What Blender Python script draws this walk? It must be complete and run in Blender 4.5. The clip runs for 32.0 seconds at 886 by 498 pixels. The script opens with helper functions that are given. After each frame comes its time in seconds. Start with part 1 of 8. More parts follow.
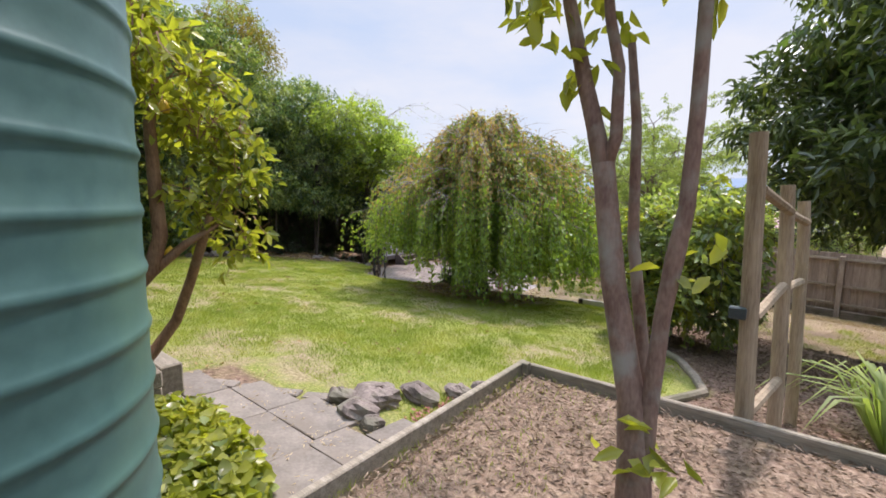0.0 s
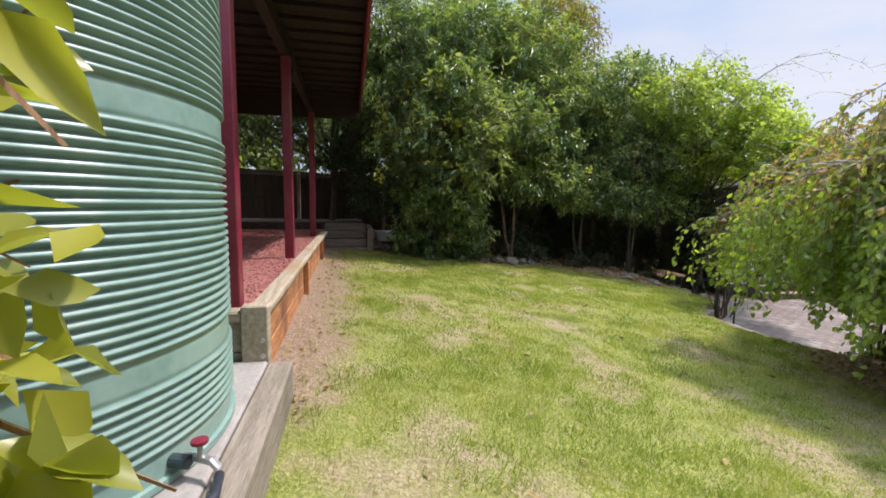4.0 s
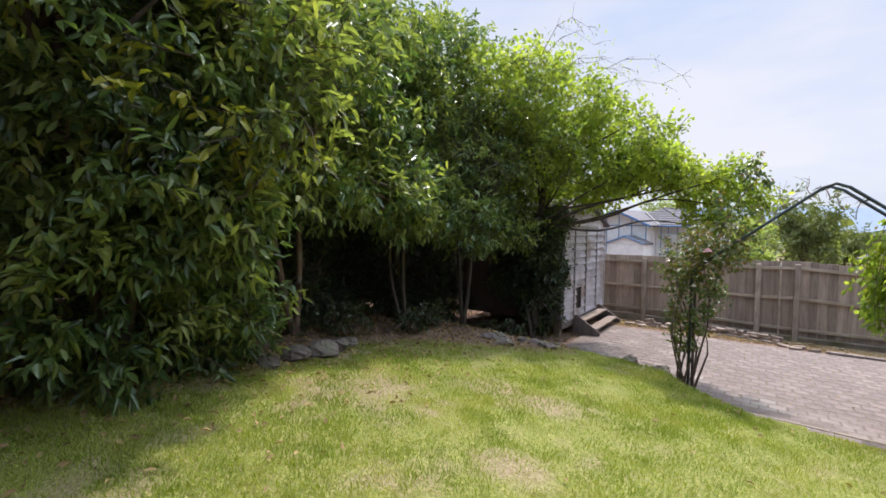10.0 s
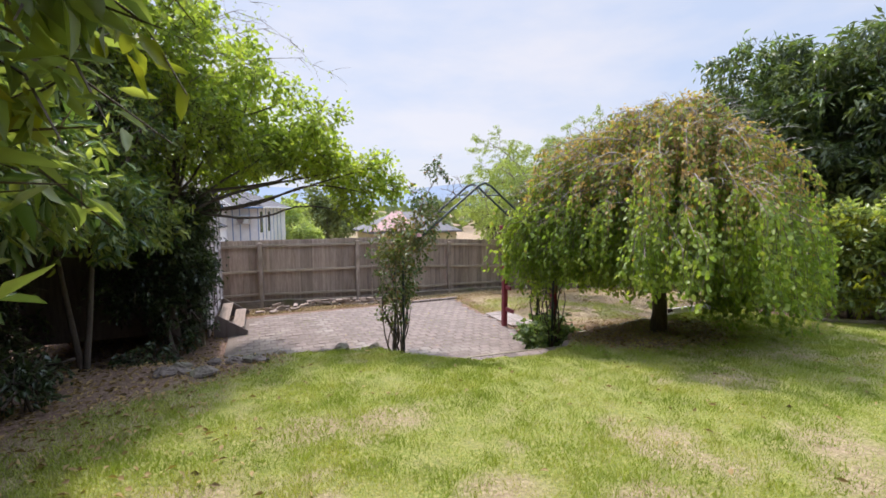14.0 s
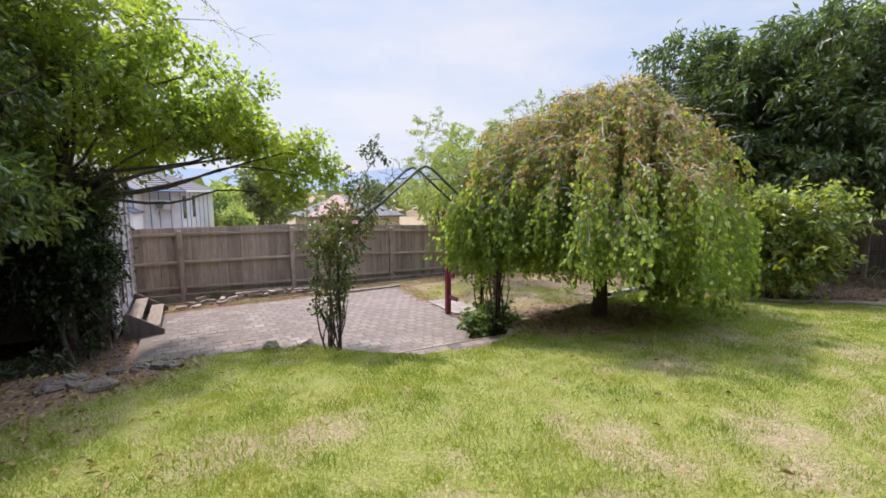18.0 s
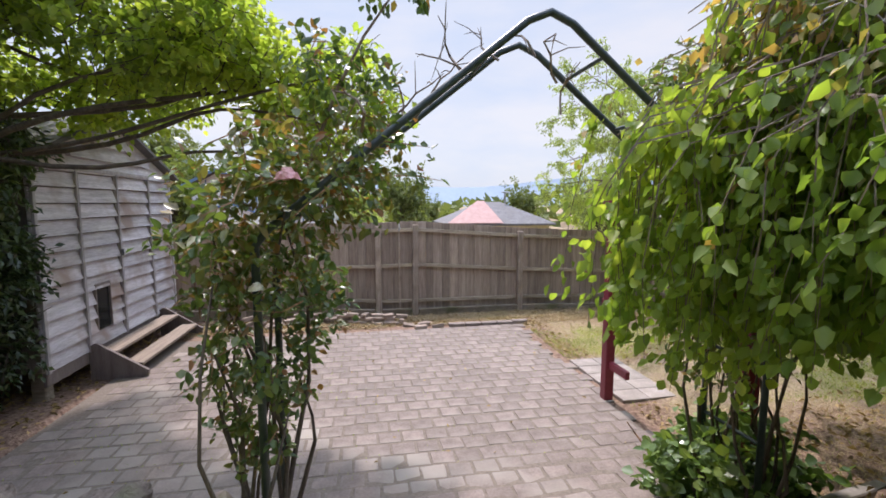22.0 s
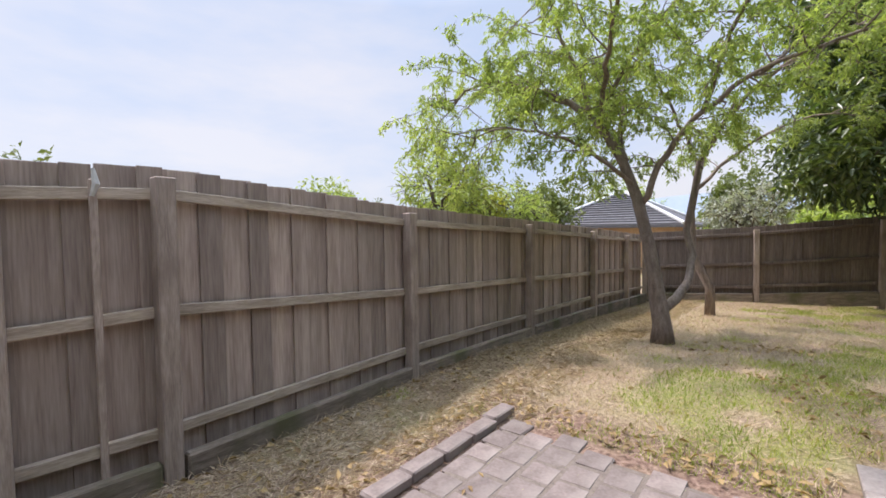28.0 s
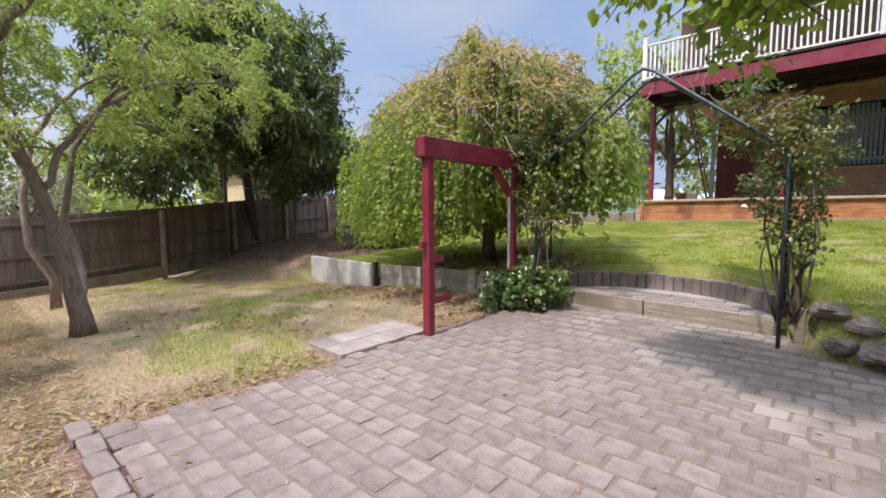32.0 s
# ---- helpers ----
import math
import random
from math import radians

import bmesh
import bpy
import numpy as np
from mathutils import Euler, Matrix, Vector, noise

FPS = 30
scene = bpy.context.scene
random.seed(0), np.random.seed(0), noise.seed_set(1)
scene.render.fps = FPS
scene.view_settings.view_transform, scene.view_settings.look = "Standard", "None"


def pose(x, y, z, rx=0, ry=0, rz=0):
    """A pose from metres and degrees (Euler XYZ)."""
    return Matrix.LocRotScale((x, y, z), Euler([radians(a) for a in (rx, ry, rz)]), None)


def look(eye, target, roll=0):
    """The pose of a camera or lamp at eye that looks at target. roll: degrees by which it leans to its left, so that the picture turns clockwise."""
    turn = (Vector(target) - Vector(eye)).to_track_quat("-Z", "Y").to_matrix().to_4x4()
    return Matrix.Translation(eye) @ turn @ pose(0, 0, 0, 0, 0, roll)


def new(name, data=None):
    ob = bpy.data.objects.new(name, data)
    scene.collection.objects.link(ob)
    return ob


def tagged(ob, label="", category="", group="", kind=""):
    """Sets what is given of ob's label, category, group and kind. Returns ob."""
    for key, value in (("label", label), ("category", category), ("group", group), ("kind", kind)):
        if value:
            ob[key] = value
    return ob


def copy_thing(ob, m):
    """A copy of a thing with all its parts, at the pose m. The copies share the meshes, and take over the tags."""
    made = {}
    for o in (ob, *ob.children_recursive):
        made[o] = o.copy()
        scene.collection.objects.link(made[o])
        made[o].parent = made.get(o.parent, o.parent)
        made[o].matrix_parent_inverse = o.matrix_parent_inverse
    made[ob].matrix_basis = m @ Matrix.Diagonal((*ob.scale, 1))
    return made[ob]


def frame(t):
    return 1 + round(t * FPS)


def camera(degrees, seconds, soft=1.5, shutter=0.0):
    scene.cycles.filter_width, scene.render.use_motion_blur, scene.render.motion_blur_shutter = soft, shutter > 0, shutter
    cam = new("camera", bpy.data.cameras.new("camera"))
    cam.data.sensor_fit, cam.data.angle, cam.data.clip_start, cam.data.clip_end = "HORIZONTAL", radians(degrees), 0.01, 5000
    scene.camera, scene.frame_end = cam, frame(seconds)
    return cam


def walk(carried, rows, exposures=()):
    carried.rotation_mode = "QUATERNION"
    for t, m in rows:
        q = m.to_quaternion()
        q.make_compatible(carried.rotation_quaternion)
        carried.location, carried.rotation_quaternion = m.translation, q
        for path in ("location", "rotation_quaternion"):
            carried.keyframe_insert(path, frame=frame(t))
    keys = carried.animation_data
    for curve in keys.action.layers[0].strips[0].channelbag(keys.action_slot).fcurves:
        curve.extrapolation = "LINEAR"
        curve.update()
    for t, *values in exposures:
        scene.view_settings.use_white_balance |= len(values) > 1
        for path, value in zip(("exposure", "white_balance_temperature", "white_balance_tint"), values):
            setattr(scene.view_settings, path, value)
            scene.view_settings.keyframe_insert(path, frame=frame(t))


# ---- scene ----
cam = camera(91.5, 32.0, soft=1.7)
PATH = [
    (0, (-0.05, 0.061, 1.489), (-1.282, 1.62, 1.263), 0.4),
    (0.5, (-0.188, 0.475, 1.429), (-1.682, 1.785, 1.206), 0.5),
    (1, (-0.427, 0.847, 1.396), (-2.125, 1.879, 1.169), 0.7),
    (1.5, (-0.7, 1.147, 1.362), (-2.517, 1.952, 1.137), 0.7),
    (2, (-1.111, 1.401, 1.366), (-2.996, 2.028, 1.136), 0.6),
    (2.5, (-1.452, 1.565, 1.407), (-3.369, 2.087, 1.176), 0.6),
    (3, (-1.876, 1.691, 1.406), (-3.809, 2.153, 1.178), 0.7),
    (3.5, (-2.273, 1.778, 1.421), (-4.216, 2.193, 1.198), 0.8),
    (5.5, (-4.177, 1.997, 1.188), (-6.122, 2.419, 0.987), 1.3),
    (6, (-4.86, 2.066, 1.244), (-6.806, 2.489, 1.064), 1.3),
    (6.5, (-5.437, 2.132, 1.245), (-7.379, 2.584, 1.079), 1.3),
    (7, (-6.053, 2.158, 1.25), (-7.96, 2.743, 1.106), 1.2),
    (7.5, (-6.617, 2.209, 1.275), (-8.471, 2.947, 1.144), 1.2),
    (8, (-7.259, 2.326, 1.272), (-9.033, 3.241, 1.154), 1.1),
    (8.5, (-7.811, 2.4, 1.297), (-9.487, 3.485, 1.185), 0.9),
    (9, (-8.385, 2.465, 1.323), (-9.912, 3.752, 1.217), 0.7),
    (9.5, (-8.962, 2.5, 1.345), (-10.33, 3.956, 1.246), 0.6),
    (10, (-9.529, 2.582, 1.371), (-10.704, 4.197, 1.272), 0.5),
    (10.5, (-10.017, 2.685, 1.402), (-10.99, 4.429, 1.293), 0.3),
    (11, (-10.501, 2.778, 1.483), (-11.249, 4.628, 1.355), 0.1),
    (11.5, (-10.904, 2.908, 1.498), (-11.387, 4.844, 1.361), 0.2),
    (12, (-11.355, 3.072, 1.496), (-11.539, 5.059, 1.359), 0.2),
    (12.5, (-11.686, 3.168, 1.526), (-11.595, 5.16, 1.372), 0.1),
    (13, (-11.961, 3.261, 1.479), (-11.582, 5.219, 1.329), 0.1),
    (13.5, (-12.162, 3.22, 1.506), (-11.58, 5.126, 1.338), -0.0),
    (14, (-12.304, 3.008, 1.518), (-11.521, 4.838, 1.328), -0.1),
    (14.5, (-12.393, 2.784, 1.525), (-11.475, 4.55, 1.323), -0.0),
    (15, (-12.51, 2.577, 1.547), (-11.495, 4.286, 1.327), -0.0),
    (15.5, (-12.599, 2.434, 1.574), (-11.535, 4.112, 1.341), -0.0),
    (17.5, (-12.298, 2.935, 1.569), (-11.229, 4.606, 1.313), -0.1),
    (18, (-12.07, 3.365, 1.523), (-11.06, 5.071, 1.262), 0.1),
    (18.5, (-11.82, 3.804, 1.427), (-10.865, 5.543, 1.172), 0.0),
    (19, (-11.524, 4.289, 1.363), (-10.643, 6.066, 1.109), 0.0),
    (19.5, (-11.252, 4.761, 1.277), (-10.439, 6.572, 1.033), 0.0),
    (20, (-10.932, 5.304, 1.218), (-10.178, 7.14, 0.972), -0.1),
    (20.5, (-10.668, 5.77, 1.171), (-9.989, 7.635, 0.93), -0.1),
    (21, (-10.35, 6.273, 1.125), (-9.76, 8.17, 0.896), -0.2),
    (21.5, (-10.03, 6.768, 1.044), (-9.546, 8.697, 0.831), -0.1),
    (22, (-9.734, 7.293, 0.979), (-9.379, 9.25, 0.771), -0.0),
    (22.5, (-9.491, 7.76, 0.888), (-9.217, 9.732, 0.695), -0.2),
    (23, (-9.351, 8.206, 0.824), (-9.183, 10.19, 0.635), -0.1),
    (23.5, (-9.253, 8.726, 0.706), (-9.19, 10.717, 0.525), 0.0),
    (24, (-9.275, 9.25, 0.560), (-9.285, 11.242, 0.391), 0.1),
    (24.5, (-9.268, 9.739, 0.436), (-9.364, 11.731, 0.28), 0.4),
    (26.5, (-9.575, 12.008, 0.143), (-9.143, 13.96, 0.08), 0.0),
    (27, (-9.633, 12.491, 0.14), (-8.82, 14.317, 0.077), -0.1),
    (27.5, (-9.678, 12.897, 0.162), (-8.486, 14.501, 0.094), -0.3),
    (28, (-9.729, 13.318, 0.178), (-8.164, 14.561, 0.092), -0.7),
    (28.5, (-9.783, 13.664, 0.165), (-7.994, 14.55, 0.058), -0.7),
    (29, (-9.855, 14.011, 0.14), (-7.922, 14.508, 0.018), -0.6),
    (29.5, (-9.956, 14.313, 0.146), (-7.967, 14.473, 0.012), -0.5),
    (30, (-10.023, 14.613, 0.132), (-8.041, 14.391, -0.015), -0.6),
    (30.5, (-10.012, 14.846, 0.135), (-8.108, 14.25, -0.016), -0.6),
    (31, (-10.121, 15.106, 0.155), (-8.371, 14.15, -0.004), -0.6),
    (31.5, (-10.313, 15.332, 0.181), (-8.794, 14.041, 0.018), -0.6),
    (32, (-10.589, 15.527, 0.211), (-9.257, 14.044, 0.041), -0.3),
]
walk(cam, [(t, look(eye, target, roll)) for t, eye, target, roll in PATH], exposures=[(0, 0.34, 6500, 16), (32, 0.34, 6500, 16)])

# ---- world, sun, exposure ----
SUN_EL, SUN_AZ = 60.0, 3.0          # degrees; azimuth from +y towards -x
world = bpy.data.worlds.new("world")
scene.world = world
world.use_nodes = True
wn, wl = world.node_tree.nodes, world.node_tree.links
sky = wn.new("ShaderNodeTexSky")
sky.sky_type, sky.sun_disc = "NISHITA", False
sky.sun_elevation, sky.sun_rotation = radians(SUN_EL), radians(-SUN_AZ)
sky.air_density, sky.dust_density, sky.ozone_density = 1.0, 1.6, 1.0
w_geo = wn.new("ShaderNodeTexCoord")
w_map = wn.new("ShaderNodeMapping")
w_map.inputs["Scale"].default_value = (1.0, 1.0, 3.2)
w_cloud = wn.new("ShaderNodeTexNoise")
w_cloud.inputs["Scale"].default_value, w_cloud.inputs["Detail"].default_value = 1.7, 7.0
w_cloud.inputs["Roughness"].default_value = 0.55
w_ramp = wn.new("ShaderNodeValToRGB")
w_ramp.color_ramp.elements[0].position, w_ramp.color_ramp.elements[1].position = 0.40, 0.64
w_haze = wn.new("ShaderNodeMixRGB")
w_haze.inputs["Color1"].default_value, w_haze.inputs["Color2"].default_value = (5.8, 7.0, 8.9, 1), (8.0, 8.3, 8.85, 1)
w_mix = wn.new("ShaderNodeMixRGB")
w_mix.inputs["Fac"].default_value = 0.82
wl.new(w_geo.outputs["Generated"], w_map.inputs["Vector"])
wl.new(w_map.outputs["Vector"], w_cloud.inputs["Vector"])
wl.new(w_cloud.outputs["Fac"], w_ramp.inputs["Fac"])
wl.new(w_ramp.outputs["Color"], w_haze.inputs["Fac"])
wl.new(w_haze.outputs["Color"], w_mix.inputs["Color2"])
wl.new(sky.outputs["Color"], w_mix.inputs["Color1"])
w_split = wn.new("ShaderNodeSeparateXYZ")
w_high = wn.new("ShaderNodeMapRange")
w_high.inputs["From Min"].default_value, w_high.inputs["From Max"].default_value = 0.45, 1.0
w_high.inputs["To Min"].default_value, w_high.inputs["To Max"].default_value = 1.0, 4.0
w_gain = wn.new("ShaderNodeVectorMath")
w_gain.operation = "SCALE"
wl.new(w_geo.outputs["Generated"], w_split.inputs["Vector"])
wl.new(w_split.outputs["Z"], w_high.inputs["Value"])
wl.new(w_mix.outputs["Color"], w_gain.inputs[0])
wl.new(w_high.outputs["Result"], w_gain.inputs["Scale"])
w_side = wn.new("ShaderNodeMapRange")           # the sky is deeper on the side away from the sun
w_side.inputs["From Min"].default_value, w_side.inputs["From Max"].default_value = -0.8, 0.15
w_blue = wn.new("ShaderNodeMixRGB")
w_blue.blend_type = "MULTIPLY"
w_blue.inputs["Fac"].default_value = 1.0
w_tint = wn.new("ShaderNodeMixRGB")
w_tint.inputs["Color1"].default_value, w_tint.inputs["Color2"].default_value = (0.60, 0.70, 0.84, 1), (1, 1, 1, 1)
wl.new(w_split.outputs["Y"], w_side.inputs["Value"])
wl.new(w_side.outputs["Result"], w_tint.inputs["Fac"])
wl.new(w_gain.outputs["Vector"], w_blue.inputs["Color1"])
wl.new(w_tint.outputs["Color"], w_blue.inputs["Color2"])
wl.new(w_blue.outputs["Color"], wn["Background"].inputs["Color"])
wn["Background"].inputs["Strength"].default_value = 0.089
sun_data = bpy.data.lights.new("sun", "SUN")
sun_data.energy, sun_data.angle, sun_data.color = 3.9, radians(3.0), (1.0, 0.93, 0.915)
sun = new("sun", sun_data)
sun_dir = Vector((-math.sin(radians(SUN_AZ)) * math.cos(radians(SUN_EL)), math.cos(radians(SUN_AZ)) * math.cos(radians(SUN_EL)), math.sin(radians(SUN_EL))))
sun.matrix_world = look(sun_dir * 60, (0, 0, 0))


# ---- materials ----
def rgba(c):
    return (c[0], c[1], c[2], 1.0)


def surface(name, dark, light, scale=8.0, rough=0.7, bump=0.3, stretch=(1, 1, 1), fine=6.0, vary=0.15, metal=0.0, stain=None, stain_scale=0.8, space="Object"):
    """Two scales of noise between two colours, a fine bump, a tint that differs from piece to piece."""
    m = bpy.data.materials.new(name)
    m.use_nodes = True
    n, l = m.node_tree.nodes, m.node_tree.links
    p = n["Principled BSDF"]
    co = n.new("ShaderNodeTexCoord")
    mp = n.new("ShaderNodeMapping")
    mp.inputs["Scale"].default_value = stretch
    l.new(co.outputs[space], mp.inputs["Vector"])
    info = n.new("ShaderNodeObjectInfo")
    shift = n.new("ShaderNodeVectorMath")
    shift.operation = "SCALE"
    shift.inputs[0].default_value = (13.0, 7.0, 5.0)
    l.new(info.outputs["Random"], shift.inputs["Scale"])
    l.new(shift.outputs["Vector"], mp.inputs["Location"])
    a = n.new("ShaderNodeTexNoise")
    a.inputs["Scale"].default_value, a.inputs["Detail"].default_value = scale, 5.0
    b = n.new("ShaderNodeTexNoise")
    b.inputs["Scale"].default_value, b.inputs["Detail"].default_value = scale * fine, 4.0
    l.new(mp.outputs["Vector"], a.inputs["Vector"])
    l.new(mp.outputs["Vector"], b.inputs["Vector"])
    mixf = n.new("ShaderNodeMath")
    mixf.operation = "MULTIPLY_ADD"
    mixf.inputs[1].default_value = 0.55
    half = n.new("ShaderNodeMath")
    half.operation = "MULTIPLY"
    half.inputs[1].default_value = 0.45
    l.new(b.outputs["Fac"], half.inputs[0])
    l.new(a.outputs["Fac"], mixf.inputs[0])
    l.new(half.outputs["Value"], mixf.inputs[2])
    ramp = n.new("ShaderNodeValToRGB")
    ramp.color_ramp.elements[0].position, ramp.color_ramp.elements[1].position = 0.36, 0.64
    ramp.color_ramp.elements[0].color, ramp.color_ramp.elements[1].color = rgba(dark), rgba(light)
    l.new(mixf.outputs["Value"], ramp.inputs["Fac"])
    colour = ramp.outputs["Color"]
    if stain:
        s = n.new("ShaderNodeTexNoise")
        s.inputs["Scale"].default_value, s.inputs["Detail"].default_value = stain_scale, 6.0
        l.new(co.outputs[space], s.inputs["Vector"])
        sr = n.new("ShaderNodeValToRGB")
        sr.color_ramp.elements[0].position, sr.color_ramp.elements[1].position = 0.5, 0.68
        l.new(s.outputs["Fac"], sr.inputs["Fac"])
        sm = n.new("ShaderNodeMixRGB")
        sm.inputs["Color2"].default_value = rgba(stain)
        l.new(sr.outputs["Color"], sm.inputs["Fac"])
        l.new(colour, sm.inputs["Color1"])
        colour = sm.outputs["Color"]
    hsv = n.new("ShaderNodeHueSaturation")
    val = n.new("ShaderNodeMath")
    val.operation = "MULTIPLY_ADD"
    val.inputs[1].default_value, val.inputs[2].default_value = 2 * vary, 1 - vary
    l.new(info.outputs["Random"], val.inputs[0])
    l.new(val.outputs["Value"], hsv.inputs["Value"])
    l.new(colour, hsv.inputs["Color"])
    l.new(hsv.outputs["Color"], p.inputs["Base Color"])
    p.inputs["Roughness"].default_value, p.inputs["Metallic"].default_value = rough, metal
    if bump:
        bp = n.new("ShaderNodeBump")
        bp.inputs["Strength"].default_value, bp.inputs["Distance"].default_value = bump, 0.01
        l.new(mixf.outputs["Value"], bp.inputs["Height"])
        l.new(bp.outputs["Normal"], p.inputs["Normal"])
    return m


def leafy(name, colours, rough=0.45, through_light=0.35, gloss=0.35, drift=0.45, drift_scale=1.1):
    """Leaves: a colour for each leaf, some light through the blade."""
    m = bpy.data.materials.new(name)
    m.use_nodes = True
    n, l = m.node_tree.nodes, m.node_tree.links
    p, out = n["Principled BSDF"], n["Material Output"]
    geo = n.new("ShaderNodeNewGeometry")
    ramp = n.new("ShaderNodeValToRGB")
    els = ramp.color_ramp.elements
    els[0].color, els[-1].color = rgba(colours[0]), rgba(colours[-1])
    for k, c in enumerate(colours[1:-1], 1):
        els.new(k / (len(colours) - 1)).color = rgba(c)
    co = n.new("ShaderNodeTexCoord")
    patch = n.new("ShaderNodeTexNoise")
    patch.inputs["Scale"].default_value, patch.inputs["Detail"].default_value = drift_scale, 4.0
    l.new(co.outputs["Object"], patch.inputs["Vector"])
    spread = n.new("ShaderNodeMapRange")
    spread.inputs["From Min"].default_value, spread.inputs["From Max"].default_value = 0.36, 0.64
    l.new(patch.outputs["Fac"], spread.inputs["Value"])
    blend = n.new("ShaderNodeMix")
    blend.inputs["Factor"].default_value = drift
    l.new(geo.outputs["Random Per Island"], blend.inputs["A"])
    l.new(spread.outputs["Result"], blend.inputs["B"])
    l.new(blend.outputs["Result"], ramp.inputs["Fac"])
    l.new(ramp.outputs["Color"], p.inputs["Base Color"])
    p.inputs["Roughness"].default_value = rough
    p.inputs["Specular IOR Level"].default_value = gloss
    tr = n.new("ShaderNodeBsdfTranslucent")
    bright = n.new("ShaderNodeMixRGB")
    bright.blend_type = "MULTIPLY"
    bright.inputs["Fac"].default_value = 1.0
    bright.inputs["Color2"].default_value = (1.5, 1.6, 0.6, 1)
    l.new(ramp.outputs["Color"], bright.inputs["Color1"])
    l.new(bright.outputs["Color"], tr.inputs["Color"])
    mix = n.new("ShaderNodeMixShader")
    mix.inputs["Fac"].default_value = through_light
    l.new(p.outputs["BSDF"], mix.inputs[1])
    l.new(tr.outputs["BSDF"], mix.inputs[2])
    l.new(mix.outputs["Shader"], out.inputs["Surface"])
    return m


M_PALING = surface("weathered_paling", (0.262, 0.194, 0.155), (0.47, 0.372, 0.300), 5, 0.85, 0.4, (2.6, 2.6, 0.35), stain=(0.24, 0.18, 0.14), stain_scale=1.3, vary=0.26)
M_RAIL = surface("weathered_rail", (0.285, 0.225, 0.165), (0.52, 0.425, 0.325), 5, 0.85, 0.5, (0.6, 5, 5), vary=0.12)
M_POST = surface("weathered_post", (0.27, 0.205, 0.162), (0.48, 0.385, 0.31), 5, 0.85, 0.5, (5, 5, 0.5), vary=0.12, stain=(0.24, 0.18, 0.14), stain_scale=2.0)
# earthy timber, with the shadow gap below the palings darkened into its colour
M_PLINTH = surface("earthy_shaded_plinth", (0.15, 0.115, 0.084), (0.33, 0.265, 0.20), 6, 0.9, 0.6, (0.6, 5, 5), vary=0.2, stain=(0.13, 0.12, 0.06), stain_scale=2.0)
# near-black timber: the deep shade behind the west trees is in the colour
M_SHADEDFENCE = surface("shaded_fence", (0.045, 0.035, 0.028), (0.10, 0.08, 0.065), 5, 0.9, 0.5, (5, 5, 0.5))
M_BRICK = surface("tan_brick", (0.47, 0.30, 0.18), (0.64, 0.45, 0.29), 14, 0.85, 0.4, stain=(0.47, 0.32, 0.20), stain_scale=1.4, vary=0.10)
M_MORTAR = surface("mortar", (0.36, 0.29, 0.21), (0.50, 0.42, 0.32), 20, 0.95, 0.5)
M_RED = surface("red_paint", (0.16, 0.012, 0.028), (0.23, 0.022, 0.045), 4, 0.42, 0.12, stain=(0.20, 0.04, 0.05), stain_scale=2.5, vary=0.05)
M_DARKTIMBER = surface("dark_stained_timber", (0.014, 0.007, 0.006), (0.030, 0.015, 0.012), 6, 0.7, 0.3, (0.5, 6, 6))
M_CREAM = surface("cream_paint", (0.50, 0.42, 0.22), (0.62, 0.54, 0.32), 5, 0.6, 0.15)
M_WHITE = surface("white_paint", (0.68, 0.68, 0.67), (0.82, 0.82, 0.80), 4, 0.5, 0.1)
M_GRILLE = surface("blue_grey_paint", (0.18, 0.255, 0.295), (0.26, 0.345, 0.385), 5, 0.5, 0.12, vary=0.06)
M_GLASS = surface("dark_window", (0.012, 0.014, 0.016), (0.02, 0.022, 0.025), 2, 0.08, 0.0)
M_TANK = surface("green_tank", (0.048, 0.118, 0.108), (0.075, 0.165, 0.150), 3, 0.5, 0.10, stain=(0.10, 0.20, 0.155), stain_scale=1.6)
M_CTANK = surface("pale_green_tank", (0.145, 0.245, 0.205), (0.215, 0.325, 0.28), 3, 0.34, 0.08, stain=(0.24, 0.34, 0.29), stain_scale=1.8)
M_SLEEPER = surface("grey_sleeper", (0.17, 0.14, 0.10), (0.36, 0.31, 0.24), 5, 0.9, 0.6, (0.5, 6, 6), stain=(0.14, 0.13, 0.08), vary=0.12)
M_NEWTIMBER = surface("orange_board", (0.27, 0.10, 0.035), (0.52, 0.25, 0.10), 3.2, 0.75, 0.4, (0.7, 7, 7), stain=(0.16, 0.065, 0.03), stain_scale=1.7, vary=0.12)
M_CAPRAIL = surface("grey_cap_rail", (0.24, 0.19, 0.12), (0.48, 0.41, 0.30), 4, 0.85, 0.5, (0.5, 7, 7), stain=(0.33, 0.22, 0.11), stain_scale=1.5)
M_CONCRETE = surface("concrete", (0.30, 0.275, 0.24), (0.43, 0.40, 0.36), 6, 0.9, 0.4, stain=(0.27, 0.25, 0.21), stain_scale=1.5)
M_PALE = surface("pale_concrete", (0.42, 0.41, 0.37), (0.60, 0.585, 0.54), 5, 0.9, 0.3, stain=(0.36, 0.34, 0.28), stain_scale=1.8)
M_PAVER = surface("rose_grey_paver", (0.152, 0.119, 0.103), (0.247, 0.200, 0.174), 9, 0.88, 0.3, stain=(0.285, 0.25, 0.215), stain_scale=1.2, vary=0.14)
M_JOINT = surface("sandy_joint", (0.120, 0.096, 0.078), (0.195, 0.160, 0.128), 30, 0.95, 0.5)
M_BLUESTONE = surface("basalt_rock", (0.10, 0.078, 0.066), (0.26, 0.21, 0.18), 7, 0.9, 0.9, stain=(0.20, 0.19, 0.13), stain_scale=3, vary=0.2)
M_ROUGHBRICK = surface("old_brick", (0.17, 0.118, 0.090), (0.38, 0.30, 0.245), 9, 0.9, 0.6, vary=0.28, stain=(0.33, 0.265, 0.215), stain_scale=6)
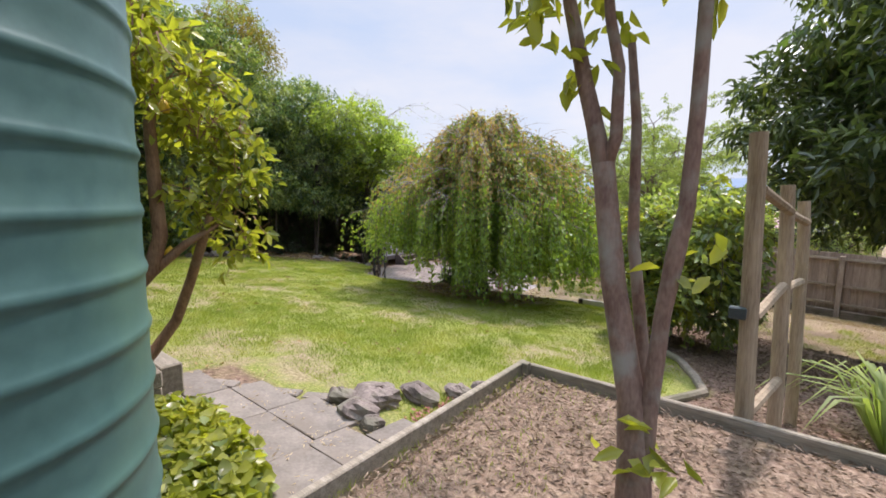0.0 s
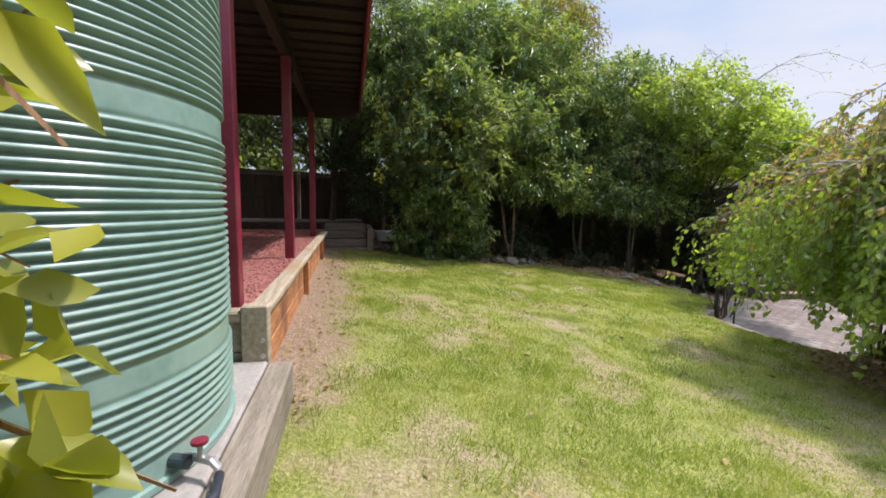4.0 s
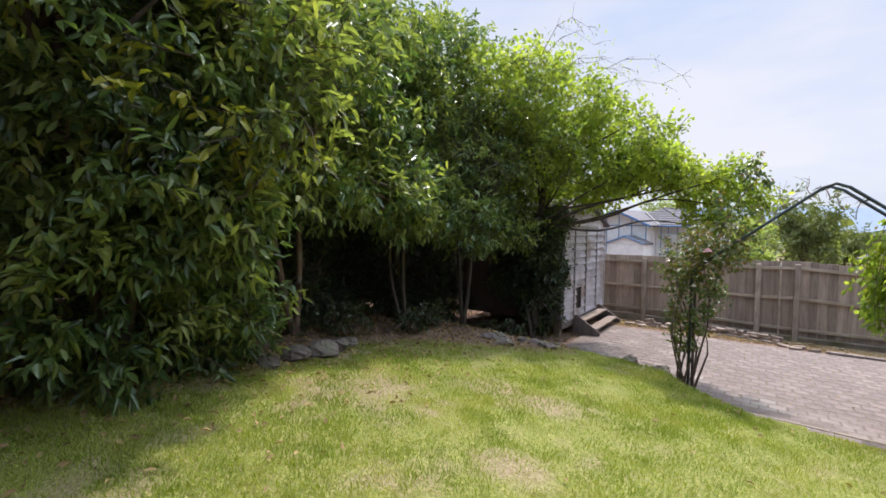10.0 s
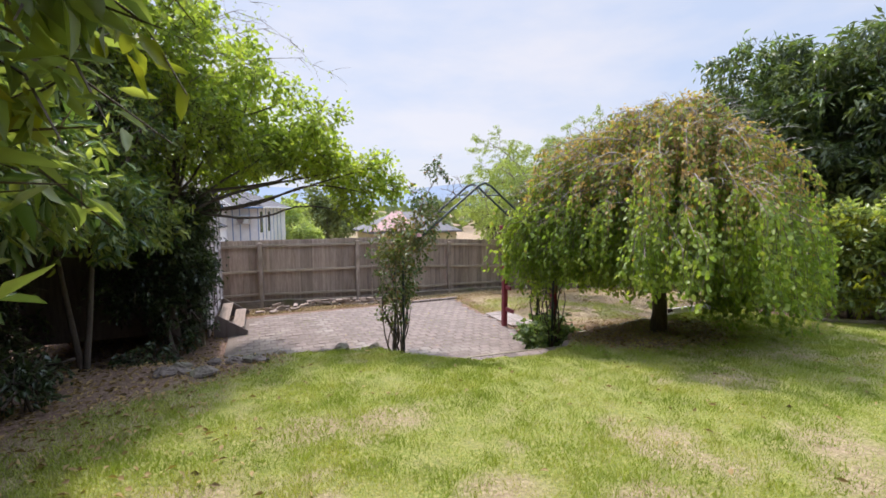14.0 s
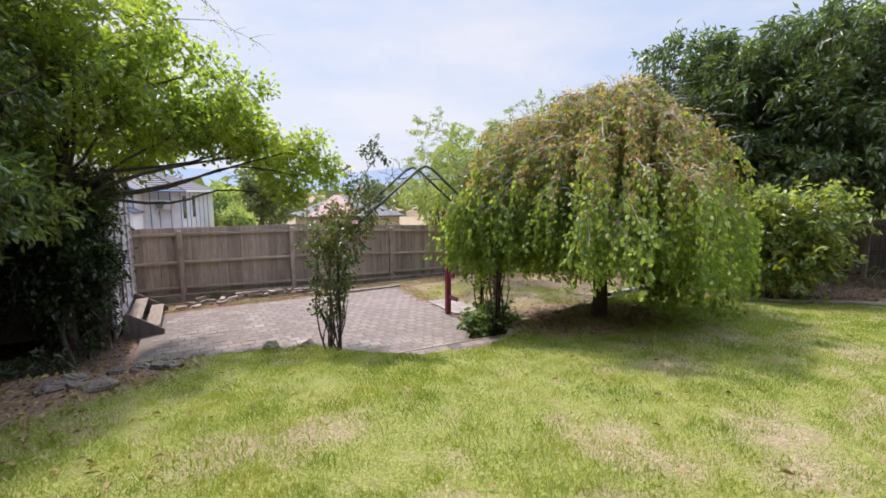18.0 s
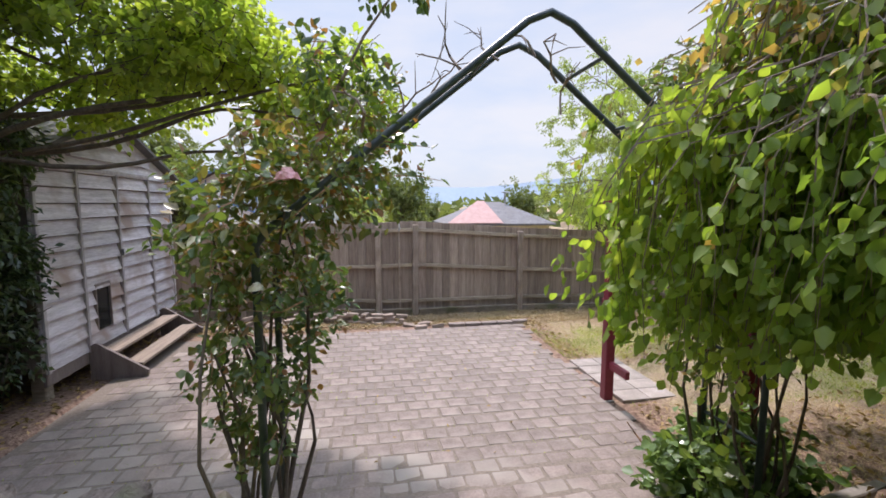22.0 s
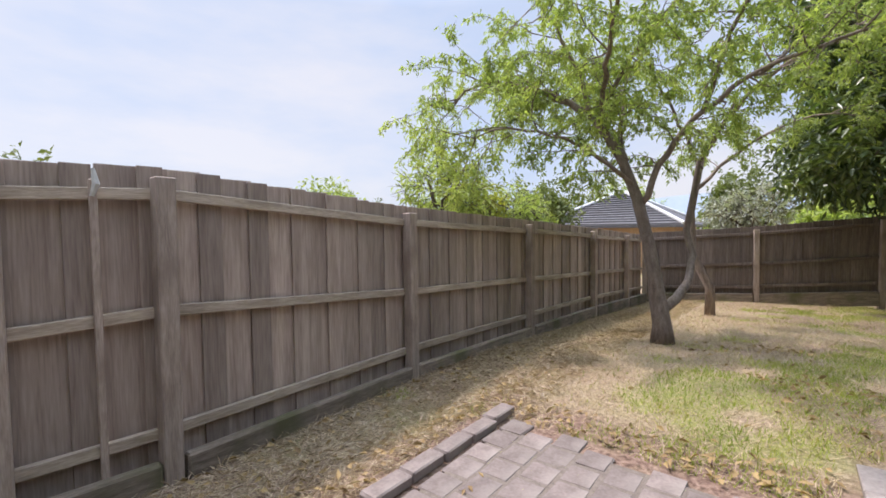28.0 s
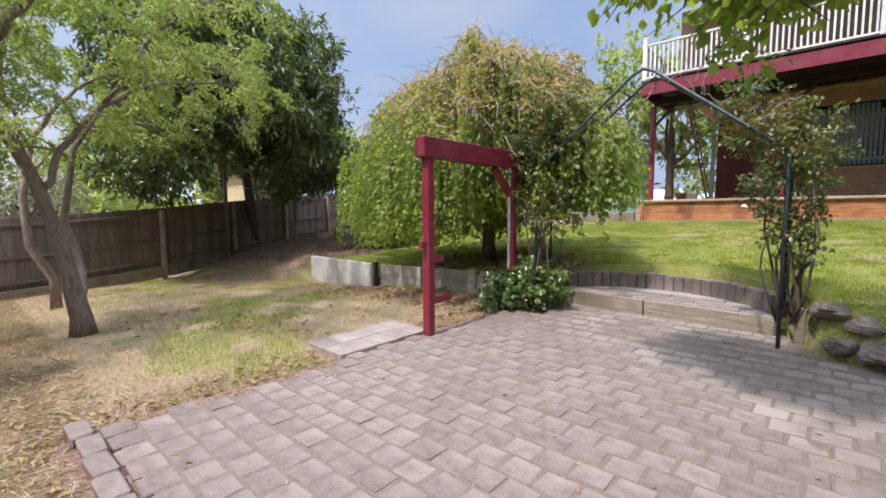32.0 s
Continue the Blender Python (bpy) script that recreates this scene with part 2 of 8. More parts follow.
M_WEATHERBOARD = surface("weathered_board", (0.38, 0.35, 0.355), (0.68, 0.64, 0.665), 4, 0.8, 0.4, (5, 0.4, 5), stain=(0.34, 0.26, 0.22), stain_scale=1.6, vary=0.14)
M_SHEDPLANK = surface("shed_step_plank", (0.16, 0.12, 0.09), (0.30, 0.24, 0.19), 5, 0.88, 0.5, (6, 0.5, 6))
M_GREYTWIG = surface("grey_twig", (0.30, 0.26, 0.23), (0.50, 0.45, 0.41), 9, 0.85, 0.3)
M_SLAB = surface("grey_rose_slab", (0.23, 0.195, 0.172), (0.34, 0.295, 0.262), 7, 0.9, 0.3, stain=(0.24, 0.21, 0.18), stain_scale=1.5)
M_PATH = surface("brown_grey_path", (0.17, 0.145, 0.12), (0.27, 0.235, 0.195), 7, 0.9, 0.4, stain=(0.20, 0.165, 0.13), stain_scale=1.8)
# browner timber, also darkened part-way for the tree shade that falls on it
M_EASTPALING = surface("brown_shaded_paling", (0.125, 0.095, 0.080), (0.27, 0.215, 0.18), 5, 0.85, 0.5, (6, 6, 0.5), stain=(0.15, 0.11, 0.08), stain_scale=0.9, vary=0.22)
L_YOUNGROSE = leafy("young_rose_leaf", [(0.16, 0.15, 0.055), (0.20, 0.12, 0.06), (0.28, 0.13, 0.065), (0.22, 0.20, 0.07)], 0.45, 0.38)
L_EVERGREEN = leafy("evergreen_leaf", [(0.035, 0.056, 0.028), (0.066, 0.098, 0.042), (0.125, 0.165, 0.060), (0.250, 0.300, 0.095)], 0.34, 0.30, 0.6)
# darkened leaf colours that carry the shade under the west canopy
L_SHADETONE = leafy("shade_toned_leaf", [(0.022, 0.040, 0.020), (0.040, 0.066, 0.028), (0.075, 0.108, 0.040), (0.150, 0.190, 0.062)], 0.30, 0.28, 0.65)
M_COVER = surface("grey_cover_strip", (0.29, 0.265, 0.262), (0.50, 0.465, 0.465), 4, 0.85, 0.4, (5, 5, 0.5))
L_HAY = leafy("pale_hay", [(0.35, 0.255, 0.18), (0.48, 0.375, 0.27), (0.60, 0.50, 0.38), (0.28, 0.175, 0.125)], 0.85, 0.12)
M_BATTEN = surface("grey_batten", (0.12, 0.095, 0.085), (0.20, 0.165, 0.15), 4, 0.85, 0.4, (5, 5, 0.5))
M_BARK_SMOOTH = surface("smooth_bark", (0.15, 0.085, 0.062), (0.30, 0.195, 0.145), 6, 0.8, 0.6, (2, 2, 0.7), stain=(0.30, 0.27, 0.22), stain_scale=5)
M_BARK_DARK = surface("dark_bark", (0.055, 0.042, 0.033), (0.14, 0.11, 0.085), 7, 0.9, 0.8, (3, 3, 0.6))
M_BARK_LEMON = surface("lemon_bark", (0.15, 0.074, 0.036), (0.34, 0.195, 0.105), 9, 0.75, 0.8, (2, 2, 0.6), stain=(0.30, 0.20, 0.12), stain_scale=5)
M_BARK_PLUM = surface("plum_bark", (0.13, 0.095, 0.075), (0.30, 0.235, 0.19), 8, 0.85, 0.8, (3, 3, 0.8))
M_STAKE = surface("log_post", (0.22, 0.16, 0.10), (0.42, 0.33, 0.22), 5, 0.85, 0.4, (4, 4, 0.4))
M_PIPE = surface("dark_green_pipe", (0.020, 0.034, 0.038), (0.045, 0.065, 0.07), 8, 0.45, 0.1)
M_HOSE = surface("black_poly_pipe", (0.015, 0.017, 0.022), (0.04, 0.045, 0.06), 8, 0.5, 0.1)
M_METAL = surface("galvanised_metal", (0.35, 0.35, 0.34), (0.52, 0.52, 0.50), 10, 0.4, 0.1, metal=0.8)
M_TERRACOTTA = surface("terracotta", (0.32, 0.10, 0.05), (0.45, 0.17, 0.09), 7, 0.8, 0.2)
M_REDWALL = surface("dark_red_panel", (0.13, 0.025, 0.022), (0.19, 0.042, 0.036), 5, 0.6, 0.2, (5, 5, 0.5))
M_ROOFGREY = surface("grey_tile_roof", (0.085, 0.083, 0.088), (0.15, 0.147, 0.152), 3, 0.75, 0.4, stain=(0.11, 0.105, 0.105))
M_ROOFRED = surface("red_tile_roof", (0.38, 0.22, 0.20), (0.50, 0.31, 0.28), 3, 0.75, 0.4)
M_BLUETRIM = surface("blue_trim", (0.10, 0.19, 0.36), (0.15, 0.26, 0.44), 3, 0.5, 0.1)
M_SOIL = surface("dark_soil", (0.05, 0.035, 0.026), (0.12, 0.085, 0.06), 9, 0.95, 0.8)
# pale blue because the distance haze is painted into the hill colour
M_HILL = surface("hazed_hill", (0.38, 0.46, 0.56), (0.42, 0.50, 0.60), 0.02, 1.0, 0)
M_FRUIT = surface("lemon_skin", (0.70, 0.42, 0.02), (0.80, 0.52, 0.04), 12, 0.45, 0.15)
M_ROSE = surface("pink_petal", (0.70, 0.28, 0.31), (0.84, 0.50, 0.50), 9, 0.6, 0.1)
M_ROSEWHITE = surface("cream_petal", (0.70, 0.66, 0.50), (0.82, 0.80, 0.70), 9, 0.6, 0.1)

L_DARK = leafy("glossy_dark_leaf", [(0.046, 0.088, 0.042), (0.088, 0.150, 0.058), (0.150, 0.230, 0.078), (0.275, 0.350, 0.110)], 0.28, 0.34, 0.7)
L_MID = leafy("mid_green_leaf", [(0.112, 0.152, 0.066), (0.188, 0.242, 0.092), (0.288, 0.340, 0.115), (0.435, 0.468, 0.150)], 0.34, 0.46, 0.6)
L_GOLD = leafy("golden_tip_leaf", [(0.10, 0.115, 0.035), (0.19, 0.18, 0.045), (0.33, 0.25, 0.05), (0.42, 0.28, 0.06)], 0.55, 0.32)
L_LIME = leafy("lemon_leaf", [(0.130, 0.152, 0.030), (0.230, 0.250, 0.040), (0.355, 0.362, 0.050), (0.480, 0.455, 0.075)], 0.32, 0.46, 0.5)
L_CHERRY = leafy("weeping_leaf", [(0.130, 0.200, 0.052), (0.200, 0.285, 0.066), (0.275, 0.355, 0.080), (0.440, 0.480, 0.115)], 0.42, 0.56, 0.45)
L_RUSSET = leafy("russet_leaf", [(0.27, 0.29, 0.09), (0.38, 0.32, 0.12), (0.48, 0.29, 0.14), (0.37, 0.31, 0.17)], 0.55, 0.42)
L_PALE = leafy("pale_leaf", [(0.185, 0.235, 0.100), (0.265, 0.330, 0.125), (0.345, 0.405, 0.155), (0.430, 0.475, 0.190)], 0.5, 0.45)
L_MAPLE = leafy("maple_leaf", [(0.145, 0.205, 0.062), (0.225, 0.295, 0.080), (0.320, 0.380, 0.096), (0.440, 0.470, 0.120)], 0.45, 0.62)
L_ROSE = leafy("rose_leaf", [(0.045, 0.080, 0.040), (0.075, 0.122, 0.050), (0.130, 0.175, 0.058), (0.235, 0.170, 0.075)], 0.34, 0.36, 0.5)
L_FAR = leafy("far_leaf", [(0.11, 0.14, 0.06), (0.15, 0.18, 0.07), (0.19, 0.22, 0.085)], 0.7, 0.3)
L_GRASS = leafy("grass_blade", [(0.165, 0.225, 0.042), (0.235, 0.298, 0.056), (0.318, 0.356, 0.082), (0.445, 0.420, 0.155)], 0.6, 0.38, 0.3, 0.6, 1.8)
L_STRAW = leafy("dry_straw", [(0.29, 0.205, 0.130), (0.41, 0.312, 0.20), (0.52, 0.420, 0.28), (0.34, 0.220, 0.150)], 0.8, 0.15)
L_CHIP = leafy("bark_chip", [(0.118, 0.076, 0.052), (0.184, 0.128, 0.086), (0.28, 0.208, 0.146), (0.092, 0.056, 0.040)], 0.85, 0.05)
L_REDCHIP = leafy("red_mulch_chip", [(0.28, 0.098, 0.084), (0.40, 0.155, 0.135), (0.50, 0.24, 0.205), (0.22, 0.072, 0.062)], 0.85, 0.05)
L_LITTER = leafy("fallen_leaf", [(0.16, 0.10, 0.045), (0.28, 0.19, 0.09), (0.38, 0.27, 0.12), (0.10, 0.07, 0.04)], 0.8, 0.15)


# ---- builders ----
class Mesh:
    """Collects vertices and faces of one part."""

    def __init__(self):
        self.v, self.f = [], []

    def add(self, verts, faces, m=None):
        k = len(self.v)
        self.v += [tuple(m @ Vector(p)) for p in verts] if m else [tuple(p) for p in verts]
        self.f += [tuple(i + k for i in face) for face in faces]
        return self

    def box(self, x0, y0, z0, x1, y1, z1, b=0.006, m=None):
        """A box between two corners, its edges worn round by b."""
        b = min(b, 0.45 * min(x1 - x0, y1 - y0, z1 - z0))
        verts, index = [], {}
        for i, (x, sx) in enumerate(((x0, 1), (x1, -1))):
            for j, (y, sy) in enumerate(((y0, 1), (y1, -1))):
                for k, (z, sz) in enumerate(((z0, 1), (z1, -1))):
                    for a, p in enumerate(((x, y + sy * b, z + sz * b), (x + sx * b, y, z + sz * b), (x + sx * b, y + sy * b, z))):
                        index[i, j, k, a] = len(verts)
                        verts.append(p)
        q = index
        faces = []
        for i in (0, 1):
            s = [q[i, 0, 0, 0], q[i, 1, 0, 0], q[i, 1, 1, 0], q[i, 0, 1, 0]]
            faces.append(s[::-1] if i == 0 else s)
            s = [q[0, i, 0, 1], q[0, i, 1, 1], q[1, i, 1, 1], q[1, i, 0, 1]]
            faces.append(s[::-1] if i == 0 else s)
            s = [q[0, 0, i, 2], q[1, 0, i, 2], q[1, 1, i, 2], q[0, 1, i, 2]]
            faces.append(s[::-1] if i == 0 else s)
        for i in (0, 1):
            for j in (0, 1):
                faces.append((q[i, j, 0, 0], q[i, j, 1, 0], q[i, j, 1, 1], q[i, j, 0, 1]))
                faces.append((q[i, 0, j, 0], q[i, 1, j, 0], q[i, 1, j, 2], q[i, 0, j, 2]))
                faces.append((q[0, i, j, 1], q[1, i, j, 1], q[1, i, j, 2], q[0, i, j, 2]))
                for k in (0, 1):
                    faces.append((q[i, j, k, 0], q[i, j, k, 1], q[i, j, k, 2]))
        return self.add(verts, faces, m)

    def tube(self, points, radii, sides=8, cap=True):
        """A tapered tube along points."""
        pts = [Vector(p) for p in points]
        if not hasattr(radii, "__len__"):
            radii = [radii] * len(pts)
        k = len(self.v)
        side = None
        for i, p in enumerate(pts):
            d = (pts[min(i + 1, len(pts) - 1)] - pts[max(i - 1, 0)]).normalized()
            if side is None:
                side = d.orthogonal().normalized()
            side = (side - d * side.dot(d)).normalized()
            up = d.cross(side)
            for s in range(sides):
                a = 2 * math.pi * s / sides
                self.v.append(tuple(p + radii[i] * (math.cos(a) * side + math.sin(a) * up)))
        for i in range(len(pts) - 1):
            for s in range(sides):
                t = (s + 1) % sides
                self.f.append((k + i * sides + s, k + i * sides + t, k + (i + 1) * sides + t, k + (i + 1) * sides + s))
        if cap:
            self.f.append(tuple(k + s for s in reversed(range(sides))))
            self.f.append(tuple(k + (len(pts) - 1) * sides + s for s in range(sides)))
        return self

    def lathe(self, profile, x=0.0, y=0.0, sides=48):
        """A profile of (radius, z) turned round an upright axis."""
        k = len(self.v)
        for r, z in profile:
            for s in range(sides):
                a = 2 * math.pi * s / sides
                self.v.append((x + r * math.cos(a), y + r * math.sin(a), z))
        for i in range(len(profile) - 1):
            for s in range(sides):
                t = (s + 1) % sides
                self.f.append((k + i * sides + s, k + i * sides + t, k + (i + 1) * sides + t, k + (i + 1) * sides + s))
        return self

    def data(self, name, material, smooth=False):
        me = bpy.data.meshes.new(name)
        me.from_pydata(self.v, [], self.f)
        me.materials.append(material)
        if smooth:
            me.polygons.foreach_set("use_smooth", [True] * len(me.polygons))
        me.update()
        return me


def thing(name, label, category, at=(0, 0, 0), group="", kind=""):
    ob = new(name)
    ob.location = at
    ob.empty_display_size = 0.2
    return tagged(ob, label, category, group, kind)


def part(name, mesh, material, parent, label="", smooth=False, kind=""):
    me = mesh.data(name, material, smooth) if isinstance(mesh, Mesh) else mesh
    ob = new(name, me)
    ob.parent = parent
    if parent is not None:
        w = Vector()
        up = parent
        while up is not None:
            w += up.location
            up = up.parent
        ob.location = -w
    return tagged(ob, label, "", "", kind)


def solo(name, mesh, material, label, category, smooth=False, group="", kind=""):
    ob = new(name, mesh.data(name, material, smooth) if isinstance(mesh, Mesh) else mesh)
    return tagged(ob, label, category, group, kind)


def piece(name, me, parent, x, y, z, rz=0.0, scale=None):
    """One of many alike pieces that share a mesh; its place is in the world, its parent stands at the origin."""
    ob = new(name, me)
    ob.parent = parent
    ob.location, ob.rotation_euler = (x, y, z), (0, 0, rz)
    if scale:
        ob.scale = scale
    return ob


def quads_mesh(name, verts, per, material, faces_of=None):
    """A mesh of many small islands from an array (n, per, 3); faces_of: the corner numbers of each face of an island."""
    n = len(verts)
    faces_of = faces_of or [list(range(per))]
    me = bpy.data.meshes.new(name)
    me.vertices.add(n * per)
    me.vertices.foreach_set("co", np.ascontiguousarray(verts, np.float32).ravel())
    sizes = [len(f) for f in faces_of]
    flat = np.concatenate([np.array(f) for f in faces_of])
    loops = (np.arange(n)[:, None] * per + flat[None]).ravel()
    me.loops.add(len(loops))
    me.loops.foreach_set("vertex_index", loops.astype(np.int32))
    me.polygons.add(n * len(sizes))
    starts = (np.arange(n)[:, None] * len(flat) + np.concatenate([[0], np.cumsum(sizes)[:-1]])[None]).ravel()
    me.polygons.foreach_set("loop_start", starts.astype(np.int32))
    me.polygons.foreach_set("loop_total", np.tile(sizes, n).astype(np.int32))
    me.materials.append(material)
    me.update(calc_edges=True)
    return me


def unit(a):
    return a / np.maximum(np.linalg.norm(a, axis=-1, keepdims=True), 1e-6)


def leaf_mesh(name, at, along, length, width, material, rng, curl=0.25, six=False):
    """Leaves with a folded midrib: at (n, 3) their stalk ends, along (n, 3) the way they point."""
    n = len(at)
    along = unit(along)
    side = unit(np.cross(along, rng.normal(size=(n, 3)) * 0.55 + np.array([0, 0, 1.0])))
    up = np.cross(side, along)
    ln = (length * rng.uniform(0.65, 1.25, n))[:, None]
    wd = (width * rng.uniform(0.7, 1.2, n))[:, None] * 0.5
    tip = at + along * ln - up * ln * curl * rng.uniform(0.2, 1.4, n)[:, None]
    if six:
        mid = at + along * ln * 0.4 + up * ln * 0.03
        m2 = at + along * ln * 0.75 - up * ln * curl * 0.35
        v = np.stack([at, mid - side * wd + up * wd * 0.25, m2 - side * wd * 0.72 + up * wd * 0.1, tip, m2 + side * wd * 0.72 + up * wd * 0.1, mid + side * wd + up * wd * 0.25], 1)
        return quads_mesh(name, v, 6, material, [[0, 1, 2, 3], [0, 3, 4, 5]])
    mid = at + along * ln * 0.48
    v = np.stack([at, mid - side * wd + up * wd * 0.3, tip, mid + side * wd + up * wd * 0.3], 1)
    return quads_mesh(name, v, 4, material, [[0, 1, 2], [0, 2, 3]])


def sprays(lobes, count, per, reach, rng, gap=0.42, shell=0.55, low=0.35):
    """Points and ways of leaves in sprays through the outer part of lobes (x, y, z, rx, ry, rz), with gaps between the sprays."""
    lob = np.array(lobes, float)
    size = (lob[:, 3] * lob[:, 4] * lob[:, 5]) ** 0.66
    which = rng.choice(len(lob), count * 2, p=size / size.sum())
    d = unit(rng.normal(size=(count * 2, 3)))
    r = shell + (1 - shell) * rng.uniform(0, 1, count * 2) ** 0.6
    r *= 1 + 0.16 * np.sin(d[:, 0] * 5 + which * 1.7) * np.cos(d[:, 1] * 6 + which) + 0.10 * rng.normal(size=count * 2)
    c = lob[which, :3] + d * r[:, None] * lob[which, 3:]
    g = np.sin(c[:, 0] * 2.3 + 1) * np.sin(c[:, 1] * 2.1 + 2) * np.sin(c[:, 2] * 2.6) + rng.normal(size=count * 2) * 0.35
    c, d = c[g > gap - 0.75][:count], d[g > gap - 0.75][:count]
    n = len(c)
    axis = unit(d * 0.9 + rng.normal(size=(n, 3)) * 0.55 + np.array([0, 0, -low * 0.5]))
    s = rng.uniform(-0.5, 1.0, (n, per))
    at = c[:, None] + axis[:, None] * (s * reach)[..., None] + rng.normal(size=(n, per, 3)) * reach * 0.22
    way = axis[:, None] * 0.7 + rng.normal(size=(n, per, 3)) * 0.75 + np.array([0, 0, -low])
    return at.reshape(-1, 3), way.reshape(-1, 3), c, axis


def limbs(mesh, start, ends, r0, rng, sides=7, wobble=0.12, r1=0.012, sag=0.0):
    """Bent tapering limbs from a start to each end."""
    a = Vector(start)
    for e in ends:
        b = Vector(e)
        n = max(4, int((b - a).length / 0.35))
        pts, rad = [], []
        off = Vector(rng.normal(size=3)) * wobble
        off2 = Vector(rng.normal(size=3)) * wobble * 0.5
        for i in range(n + 1):
            t = i / n
            p = a.lerp(b, t) + off * math.sin(math.pi * t) + off2 * math.sin(2 * math.pi * t) + Vector((0, 0, sag * math.sin(math.pi * t)))
            pts.append(p)
            rad.append(r0 * (1 - t) ** 0.8 + r1)
        mesh.tube(pts, rad, sides)
    return mesh


def twigs(mesh, centres, axes, length, radius, rng):
    for c, a in zip(centres, axes):
        a, c = Vector(a), Vector(c)
        bend = Vector(rng.normal(size=3)) * length * 0.15
        mesh.tube([c - a * length * 0.7, c + bend, c + a * length], [radius, radius * 0.8, radius * 0.35], 3, False)
    return mesh


# ---- the lie of the land ----
RIM_X = [-60, -20, -12.4, -10.6, -10.2, -9.5, -8.6, -7.7, -7.2, -5.9, -3.6, -1.4, 1.0, 60]
RIM_Y = [10.9, 10.9, 10.3, 9.85, 9.15, 8.42, 8.22, 8.55, 9.2, 9.42, 9.75, 9.9, 10.0, 10.0]
RIM_W = [0.9, 0.9, 0.5, 0.25, 0.04, 0.03, 0.03, 0.03, 0.04, 0.04, 0.04, 0.3, 2.2, 3.0]
PATIO_Z = -1.30


def smooth(a):
    a = np.clip(a, 0, 1)
    return a * a * (3 - 2 * a)


def ground_z(x, y):
    x, y = np.asarray(x, float), np.asarray(y, float)
    xc, yc = np.clip(x, -19, 8), np.clip(y, -3, 18)
    upper = 0.10 - 0.088 * np.clip(yc, 0.6, 12) - 0.02 * (xc + 10)
    raised = smooth((xc + 1.82) / 0.06) * smooth((3.45 - yc) / 0.06)
    upper = upper * (1 - raised) - 0.015 * raised
    lower = -1.24 - 0.055 * np.clip(xc + 5, 0, 9) - 0.05 * np.clip(yc - 14, 0, 3) - 0.08 * smooth((yc - 15.5) / 0.6)
    edge = np.maximum(np.maximum(xc + 6.75, yc - 15.15), -13.1 - xc)
    lower = lower * smooth(edge / 1.3) + (PATIO_Z - 0.024) * (1 - smooth(edge / 1.3))
    rim, band = np.interp(xc, RIM_X, RIM_Y), np.interp(xc, RIM_X, RIM_W)
    t = smooth((yc - rim + band * 0.5) / band)
    z = upper * (1 - t) + lower * t
    patio = (x > -13.1) & (x < -7.1) & (y > np.maximum(rim + 0.05, 8.3)) & (y < 14.85)
    z = np.where(patio, PATIO_Z - 0.09, z)
    far = np.hypot(np.maximum(np.abs(x + 5.5) - 14, 0), np.maximum(np.abs(y - 7.5) - 11, 0))
    return z - np.clip(far * 0.05, 0, 1.6)


def axis_steps(lo, hi, step, far):
    inner = np.arange(lo, hi + step / 2, step)
    grow = [step]
    while sum(grow) < far:
        grow.append(grow[-1] * 1.5)
    out = np.cumsum(grow)
    return np.concatenate([lo - out[::-1], inner, hi + out])


GX, GY = axis_steps(-19.5, 7.5, 0.11, 900), axis_steps(-2.6, 17.4, 0.11, 900)
gx, gy = np.meshgrid(GX, GY, indexing="ij")
gz = ground_z(gx, gy)


def cloud(x, y, size, seed):
    """Smooth random values from 0 to 1 over the plan, with lumps of a size in metres."""
    table = np.random.default_rng(seed).uniform(0, 1, (64, 64))
    u, v = np.asarray(x, float) / size, np.asarray(y, float) / size
    i, j = np.floor(u).astype(int), np.floor(v).astype(int)
    a, b = smooth(u - i), smooth(v - j)
    t = lambda p, q: table[p % 64, q % 64]
    return (t(i, j) * (1 - a) + t(i + 1, j) * a) * (1 - b) + (t(i, j + 1) * (1 - a) + t(i + 1, j + 1) * a) * b


rough_noise = 0.022 * (cloud(gx, gy, 0.9, 1) - 0.5) + 0.014 * (cloud(gx, gy, 0.35, 2) - 0.5)
gz = gz + np.where((gx > -20) & (gx < 8) & (gy > -3) & (gy < 18), rough_noise, 0)
nx, ny = len(GX), len(GY)
gv = np.stack([gx, gy, gz], -1).reshape(-1, 3)
ii, jj = np.meshgrid(np.arange(nx - 1), np.arange(ny - 1), indexing="ij")
gf = np.stack([ii * ny + jj, (ii + 1) * ny + jj, (ii + 1) * ny + jj + 1, ii * ny + jj + 1], -1).reshape(-1, 4)
ground_me = bpy.data.meshes.new("ground")
ground_me.vertices.add(len(gv))
ground_me.vertices.foreach_set("co", gv.astype(np.float32).ravel())
ground_me.loops.add(gf.size)
ground_me.loops.foreach_set("vertex_index", gf.astype(np.int32).ravel())
ground_me.polygons.add(len(gf))
ground_me.polygons.foreach_set("loop_start", (np.arange(len(gf)) * 4).astype(np.int32))
ground_me.polygons.foreach_set("loop_total", np.full(len(gf), 4, np.int32))
ground_me.polygons.foreach_set("use_smooth", np.ones(len(gf), bool))
ground_me.update(calc_edges=True)


def wave(x, y):
    return 0.5 + 0.5 * np.sin(x * 1.1 + 1.7 * np.sin(y * 0.8)) * np.sin(y * 1.3 + 1.3 * np.sin(x * 0.9 + 1))


